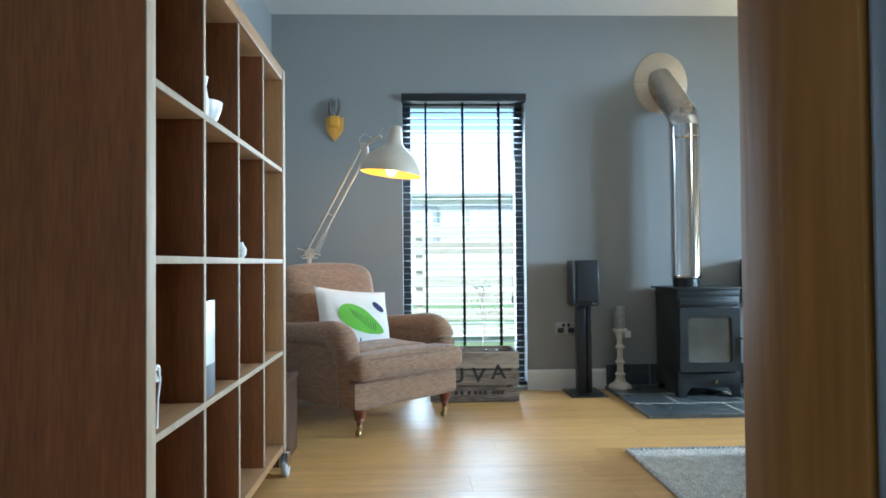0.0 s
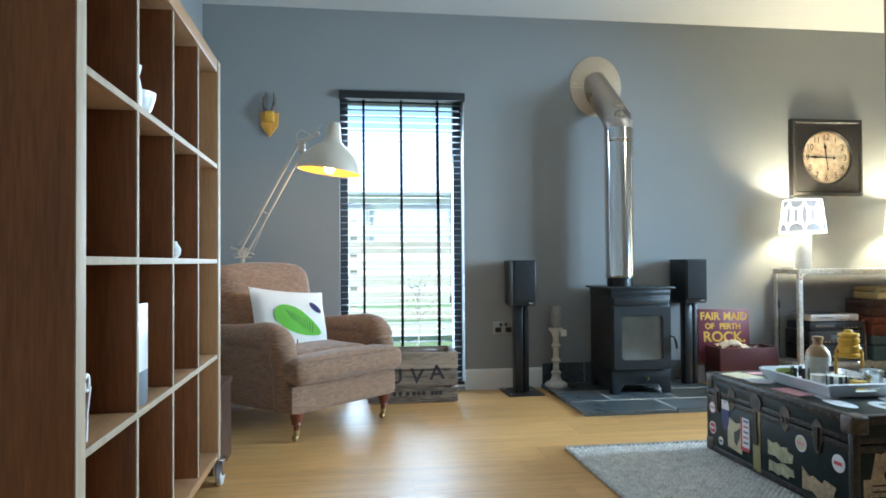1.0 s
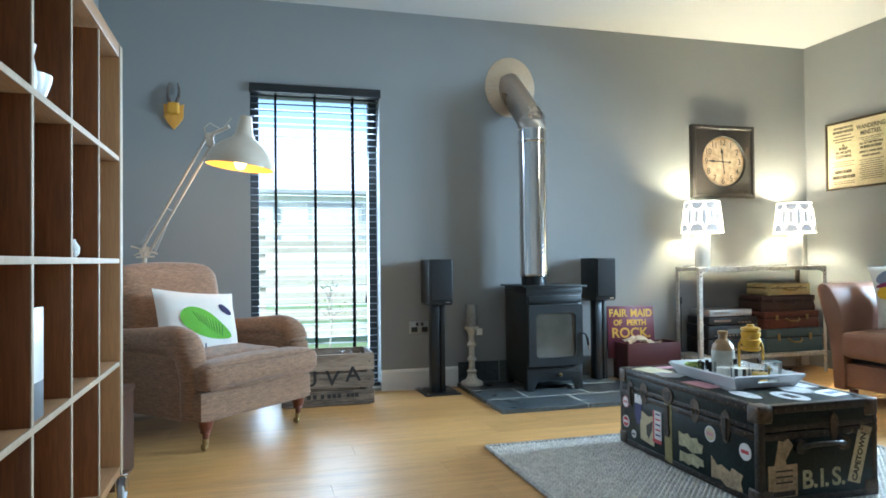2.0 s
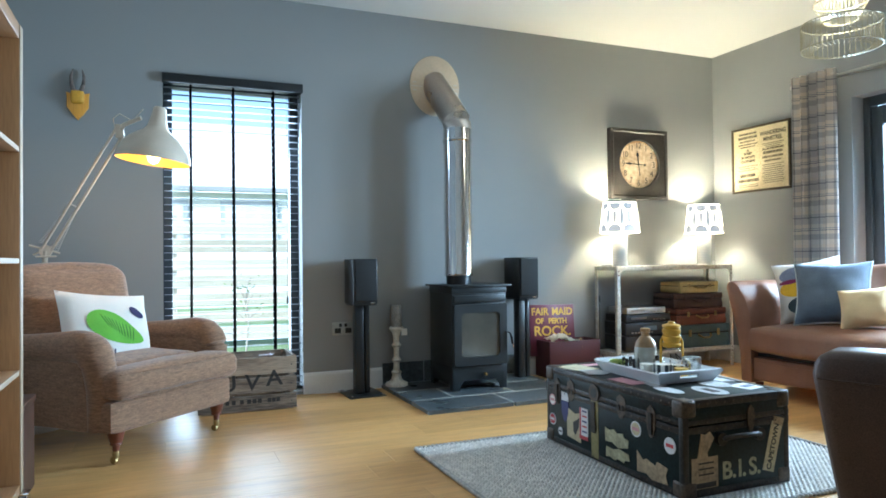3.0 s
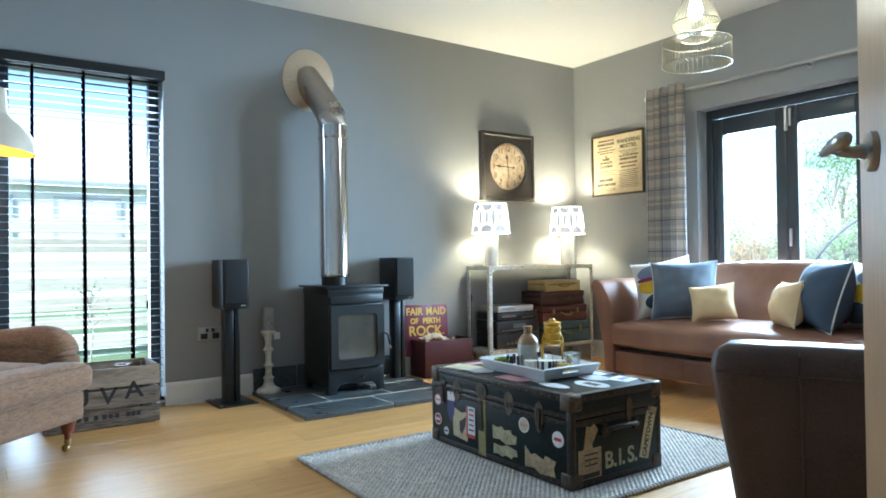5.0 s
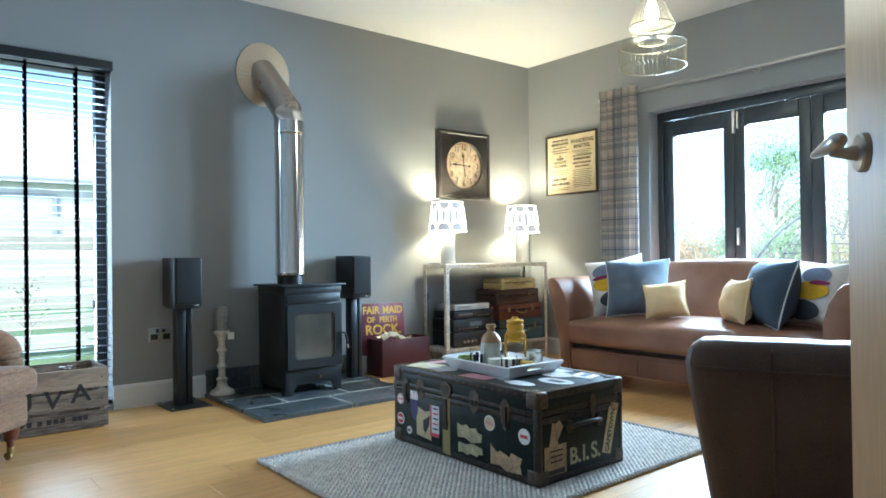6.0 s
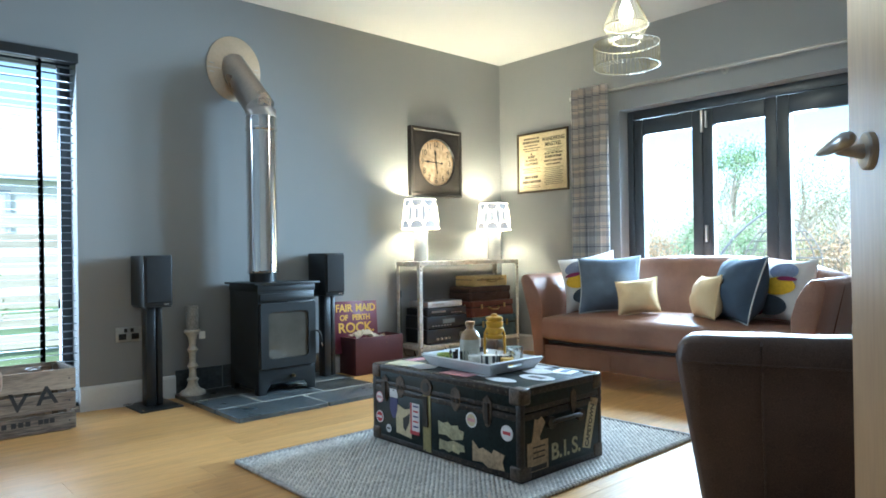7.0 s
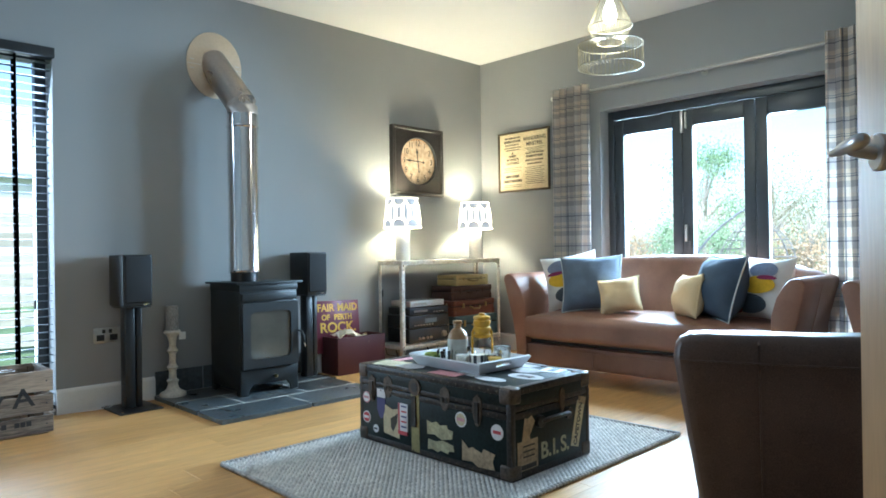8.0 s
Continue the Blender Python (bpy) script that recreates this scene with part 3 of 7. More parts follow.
def flue():
    f = thing("flue_pipe", pose(0, 0, 0), "polished steel flue pipe rising from the stove into the wall", "flue")
    c, r = (1.795, 4.35), 0.094
    part("collar", xf(lathe([(0.084, 0), (0.084, 0.055)], 32), pose(*c, 0.7)), M_BLACK, f, "black collar")
    part("lower_pipe", xf(lathe([(r, 0), (r + 0.003, 0.004), (r + 0.003, 0.02), (r, 0.026), (r, 1.0)], 40), pose(*c, 0.755)), M_STEEL, f)
    part("joint_band", xf(lathe([(r + 0.001, 0), (r + 0.006, 0.006), (r + 0.006, 0.014), (r + 0.001, 0.02)], 40, False), pose(*c, 1.66)), M_STEEL, f)
    p0, p1 = Vector((*c, 1.75)), Vector((1.735, WALL_N + 0.04, 2.13))
    d = (p1 - p0).normalized()
    part("elbow", tube([p0, p0 + Vector((0, 0, 0.035)), p0 + Vector((0, 0, 0.05)) + d * 0.02, p0 + Vector((0, 0, 0.05)) + d * 0.07], r + 0.0015, 36), M_FLUEDULL, f)
    part("upper_pipe", tube([p0 + Vector((0, 0, 0.05)) + d * 0.05, p1], r, 36), M_FLUEDULL, f)
    ell = xf(lathe([(1, 0), (1, 0.004), (0.97, 0.007)], 48), Matrix.Translation((1.735, WALL_N - 0.001, 2.097)) @ pose(0, 0, 0, 90) @ Matrix.Diagonal((0.187, 0.214, 1, 1)))
    part("wall_plate", ell, M_PLATE, f, "oval cream steel wall plate in two halves")
    for sx in (-1, 1):
        part("plate_joint", box(1.735 + sx * 0.14 - 0.045, 1.735 + sx * 0.14 + 0.045, WALL_N - 0.0092, WALL_N - 0.0078, 2.085, 2.0885), M_STEELDULL, f)
        for dz in (-0.028, 0.028):
            part("plate_clip", box(1.735 + sx * 0.155 - 0.014, 1.735 + sx * 0.155 + 0.014, WALL_N - 0.011, WALL_N - 0.0075, 2.0865 + dz - 0.003, 2.0865 + dz + 0.003, 0.001), M_STEELDULL, f)


flue()

# ---- tweed armchair ----
M_TURNED = wood("turned_mahogany", (0.2, 0.06, 0.03), (0.11, 0.03, 0.018), 0.3, "Z", 1.5, 0.1, 0.05)


def tweed_chair():
    c = thing("tweed_armchair", pose(-0.004, 3.603, 0, 0, 0, 43.6), "low rolled-arm armchair in sandy brown tweed", "armchair")
    part("seat_rail", softbox(-0.37, 0.37, -0.015, 0.74, 0.135, 0.285, 0.03, 0, 9), M_TWEED, c)
    part("seat_cushion", join(softbox(-0.378, 0.378, -0.065, 0.12, 0.283, 0.405, 0.045, 0.02, 11, 0.015),
                              softbox(-0.27, 0.27, 0.08, 0.6, 0.285, 0.415, 0.045, 0.03, 11)), M_TWEED, c)
    part("seat_welt", tube([(-0.345, -0.045, 0.394), (-0.2, -0.056, 0.397), (0, -0.058, 0.399), (0.2, -0.056, 0.397), (0.345, -0.045, 0.394)], 0.005, 6), M_TWEED, c)
    part("seat_welt", tube([(-0.345, -0.045, 0.296), (-0.2, -0.056, 0.293), (0, -0.058, 0.292), (0.2, -0.056, 0.293), (0.345, -0.045, 0.296)], 0.005, 6), M_TWEED, c)
    for sx in (-1, 1):
        # padded arm that rolls over at the front and runs down to the rail
        run = [(0.0, 0.72, 0.49, 0.05), (0.0, 0.55, 0.487, 0.06), (0.0, 0.4, 0.492, 0.066), (0.003, 0.28, 0.5, 0.07), (0.006, 0.19, 0.504, 0.073), (0.008, 0.125, 0.488, 0.075),
               (0.008, 0.088, 0.44, 0.071), (0.004, 0.078, 0.37, 0.062), (0.0, 0.08, 0.28, 0.055), (0.0, 0.085, 0.15, 0.05)]
        fine = []
        for i in range(len(run) - 1):
            p0, p1, p2, p3 = [Vector(run[max(0, min(len(run) - 1, i + k))]) for k in (-1, 0, 1, 2)]
            for q in (0, 0.25, 0.5, 0.75):
                fine.append(0.5 * (2 * p1 + (p2 - p0) * q + (2 * p0 - 5 * p1 + 4 * p2 - p3) * q * q + (3 * p1 - p0 - 3 * p2 + p3) * q ** 3))
        fine.append(Vector(run[-1]))
        bm = tube([(sx * (0.338 + p[0]), p[1], p[2]) for p in fine], 0.06, 24, [p[3] for p in fine])
        part("arm", bm, M_TWEED, c)
        part("arm_panel", softbox(min(0.276 * sx, 0.38 * sx), max(0.276 * sx, 0.38 * sx), 0.075, 0.72, 0.14, 0.5, 0.025, 0, 8), M_TWEED, c)
    bm = softbox(-0.335, 0.335, -0.085, 0.085, 0.0, 0.582, 0.085, 0.03, 12, 0.03)
    part("backrest", bm, M_TWEED, c, "", pose(0, 0.62, 0.28, -13))
    for x, y in ((-0.305, 0.03), (0.305, 0.03), (-0.27, 0.68), (0.27, 0.68)):
        leg = part("leg", xf(lathe([(0.012, 0.05), (0.014, 0.06), (0.016, 0.085), (0.026, 0.088), (0.024, 0.098), (0.028, 0.105), (0.036, 0.14), (0.037, 0.145)], 20), pose(x, y, 0)), M_TURNED, c, "turned reddish wooden leg")
        part("castor", join(xf(lathe([(0.013, 0.03), (0.016, 0.052), (0.014, 0.06)], 14), pose(x, y, 0)),
                            xf(lathe([(0.006, -0.009), (0.016, -0.007), (0.018, 0), (0.016, 0.007), (0.006, 0.009)], 16), pose(x, y + 0.012, 0.018, 0, 90))), M_BRASS, leg, "brass castor")
    return c


tweed_chair()
CHAIR = pose(-0.004, 3.603, 0, 0, 0, 43.6)
M_LINEN = surf("white_linen", (0.72, 0.7, 0.66), 0.9, var=0.06, scale=10, fine=260, bump=0.2, dist=0.001)
M_GREEN = surf("green_print", (0.16, 0.42, 0.045), 0.9, var=0.12, scale=12, fine=240, bump=0.1)
M_DKGREEN = surf("dark_green_print", (0.05, 0.15, 0.03), 0.9, var=0.2, scale=12, fine=240, bump=0.1)
M_NAVYPRINT = surf("indigo_print", (0.03, 0.028, 0.09), 0.9, var=0.15, scale=12, fine=240, bump=0.1)


def print_cushion():
    w, h, d = 0.47, 0.42, 0.17
    p = thing("printed_cushion", CHAIR @ pose(-0.045, 0.395, 0.527, -22, 6, -8), "white linen cushion with a green and indigo print", "cushion")
    part("cover", pillow(w, h, d, 18, 0.06, 3), M_LINEN, p)
    leaf = []
    for k in range(32):
        a = 2 * math.pi * k / 32
        q = 0.5 + 0.5 * math.cos(a)
        x, z = 0.15 * math.cos(a), 0.088 * math.sin(a) * (1 - 0.55 * q ** 1.5)
        leaf.append((0.0 + x * math.cos(-0.42) - z * math.sin(-0.42), -0.005 + x * math.sin(-0.42) + z * math.cos(-0.42)))
    part("green_patch", on_pillow(leaf, w, h, d, 0.0015, -1, 3), M_GREEN, p, "green printed leaf-like patch")
    for k in range(10):
        part("hatch_stroke", on_pillow(oval(-0.06 + 0.016 * k, 0.034 - 0.0075 * k, 0.036, 0.0022, 12, -1.15 - 0.06 * k), w, h, d, 0.003, -1, 3), M_DKGREEN, p, "dark green hatch stroke")
    part("indigo_patch", on_pillow(oval(0.125, 0.085, 0.045, 0.022, 18, -0.5), w, h, d, 0.0015, -1, 3), M_NAVYPRINT, p, "indigo printed shape")
    part("stem_print", on_pillow([(-0.022, -0.105), (-0.015, -0.105), (-0.013, -0.155), (-0.022, -0.155)], w, h, d, 0.0015, -1, 3), M_NAVYPRINT, p, "thin dark print")


print_cushion()


# ---- big spring-arm lamp ----
def floor_lamp():
    f = thing("spring_arm_floor_lamp", pose(0, 0, 0), "oversized cream spring-arm floor lamp, lit", "floor lamp")
    base = Vector((-0.70, 4.30, 0))
    j1, j2 = Vector((-0.617, 4.21, 0.935)), Vector((-0.253, 3.94, 1.535))
    part("base", xf(lathe([(0.15, 0), (0.15, 0.02), (0.14, 0.03), (0.03, 0.04), (0.02, 0.06)], 36), Matrix.Translation(base)), M_CREAM, f)
    part("post", tube([base + Vector((0, 0, 0.05)), j1], 0.014, 12), M_CREAM, f)
    d = (j2 - j1).normalized()
    side = d.cross(Vector((0, 1, 0.2))).normalized()
    for k in (-1, 1):
        part("arm_rod", tube([j1 + side * 0.021 * k, j2 + side * 0.021 * k], 0.0075, 10), M_CREAM, f)
    part("tie_bar", tube([j1 + d * 0.29 + side * 0.032, j1 + d * 0.29 - side * 0.032], 0.004, 8), M_STEELDULL, f)
    for off in (-0.042, 0.042):
        hel = []
        for i in range(150):
            a = i * 0.8
            q = j1 + d * (0.03 + 0.2 * i / 150) + side * off * (1 - 0.5 * i / 150)
            e = d.cross(side)
            hel.append(q + 0.008 * (math.cos(a) * side + math.sin(a) * e))
        part("spring", tube(hel, 0.0016, 5), M_STEELDULL, f)
    part("joint", join(xf(lathe([(0.03, -0.01), (0.032, 0), (0.03, 0.01)], 20), Matrix.Translation(j1) @ pose(0, 0, 0, 90)), tube([j1 + Vector((-0.075, 0, 0.03)), j1 + Vector((0.065, 0, -0.012))], 0.006, 8), tube([j1 + Vector((-0.06, 0.012, -0.02)), j1 + Vector((0.05, 0.012, 0.035))], 0.005, 8), tube([j1 + Vector((-0.045, -0.012, -0.03)), j1 + Vector((0.05, -0.012, -0.028))], 0.005, 8)), M_CREAM, f)
    sh = Vector((-0.098, 3.86, 1.378))
    top = sh + Vector((-0.025, 0.0, 0.2))
    part("knuckle", join(tube([j2 - d * 0.02, j2 + d * 0.04, top + Vector((-0.03, 0.02, 0.02))], 0.011, 10), xf(box(-0.02, 0.02, -0.014, 0.014, -0.035, 0.035, 0.005), Matrix.Translation(j2))), M_CREAM, f)
    part("cable", tube([j2 + Vector((-0.02, 0, 0.0)), j2 + Vector((-0.03, -0.01, 0.06)), j2 + Vector((0.0, -0.02, 0.085)), j2 + Vector((0.06, -0.03, 0.05)), top + Vector((-0.02, 0, 0.06))], 0.003, 8), M_CREAM, f)
    tilt = Matrix.Translation(sh) @ pose(0, 0, 0, 0, 7, 0)
    prof = [(0.178, 0.0), (0.176, 0.025), (0.168, 0.055), (0.152, 0.085), (0.126, 0.113), (0.094, 0.136), (0.064, 0.156), (0.049, 0.175), (0.042, 0.205), (0.036, 0.24), (0.031, 0.27)]
    shade = part("shade", xf(lathe(prof + [(0.026, 0.277), (0.002, 0.279)], 44, False), tilt), M_CREAM, f)
    part("lining", xf(lathe([(r - 0.004, z) for r, z in prof[:-2]], 44, False), tilt), M_SHADEIN, shade, "yellow reflective lining")
    part("bulb", xf(lathe([(0.004, -0.02), (0.022, -0.012), (0.032, 0.012), (0.028, 0.04), (0.016, 0.07), (0.014, 0.11)], 20), tilt @ pose(0, 0, 0.008)), glow("warm_bulb", (1, 0.6, 0.16), 3.0), shade, "glowing bulb")
    lamp("spring_arm_lamp_light", "POINT", Matrix.Translation(sh + Vector((0, 0, -0.03))), 0.75, (1, 0.62, 0.25), 0.03)


floor_lamp()


# ---- horn ornament ----
def ornament():
    o = thing("horn_wall_ornament", pose(-0.505, WALL_N, 0), "small horn ornament on a yellow wooden shield", "wall ornament")
    sh = [(-0.058, 1.845), (-0.062, 1.86), (-0.03, 1.852), (0, 1.862), (0.03, 1.852), (0.062, 1.86), (0.058, 1.845), (0.056, 1.775), (0.03, 1.735), (0, 1.70), (-0.03, 1.735), (-0.056, 1.775)]
    part("shield", xf(prism(sh, 0.018, 0.003), pose(0, -0.018, 0)), wood("yellow_shield", (0.72, 0.37, 0.05), (0.6, 0.28, 0.035), 0.45, "Z", 1, 0.1), o)
    part("boss", xf(softbox(-0.035, 0.035, -0.05, -0.016, 1.79, 1.87, 0.016, 0, 5), pose(0, 0, 0)), surf("ochre_resin", (0.68, 0.36, 0.03), 0.5), o)
    for s in (-1, 1):
        part("horn", tube([(s * 0.018, -0.035, 1.86), (s * 0.03, -0.03, 1.9), (s * 0.034, -0.02, 1.95), (s * 0.024, -0.012, 1.995)], 0.01, 10, [0.013, 0.011, 0.009, 0.003]),
             surf("dark_horn", (0.13, 0.1, 0.085), 0.6, var=0.3, fine=90, bump=0.3), o, "dark ridged horn")


ornament()


# ---- wooden crate ----
def crate():
    c = thing("wooden_crate", pose(0.40, 4.205, 0, 0, 0, 0), "weathered wooden fruit crate with stencilled letters", "crate")
    mw = wood("weathered_crate_board", (0.38, 0.3, 0.22), (0.08, 0.06, 0.045), 0.8, "X", 1.6, 0.45, 0.4)
    me = wood("weathered_crate_end", (0.3, 0.24, 0.19), (0.15, 0.12, 0.09), 0.8, "Z", 1.6, 0.4, 0.4)
    hw, dp = 0.275, 0.33
    zs = ((0.008, 0.092), (0.107, 0.195), (0.211, 0.312))
    for z0, z1 in zs:
        part("front_board", box(-hw, hw, 0.0, 0.012, z0, z1, 0.002, 1), mw, c)
        part("back_board", box(-hw, hw, dp - 0.012, dp, z0, z1, 0.002, 1), mw, c)
    for x in (-hw + 0.003, hw - 0.019):
        for z0, z1 in zs:
            part("end_board", box(x, x + 0.016, 0.0125, dp - 0.0125, z0, z1 + 0.002, 0.002, 1), me, c)
    part("bottom_board", box(-hw + 0.02, hw - 0.02, 0.0125, dp - 0.0125, 0.0, 0.012), mw, c)
    for x in (-hw + 0.03, hw - 0.03):
        for y in (0.03, dp - 0.03):
            part("corner_post", box(x - 0.012, x + 0.012, y - 0.017, y + 0.017, 0.012, 0.3, 0.002, 1), me, c)
    ink = surf("faded_black_ink", (0.03, 0.028, 0.026), 0.85, var=0.4, scale=20, fine=150)
    for k, (ch, x, z, r) in enumerate((("U", -0.115, 0.165, 3), ("V", 0.02, 0.165, -4), ("A", 0.145, 0.185, 2))):
        words("letter", ch, 0.125, ink, c, Matrix.Translation((x, -0.0007, z)) @ pose(0, 0, 0, 90, 0, 0) @ pose(0, 0, 0, 0, 0, r), squeeze=1.1, offset=0.002)
    for i, x in enumerate((-0.12, -0.085, -0.04, 0.0, 0.03, 0.06, 0.115, 0.14, 0.165)):
        part("stencil_bar", box(x - 0.009, x + 0.012, -0.0012, 0.0, 0.05, 0.074), ink, c)
    for x in (-hw + 0.03, hw - 0.03):
        for z0, z1 in zs:
            part("nail", xf(lathe([(0.004, 0), (0.0035, 0.002)], 8), pose(x, 0.0005, (z0 + z1) / 2, 90)), M_BLACK, c)


crate()
for x, y, z, s in ((0.30, 4.33, 0.275, 1.0), (0.52, 4.36, 0.265, 0.9)):
    j = thing("glass_jar", pose(x, y, 0.013), "clear glass jar standing in the crate", "jar", "jars in the crate")
    part("body", lathe([(0.045 * s, 0), (0.05 * s, 0.01), (0.05 * s, z - 0.05), (0.042 * s, z - 0.02), (0.045 * s, z + 0.03), (0.042 * s, z + 0.03), (0.04 * s, z - 0.02), (0.046 * s, z - 0.055), (0.046 * s, 0.014)], 24), M_CLEAR, j)


# ---- loudspeakers ----
def speaker(x, y, rz):
    m = pose(x, y, 0, 0, 0, rz)
    grille = surf("black_speaker_cloth", (0.01, 0.01, 0.011), 0.8, var=0.3, fine=400, bump=0.3)
    s = thing("speaker_stand", m, "black metal loudspeaker stand with twin columns", "speaker stand", "speaker stands")
    part("base_plate", box(-0.12, 0.12, -0.14, 0.14, 0, 0.008, 0.002), M_BLACK, s)
    part("column", box(-0.05, 0.006, -0.036, 0.036, 0.008, 0.578, 0.006), M_BLACK, s)
    part("column", box(0.016, 0.047, -0.03, 0.03, 0.008, 0.578, 0.006), M_BLACK, s)
    part("top_plate", box(-0.075, 0.075, -0.09, 0.09, 0.578, 0.586, 0.002), M_BLACK, s)
    for px in (-0.1, 0.1):
        for py in (-0.12, 0.12):
            part("spike", xf(lathe([(0.007, 0), (0.007, 0.008)], 10), pose(px, py, 0.007)), M_CHROME, s)
    k = thing("loudspeaker", m @ Matrix.Translation((0, 0, 0.586)), "black bookshelf loudspeaker on a metal stand", "loudspeaker", "loudspeakers")
    part("cabinet", box(-0.081, 0.081, -0.097, 0.108, 0, 0.292, 0.007, 3), M_BLACK, k)
    part("grille", box(-0.073, 0.073, -0.109, -0.097, 0.022, 0.284, 0.006, 3), grille, k, "black cloth grille")
    part("badge", box(0.03, 0.06, -0.0985, -0.097, 0.007, 0.014), M_CHROME, k)


speaker(1.14, 4.445, 2)
speaker(2.333, 4.45, 3)


# ---- socket ----
def socket():
    s = thing("wall_socket", pose(1.055, WALL_N, 0.415), "grey double wall socket with dark switches", "socket")
    part("plate", box(-0.073, 0.073, -0.009, 0, -0.043, 0.043, 0.003), surf("satin_grey_plate", (0.42, 0.42, 0.41), 0.35, 0.6), s)
    for x in (-0.036, 0.036):
        part("outlet", box(x - 0.021, x + 0.021, -0.0115, -0.008, -0.03, 0.004, 0.001), M_BLACK, s)
        for dx, dz, w, h in ((0, -0.004, 0.004, 0.009), (-0.011, -0.022, 0.008, 0.004), (0.011, -0.022, 0.008, 0.004)):
            part("hole", box(x + dx - w / 2, x + dx + w / 2, -0.0122, -0.0112, dz - h / 2, dz + h / 2), M_CHARCOAL, s)
    for x in (-0.018, 0.018):
        part("switch", box(x - 0.009, x + 0.009, -0.013, -0.008, 0.012, 0.034, 0.002), M_BLACK, s)
    part("cable", tube([(0.04, -0.03, -0.39), (-0.01, -0.06, -0.408), (-0.1, -0.05, -0.41), (-0.2, -0.03, -0.41)], 0.003, 8), M_WHITE, s, "thin white cable on the floor")


socket()


# ---- candle holder ----
def candle_holder():
    c = thing("candle_holder", pose(1.40, 4.51, 0.0235), "distressed white turned wooden candle holder with a grey candle", "candle holder")
    mw = surf("distressed_white_paint", (0.62, 0.58, 0.5), 0.7, var=0.25, scale=14, fine=70, bump=0.3)
    part("stem", lathe([(0.076, 0), (0.076, 0.012), (0.07, 0.022), (0.05, 0.03), (0.036, 0.045), (0.028, 0.07), (0.032, 0.085), (0.036, 0.092), (0.022, 0.105), (0.02, 0.15),
                        (0.026, 0.165), (0.034, 0.172), (0.024, 0.185), (0.019, 0.2), (0.019, 0.25), (0.027, 0.262), (0.034, 0.272), (0.024, 0.285), (0.02, 0.3), (0.022, 0.33),
                        (0.03, 0.36), (0.046, 0.375), (0.05, 0.385), (0.046, 0.395)], 28), mw, c)
    part("candle", xf(lathe([(0.036, 0), (0.037, 0.006), (0.037, 0.14), (0.033, 0.146), (0.02, 0.14)], 24), pose(0, 0, 0.396)), surf("grey_ribbed_wax", (0.33, 0.32, 0.3), 0.7, var=0.5, fine=160, bump=0.8, stretch=(1, 1, 0.4)), c, "grey patterned candle")
    part("tag", box(0.02, 0.06, -0.052, -0.05, 0.34, 0.385), M_WHITE, c, "white card tag")


candle_holder()


# ---- enamel sign and kindling box ----
def sign():
    s = thing("enamel_sign", pose(2.655, 4.545, 0.14, -6, 1.2, 0), "maroon enamel sign with yellow lettering leaning on the wall", "sign")
    part("plate", box(-0.195, 0.195, 0, 0.006, 0, 0.38, 0.002), surf("maroon_enamel", (0.13, 0.022, 0.045), 0.35, var=0.12, scale=6, fine=60), s)
    y = surf("yellow_enamel", (0.72, 0.45, 0.05), 0.45, var=0.1, scale=9)
    for t, x, z, sz, q in (("FAIR", -0.104, 0.326, 0.076, 0.98), ("MAID", 0.09, 0.326, 0.076, 0.98), ("OF", -0.108, 0.256, 0.056, 0.98), ("PERTH", 0.048, 0.256, 0.056, 0.98), ("ROCK.", 0.0, 0.18, 0.1, 1.08)):
        words("lettering", t, sz, y, s, Matrix.Translation((x, -0.0008, z)) @ ON_FRONT, squeeze=q, offset=0.0022)


sign()


def kindling_box():
    b = thing("kindling_box", pose(2.515, 4.37, 0), "maroon painted wooden box full of kindling and paper", "box")
    m = surf("maroon_paint", (0.085, 0.018, 0.02), 0.5, var=0.15, scale=5, fine=80, bump=0.15)
    w, d, h, t = 0.43, 0.205, 0.265, 0.014
    part("front_panel", box(0, w, 0, t, 0, h, 0.002), m, b)
    part("back_panel", box(0, w, d - t, d, 0, h, 0.002), m, b)
    part("side_panel", box(0, t, t + 0.0005, d - t - 0.0005, 0, h, 0.002), m, b)
    part("side_panel", box(w - t, w, t + 0.0005, d - t - 0.0005, 0, h, 0.002), m, b)
    part("base", box(t, w - t, t, d - t, 0.004, 0.02), m, b)
    k = thing("kindling", pose(2.515, 4.37, 0.0), "split kindling sticks heaped in the box", "firewood")
    mk = wood("split_kindling", (0.42, 0.26, 0.13), (0.25, 0.14, 0.07), 0.8, "X", 2, 0.5, 0.3)
    for i in range(26):
        ln, z = random.uniform(0.1, 0.17), random.uniform(0.2, 0.25)
        part("stick", xf(box(-ln / 2, ln / 2, -0.01, 0.01, -0.007, 0.007, 0.002, 1),
                         Matrix.Translation((random.uniform(0.1, 0.33), random.uniform(0.06, 0.145), z)) @ pose(0, 0, 0, random.uniform(0, 90), random.uniform(-22, 22), random.uniform(-50, 50))), mk, k)
    part("heap", softbox(0.02, 0.41, 0.02, 0.185, 0.021, 0.215, 0.02), mk, k)
    p = thing("crumpled_paper", pose(2.67, 4.45, 0.252), "crumpled cream paper on top of the kindling", "paper")
    part("sheet", slab(lambda u, v: (0.24 * (u - 0.5), 0.13 * (v - 0.5), 0.022 + 0.05 * noise.noise(Vector((u * 4, v * 4, 2))) + 0.02 * math.sin(u * 5)), 12, 8, 0.002), surf("cream_paper", (0.82, 0.76, 0.64), 0.9), p, flat=True)


kindling_box()

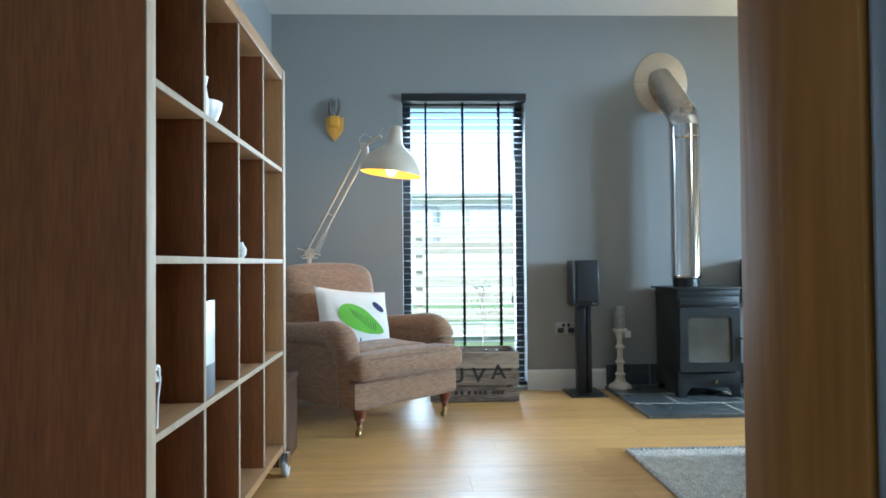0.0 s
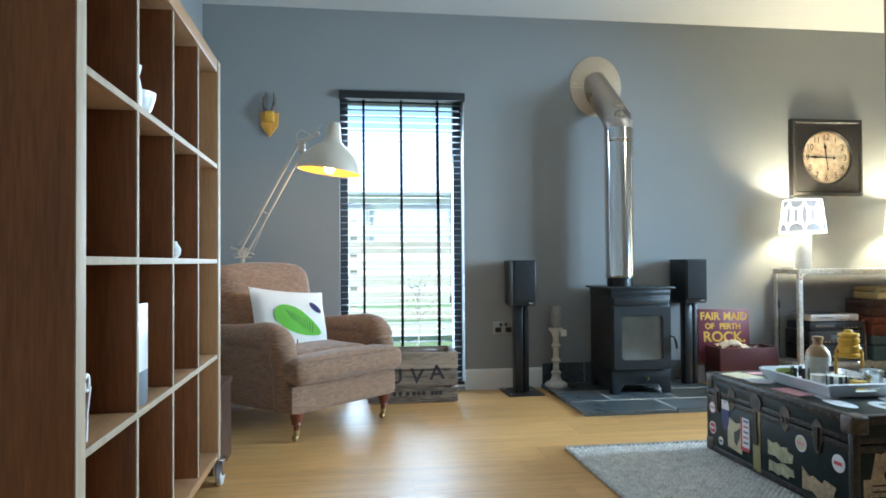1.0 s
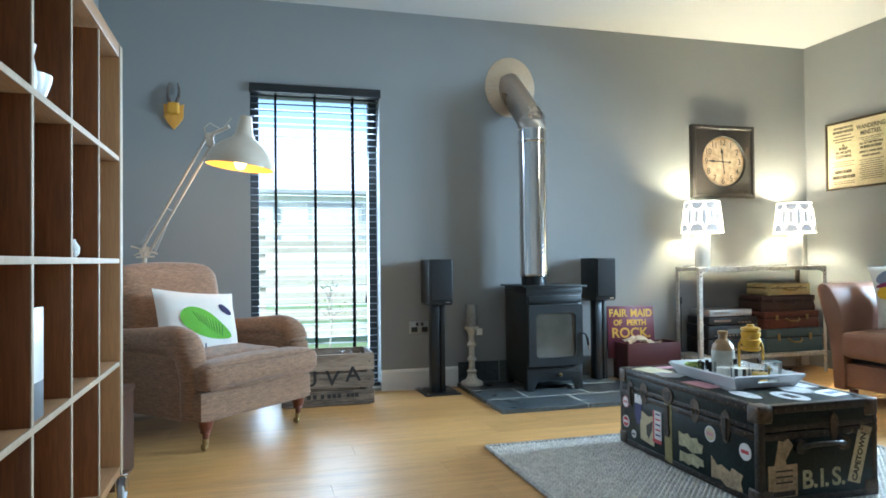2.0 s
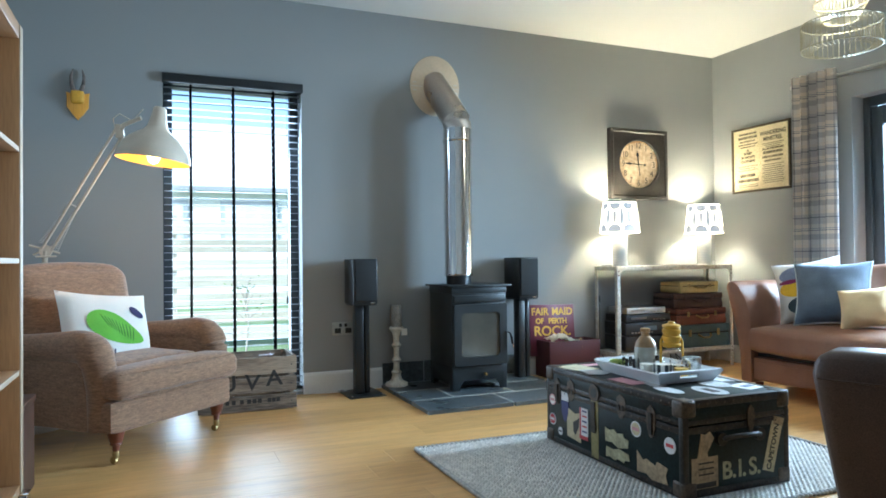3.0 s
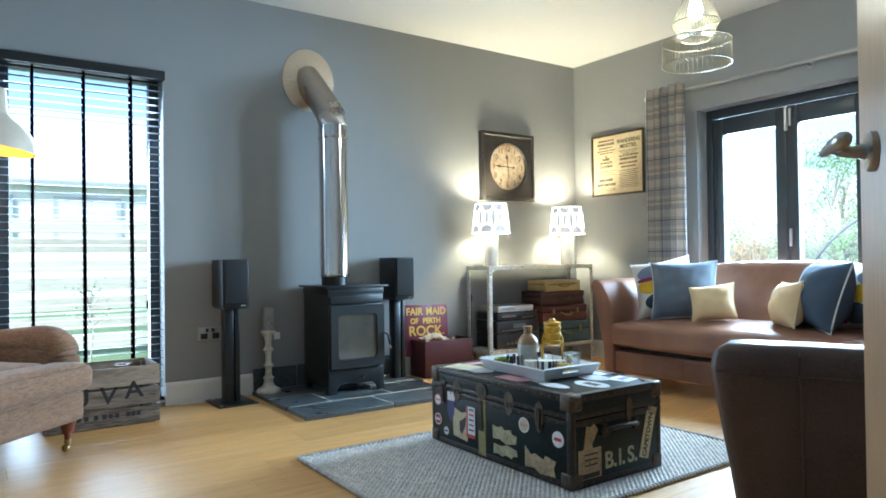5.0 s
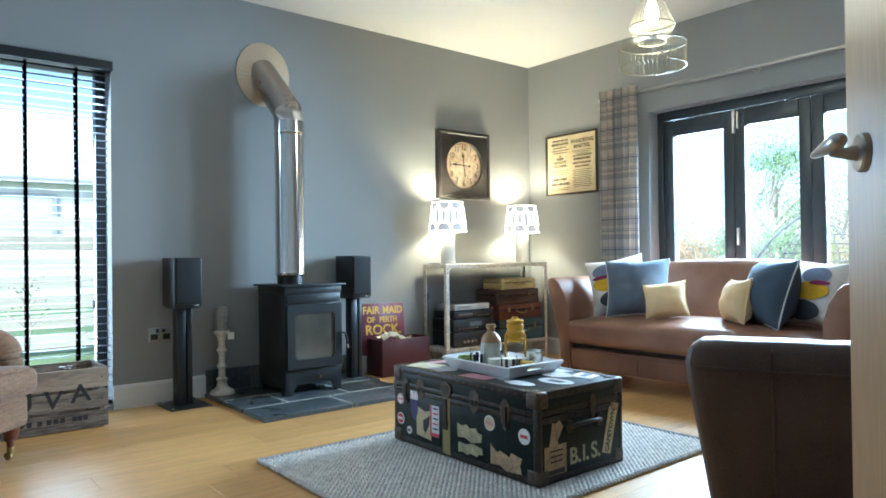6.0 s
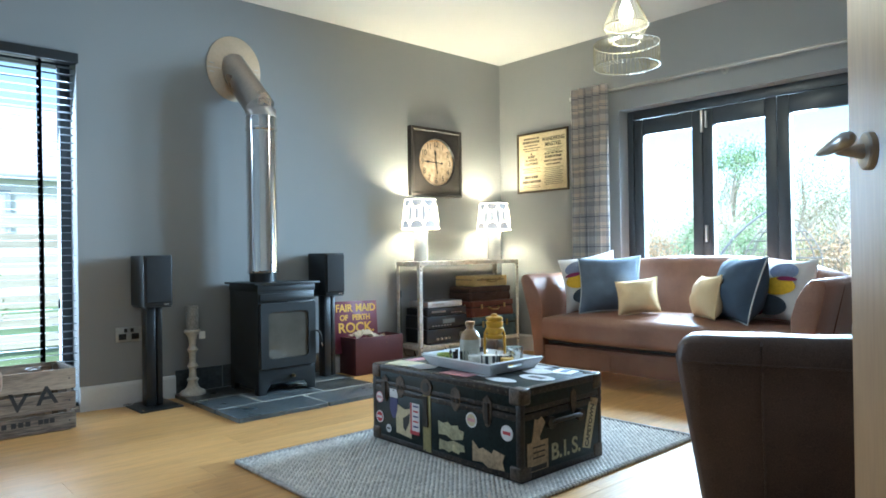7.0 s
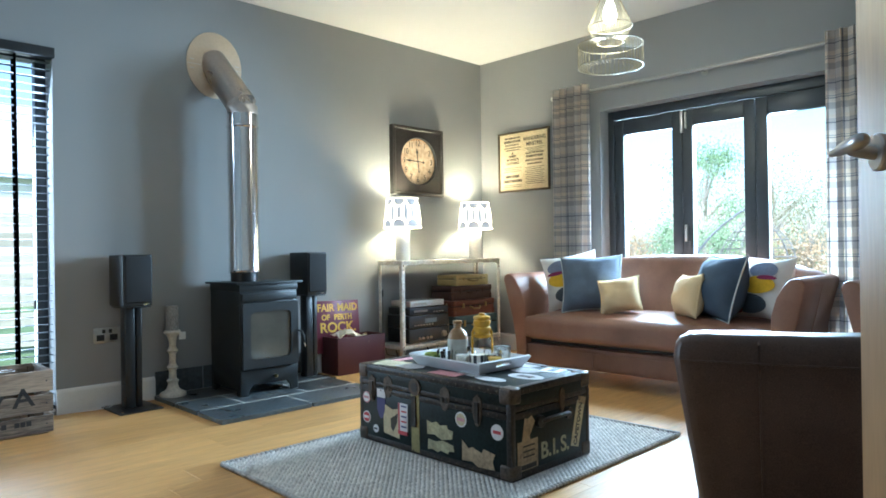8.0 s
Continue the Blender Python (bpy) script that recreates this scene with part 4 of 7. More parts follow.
# ---- console table ----
M_RUSTY = surf("chipped_cream_metal", (0.5, 0.42, 0.33), 0.55, 0, 0.12, 22, 60, 0.3, tint=(0.8, 0.77, 0.7))
M_RUSTEDGE = surf("rust_brown", (0.16, 0.07, 0.03), 0.8, var=0.4, scale=20, fine=90, bump=0.3)
CX0, CX1, CY0, CY1 = 3.045, 4.165, 4.285, 4.565


def console():
    c = thing("metal_console_table", pose(0, 0, 0), "cream chipped angle-iron console table with a lower shelf", "console table")
    a = 0.03
    for x, sx in ((CX0, 1), (CX1, -1)):
        for y, sy in ((CY0, 1), (CY1, -1)):
            leg = part("leg", join(box(min(x, x + sx * a), max(x, x + sx * a), min(y, y + sy * 0.004), max(y, y + sy * 0.004), 0, 0.8, 0.001),
                                   box(min(x, x + sx * 0.004), max(x, x + sx * 0.004), min(y + sy * 0.0045, y + sy * a), max(y + sy * 0.0045, y + sy * a), 0, 0.8, 0.001)), M_RUSTY, c)
            for z in (0.765, 0.735, 0.15, 0.12):
                part("bolt", xf(lathe([(0.006, 0), (0.005, 0.004)], 8), pose(x + sx * 0.014, y - 0.0005 * sy, z, 90 * sy)), M_RUSTEDGE, leg)
    for z0, z1, nm in ((0.772, 0.802, "top"), (0.13, 0.158, "shelf")):
        part(nm, join(box(CX0 + 0.004, CX1 - 0.004, CY0 - 0.002, CY0 + 0.003, z0, z1, 0.001), box(CX0 + 0.004, CX1 - 0.004, CY1 - 0.003, CY1 + 0.002, z0, z1, 0.001),
                      box(CX0 - 0.002, CX0 + 0.003, CY0 + 0.004, CY1 - 0.004, z0, z1, 0.001), box(CX1 - 0.003, CX1 + 0.002, CY0 + 0.004, CY1 - 0.004, z0, z1, 0.001),
                      box(CX0 + 0.003, CX1 - 0.003, CY0 + 0.003, CY1 - 0.003, z1 - 0.006, z1 + 0.001)), M_RUSTY, c)
    for x, s in ((CX0, 1), (CX1, -1)):
        part("gusset", prism([(x + s * 0.004, 0.772), (x + s * 0.06, 0.772), (x + s * 0.03, 0.75), (x + s * 0.012, 0.71), (x + s * 0.004, 0.7)], 0.004), M_RUSTY, c, "", pose(0, CY0 - 0.001, 0))


console()
M_SHADELIT = glow("lit_lavender_shade", (0.62, 0.6, 0.6), 0.11)
M_LATTICE = glow("lit_white_lattice", (1.0, 0.86, 0.58), 1.3)


def table_lamp(x, y):
    t = thing("table_lamp", pose(x, y, 0.803), "lit table lamp with a white ceramic column and lattice-pattern shade", "table lamp", "lamps on the console")
    part("base", lathe([(0.052, 0), (0.055, 0.004), (0.055, 0.235), (0.05, 0.243), (0.02, 0.246), (0.016, 0.28)], 32), M_WHITE, t)
    shade = part("shade", lathe([(0.148, 0.258), (0.122, 0.485)], 48, False), M_SHADELIT, t, "glowing white fabric shade")

    def at(a, v, lift):
        z = 0.258 + 0.227 * v
        r = 0.148 - 0.026 * v + lift
        return Vector((r * math.cos(a), r * math.sin(a), z))

    def ribbon(path, half):
        """A flat strip of the cut-out card, following (angle, height) points round the shade."""
        bm = bmesh.new()
        rows = []
        for i, (a, v) in enumerate(path):
            a1, v1 = path[max(0, i - 1)]
            a2, v2 = path[min(len(path) - 1, i + 1)]
            dx, dz = (a2 - a1) * 0.135, (v2 - v1) * 0.227
            q = half / max(1e-6, math.hypot(dx, dz))
            ox, oz = -dz * q / 0.135, dx * q / 0.227
            rows.append([bm.verts.new(at(a + e * ox, min(1.0, max(0.0, v + e * oz)), 0.002)) for e in (-1, 0, 1)])
        for p, q in zip(rows, rows[1:]):
            for e in (0, 1):
                bm.faces.new((p[e], p[e + 1], q[e + 1], q[e]))
        bmesh.ops.recalc_face_normals(bm, faces=bm.faces)
        bmesh.ops.solidify(bm, geom=bm.faces[:], thickness=0.0012)
        return part("lattice_strip", bm, M_LATTICE, shade, "cut-out lattice strip")

    n = 8
    step = 2 * math.pi / n
    for k in range(n):
        a0 = step * k + 0.25
        # a pointed oval, the wave that links it to its neighbours, and a straight bar between
        for sd in (-1, 1):
            ribbon([(a0 + sd * 0.15 * math.sin(math.pi * i / 14) ** 0.9, 0.06 + 0.88 * i / 14) for i in range(15)], 0.003)
            ribbon([(a0 + sd * step * (0.5 - 0.5 * math.cos(math.pi * i / 10)), 0.03 + 0.26 * math.sin(math.pi * i / 10) ** 0.8) for i in range(11)], 0.003)
            ribbon([(a0 + sd * step * (0.5 - 0.5 * math.cos(math.pi * i / 10)), 0.97 - 0.26 * math.sin(math.pi * i / 10) ** 0.8) for i in range(11)], 0.003)
            ribbon([(a0 + sd * 0.26, 0.26 + 0.48 * i / 4) for i in range(5)], 0.0022)
    part("rim", xf(lathe([(0.1485, 0), (0.1505, 0.002), (0.149, 0.008), (0.147, 0.008)], 48, False), pose(0, 0, 0.252)), M_LATTICE, shade)
    part("rim", xf(lathe([(0.1225, 0), (0.1245, 0.002), (0.1235, 0.008), (0.121, 0.008)], 48, False), pose(0, 0, 0.476)), M_LATTICE, shade)
    part("bulb", lathe([(0.012, 0.28), (0.03, 0.32), (0.028, 0.36), (0.006, 0.385)], 16), glow("lamp_bulb", (1, 0.88, 0.68), 2.0), t)
    lamp("table_lamp_light", "POINT", pose(x, y, 0.803 + 0.37), LAMP_W, (1.0, 0.79, 0.48), 0.045)


table_lamp(3.175, 4.415)
table_lamp(4.005, 4.415)
c = thing("lamp_flex", pose(0, 0, 0), "thin black lamp flex with an inline switch", "cable")
part("flex", tube([(3.16, 4.5, 0.806), (3.12, 4.56, 0.808), (3.085, 4.582, 0.79), (3.09, 4.585, 0.6), (3.1, 4.583, 0.45), (3.095, 4.584, 0.2), (3.13, 4.57, 0.06), (3.3, 4.56, 0.02), (3.6, 4.55, 0.008)], 0.003, 8), M_BLACK, c)
part("switch", box(3.084, 3.104, 4.576, 4.592, 0.52, 0.575, 0.004), M_BLACK, c)
c = thing("cable_tangle", pose(0, 0, 0), "tangle of dark cables on the floor under the console", "cable")
for i in range(9):
    x0 = 3.1 + 0.09 * i
    part("cable", tube([(x0 + 0.07 * math.sin(i + k), 4.4 + 0.1 * math.sin(k * 1.3 + i * 2), 0.01 + 0.045 * (1 + math.sin(k * 1.9 + i)) * (k % 2)) for k in range(7)], 0.004, 6), M_BLACK, c)


# ---- hi-fi ----
def hifi(name, label, x0, x1, y0, y1, z0, z1, body, face, kind):
    h = thing(name, pose(x0, y0, z0), label, "hi-fi")
    w, d, t = x1 - x0, y1 - y0, z1 - z0
    part("casing", box(0, w, 0.012, d, 0.008, t, 0.003), body, h)
    part("front_panel", box(0.0, w, 0, 0.012, 0.008, t, 0.003), face, h)
    for x in (0.04, w - 0.04):
        part("foot", box(x - 0.015, x + 0.015, 0.03, 0.06, 0, 0.009), M_BLACK, h)
    if kind == "amp":
        for i, x in enumerate((0.1, 0.14, 0.18, 0.22)):
            part("knob", xf(lathe([(0.01, 0), (0.009, 0.012)], 14), pose(x, 0.0, t * 0.36, 90)), M_STEELDULL, h)
        part("knob", xf(lathe([(0.024, 0), (0.022, 0.02)], 20), pose(w - 0.06, 0.0, t * 0.5, 90)), M_STEELDULL, h)
    elif kind == "tuner":
        part("display", box(w * 0.38, w * 0.68, -0.001, 0.0, t * 0.4, t * 0.75), surf("grey_display", (0.25, 0.3, 0.33), 0.2), h, "pale display window")
        for i in range(7):
            part("button", box(0.05 + i * 0.03, 0.068 + i * 0.03, -0.003, 0.0, t * 0.22, t * 0.32), M_STEELDULL, h)
    else:
        part("tray", box(w * 0.1, w * 0.45, -0.001, 0.0, t * 0.45, t * 0.7), M_STEELDULL, h)
        for i in range(4):
            part("button", box(w * 0.6 + i * 0.03, w * 0.6 + 0.02 + i * 0.03, -0.003, 0.0, t * 0.3, t * 0.42), M_STEELDULL, h)


M_HIFI = surf("dark_grey_aluminium", (0.07, 0.074, 0.08), 0.35, 0.4, 0.1, 8, 200, 0.03)
hifi("amplifier", "black stereo amplifier with round knobs on the lower shelf", 3.13, 3.55, 4.30, 4.56, 0.16, 0.275, M_BLACK, M_HIFI, "amp")
hifi("tuner", "black hi-fi tuner with a pale display on the amplifier", 3.13, 3.55, 4.30, 4.56, 0.276, 0.375, M_BLACK, M_HIFI, "tuner")
hifi("disc_player", "dark grey disc player on top of the tuner", 3.14, 3.55, 4.305, 4.56, 0.376, 0.435, M_BLACK, M_HIFI, "disc")
hifi("set_top_box", "pale silver set-top box on the disc player", 3.15, 3.51, 4.31, 4.54, 0.436, 0.49, M_STEELDULL, surf("pale_silver_plastic", (0.74, 0.74, 0.73), 0.4, 0.1), "disc")
r = thing("wooden_racket_frame", pose(3.575, 4.33, 0.16), "slim pale wooden stick standing beside the hi-fi", "stick")
part("stick", tube([(0, 0, 0), (0.004, 0.01, 0.15), (0.0, 0.02, 0.285)], 0.008, 8), M_EDGE, r)


# ---- suitcases ----
def suitcase(x0, x1, y0, y1, z0, z1, rz, m, mtrim, label):
    cx, cy = (x0 + x1) / 2, (y0 + y1) / 2
    s = thing("vintage_suitcase", pose(cx, cy, z0, 0, 0, rz), label, "suitcase", "stacked suitcases")
    w, d, h = (x1 - x0) / 2, (y1 - y0) / 2, z1 - z0
    part("base", box(-w, w, -d, d, 0, h * 0.62, 0.012, 3), m, s)
    part("lid", box(-w, w, -d, d, h * 0.635, h, 0.012, 3), m, s)
    part("seam", box(-w + 0.004, w - 0.004, -d + 0.003, d - 0.003, h * 0.6, h * 0.65), M_BLACK, s)
    for sx in (-1, 1):
        x = sx * w * 0.55
        part("catch", box(x - 0.012, x + 0.012, -d - 0.006, -d, h * 0.5, h * 0.8, 0.002), mtrim, s)
        for zz in (0.0, h - 0.045):
            part("corner", box(sx * w - 0.03 if sx > 0 else -w - 0.002, sx * w + 0.002 if sx > 0 else -w + 0.03, -d - 0.002, -d + 0.03, zz, zz + 0.045, 0.006), m, s)
    part("handle", tube([(-0.06, -d - 0.002, h * 0.58), (-0.055, -d - 0.018, h * 0.52), (-0.03, -d - 0.026, h * 0.44), (0.03, -d - 0.026, h * 0.44), (0.055, -d - 0.018, h * 0.52), (0.06, -d - 0.002, h * 0.58)], 0.007, 8), mtrim, s)


M_TEAL = surf("teal_fibreboard", (0.085, 0.14, 0.16), 0.5, var=0.2, scale=6, fine=90, bump=0.15)
M_OXBLOOD = surf("oxblood_leather", (0.15, 0.05, 0.034), 0.45, var=0.3, scale=7, fine=90, bump=0.2)
M_CHOC = surf("chocolate_leather", (0.075, 0.04, 0.032), 0.45, var=0.3, scale=7, fine=90, bump=0.2)
M_STRAW = surf("straw_yellow_leatherette", (0.6, 0.46, 0.2), 0.5, var=0.12, scale=7, fine=90, bump=0.1)
suitcase(3.62, 4.14, 4.30, 4.56, 0.16, 0.335, 0, M_TEAL, M_BRASS, "large teal suitcase with brass catches on the lower shelf")
suitcase(3.60, 4.11, 4.30, 4.56, 0.337, 0.465, 1.5, M_OXBLOOD, M_BRASS, "oxblood leather suitcase stacked on a teal one")
suitcase(3.60, 4.08, 4.31, 4.56, 0.467, 0.582, -1, M_CHOC, M_CHOC, "dark chocolate leather suitcase in a stack")
suitcase(3.66, 4.05, 4.32, 4.55, 0.584, 0.672, 1, M_STRAW, M_BRASS, "small straw-yellow suitcase on top of a stack")


# ---- clock ----
def clock():
    c = thing("wall_clock", pose(3.485, WALL_N, 1.615), "square dark wall clock with an aged cream dial", "clock")
    frame_m = surf("dark_bronze_frame", (0.035, 0.03, 0.026), 0.45, 0.2, 0.4, 5, 60, 0.2)
    h = 0.28
    bm = bmesh.new()
    n = 56
    sq = []
    for k in range(n):
        a = 2 * math.pi * k / n
        q = 1 / max(abs(math.cos(a)), abs(math.sin(a)))
        sq.append((math.cos(a) * q, math.sin(a) * q))
    ci = [(math.cos(2 * math.pi * k / n), math.sin(2 * math.pi * k / n)) for k in range(n)]
    loops = []
    for pts, r, y in ((sq, h, 0), (sq, h, -0.045), (sq, h - 0.022, -0.05), (sq, h - 0.032, -0.042), (ci, 0.205, -0.042), (ci, 0.197, -0.046), (ci, 0.188, -0.028)):
        loops.append([bm.verts.new((x * r, y, z * r)) for x, z in pts])
    for A, B in zip(loops, loops[1:]):
        for k in range(n):
            bm.faces.new((A[k], A[(k + 1) % n], B[(k + 1) % n], B[k]))
    bmesh.ops.recalc_face_normals(bm, faces=bm.faces)
    part("frame", bm, frame_m, c, angle=30)
    part("dial", xf(lathe([(0.192, 0), (0.192, 0.006)], 48), pose(0, -0.022, 0, 90)), surf("aged_cream_dial", (0.4, 0.25, 0.13), 0.6, var=0.3, scale=9, fine=30, bump=0.05, tint=(0.64, 0.52, 0.37)), c, "aged cream dial with brown stains")
    ink = M_BLACK
    bloom = surf("brown_dial_stain", (0.34, 0.15, 0.05), 0.7, var=0.4, scale=14, fine=60, bump=0.05, tint=(0.52, 0.33, 0.15))
    for a0, span, r0 in ((60, 70, 0.172), (-20, 60, 0.176), (150, 50, 0.178)):
        rim = [(0.1915 * math.cos(radians(a0 + span * q / 10)), 0.1915 * math.sin(radians(a0 + span * q / 10))) for q in range(11)]
        rim += [((r0 + 0.012 * abs(q - 5) / 5 + 0.004 * math.sin(q * 2.1 + a0)) * math.cos(radians(a0 + span * q / 10)), (r0 + 0.012 * abs(q - 5) / 5 + 0.004 * math.sin(q * 2.1 + a0)) * math.sin(radians(a0 + span * q / 10))) for q in range(10, -1, -1)]
        part("dial_stain", prism(rim, 0.0006), bloom, c, "brown age stain on the dial", pose(0, -0.0286, 0))
    for k in range(1, 13):
        a = radians(90 - 30 * k)
        words("numeral", str(k), 0.066, ink, c, Matrix.Translation((0.15 * math.cos(a), -0.0288, 0.15 * math.sin(a))) @ ON_FRONT, squeeze=0.9)
    for k in range(60):
        a = radians(6 * k)
        part("minute_mark", xf(box(0.178, 0.184, -0.001, 0.0, -0.001, 0.001), Matrix.Translation((0, -0.0283, 0)) @ pose(0, 0, 0, 0, math.degrees(a), 0)), ink, c)
    part("minute_hand", xf(prism([(-0.06, -0.012), (-0.072, 0), (-0.06, 0.012), (-0.05, 0.003), (0.07, 0.004), (0.09, 0.01), (0.145, 0), (0.09, -0.01), (0.07, -0.004), (-0.05, -0.003)], 0.002), Matrix.Translation((0, -0.034, 0)) @ pose(0, 0, 0, 0, 180 + 2, 0)), ink, c)
    part("hour_hand", xf(prism([(-0.085, -0.006), (-0.095, 0), (-0.085, 0.006), (-0.07, 0.003), (0.06, 0.004), (0.075, 0.012), (0.11, 0), (0.075, -0.012), (0.06, -0.004), (-0.07, -0.003)], 0.002), Matrix.Translation((0, -0.032, 0)) @ pose(0, 0, 0, 0, -97, 0)), ink, c)
    part("hub", xf(lathe([(0.009, 0), (0.007, 0.004)], 16), pose(0, -0.031, 0, 90)), ink, c)


clock()


# ---- framed playbill ----
def playbill():
    p = thing("framed_playbill", pose(WALL_E, 4.105, 1.64, 0, 0, -90), "old framed playbill with black type on yellowed paper", "picture")
    w, h = 0.28, 0.262
    fr = surf("dark_gilt_frame", (0.09, 0.065, 0.035), 0.4, 0.4, 0.3, 10, 80, 0.1)
    for a in (box(-w, w, -0.02, 0, h - 0.017, h, 0.004), box(-w, w, -0.02, 0, -h, -h + 0.017, 0.004), box(-w, -w + 0.017, -0.02, 0, -h + 0.0172, h - 0.0172, 0.004), box(w - 0.017, w, -0.02, 0, -h + 0.0172, h - 0.0172, 0.004)):
        part("frame_rail", a, fr, p)
    part("paper", box(-w + 0.016, w - 0.016, -0.009, -0.003, -h + 0.016, h - 0.016), surf("yellowed_paper", (0.64, 0.52, 0.29), 0.8, var=0.12, scale=6, fine=80, bump=0.05, tint=(0.75, 0.63, 0.4)), p, "yellowed printed paper")
    g = part("glazing", box(-w + 0.0175, w - 0.0175, -0.0145, -0.0125, -h + 0.0175, h - 0.0175), M_GLASS, p)
    g.visible_shadow = False
    ink = surf("brown_black_ink", (0.05, 0.035, 0.02), 0.8)

    def say(t, x, z, s, q=1.0):
        words("lettering", t, s, ink, p, Matrix.Translation((x, -0.0098, z)) @ ON_FRONT, 0.0004, squeeze=q, offset=0.0012)

    say("WANDERING", 0.12, 0.185, 0.046, 0.86)
    say("MINSTREL", 0.12, 0.14, 0.046, 0.86)
    say("ALL IN THE WRONG", 0.12, 0.062, 0.021, 1.0)
    say("A", -0.12, 0.075, 0.03)
    say("SHEEP", -0.12, 0.05, 0.027, 1.1)
    say("IN WOLF'S", -0.12, 0.02, 0.028, 1.0)
    say("CLOTHING", -0.12, -0.011, 0.028, 1.0)
    for x, z, wd, ht in [(-0.12, 0.21, 0.17, 0.016), (-0.12, 0.18, 0.19, 0.02), (-0.12, 0.15, 0.16, 0.012), (-0.12, 0.125, 0.19, 0.008), (-0.12, 0.105, 0.15, 0.008)] + \
            [(-0.12, -0.05 - 0.016 * i, 0.19 - 0.03 * (i % 2), 0.005) for i in range(3)] + [(-0.125, -0.125, 0.15, 0.024), (-0.12, -0.165, 0.2, 0.024)] + [(-0.12, -0.2 - 0.014 * i, 0.19, 0.005) for i in range(2)] + \
            [(0.12, 0.105 - 0.013 * i, 0.2 - 0.035 * (i % 3), 0.005) for i in range(3)] + [(0.12, 0.035, 0.18, 0.02), (0.12, 0.0, 0.2, 0.016), (0.12, -0.03, 0.16, 0.014)] + \
            [(0.12, -0.06 - 0.0155 * i, 0.2 - 0.03 * (i % 2), 0.005) for i in range(10)]:
        x1 = x - wd / 2
        while x1 < x + wd / 2 - 0.006:
            x2 = min(x1 + random.uniform(0.5, 1.0) * max(ht, 0.012) * (0.7 if ht > 0.01 else 2.2), x + wd / 2)
            part("print_bar", box(x1, x2, -0.0098, -0.009, z - ht / 2, z + ht / 2), ink, p)
            x1 = x2 + 0.003 + 0.003 * (random.random() > 0.7)


playbill()


# ---- curtains ----
def plaid():
    m = bpy.data.materials.new("grey_plaid_cloth")
    m.use_nodes = True
    n, l = m.node_tree.nodes, m.node_tree.links
    b = n["Principled BSDF"]
    uv = n.new("ShaderNodeUVMap")
    sep = n.new("ShaderNodeSeparateXYZ")
    l.new(uv.outputs[0], sep.inputs[0])
    cols = []
    for k, per in ((0, 0.19), (1, 0.235)):
        dv = n.new("ShaderNodeMath")
        dv.operation = "DIVIDE"
        dv.inputs[1].default_value = per
        l.new(sep.outputs[k], dv.inputs[0])
        fr = n.new("ShaderNodeMath")
        fr.operation = "FRACT"
        l.new(dv.outputs[0], fr.inputs[0])
        rp = n.new("ShaderNodeValToRGB")
        e = rp.color_ramp
        e.interpolation = "CONSTANT"
        stops = [(0.0, 1.0), (0.14, 0.74), (0.3, 1.0), (0.4, 0.42), (0.425, 1.0), (0.46, 0.55), (0.48, 1.0), (0.6, 0.82), (0.78, 0.38), (0.81, 0.82), (0.9, 1.0)]
        e.elements[0].position, e.elements[0].color = 0.0, (1, 1, 1, 1)
        e.elements[1].position, e.elements[1].color = 0.999, (1, 1, 1, 1)
        for pz, val in stops[1:]:
            el = e.elements.new(pz)
            tone = (1.0, 0.97, 0.92) if val > 0.9 else (0.95, 0.95, 0.98) if val > 0.6 else (0.9, 0.96, 1.12)
            el.color = (val * tone[0], val * tone[1], val * tone[2], 1)
        l.new(fr.outputs[0], rp.inputs[0])
        cols.append(rp)
    mx = n.new("ShaderNodeMixRGB")
    mx.blend_type, mx.inputs[0].default_value = "MULTIPLY", 1.0
    l.new(cols[0].outputs[0], mx.inputs[1])
    l.new(cols[1].outputs[0], mx.inputs[2])
    m2 = n.new("ShaderNodeMixRGB")
    m2.blend_type, m2.inputs[0].default_value = "MULTIPLY", 1.0
    l.new(mx.outputs[0], m2.inputs[1])
    m2.inputs[2].default_value = (0.8, 0.74, 0.68, 1)
    l.new(m2.outputs[0], b.inputs["Base Color"])
    b.inputs["Roughness"].default_value = 0.95
    ns, bp, tc = n.new("ShaderNodeTexNoise"), n.new("ShaderNodeBump"), n.new("ShaderNodeTexCoord")
    ns.inputs["Scale"].default_value = 400
    l.new(tc.outputs["Object"], ns.inputs["Vector"])
    bp.inputs["Strength"].default_value, bp.inputs["Distance"].default_value = 0.2, 0.001
    l.new(ns.outputs[0], bp.inputs["Height"])
    l.new(bp.outputs[0], b.inputs["Normal"])
    return m


M_PLAID = plaid()


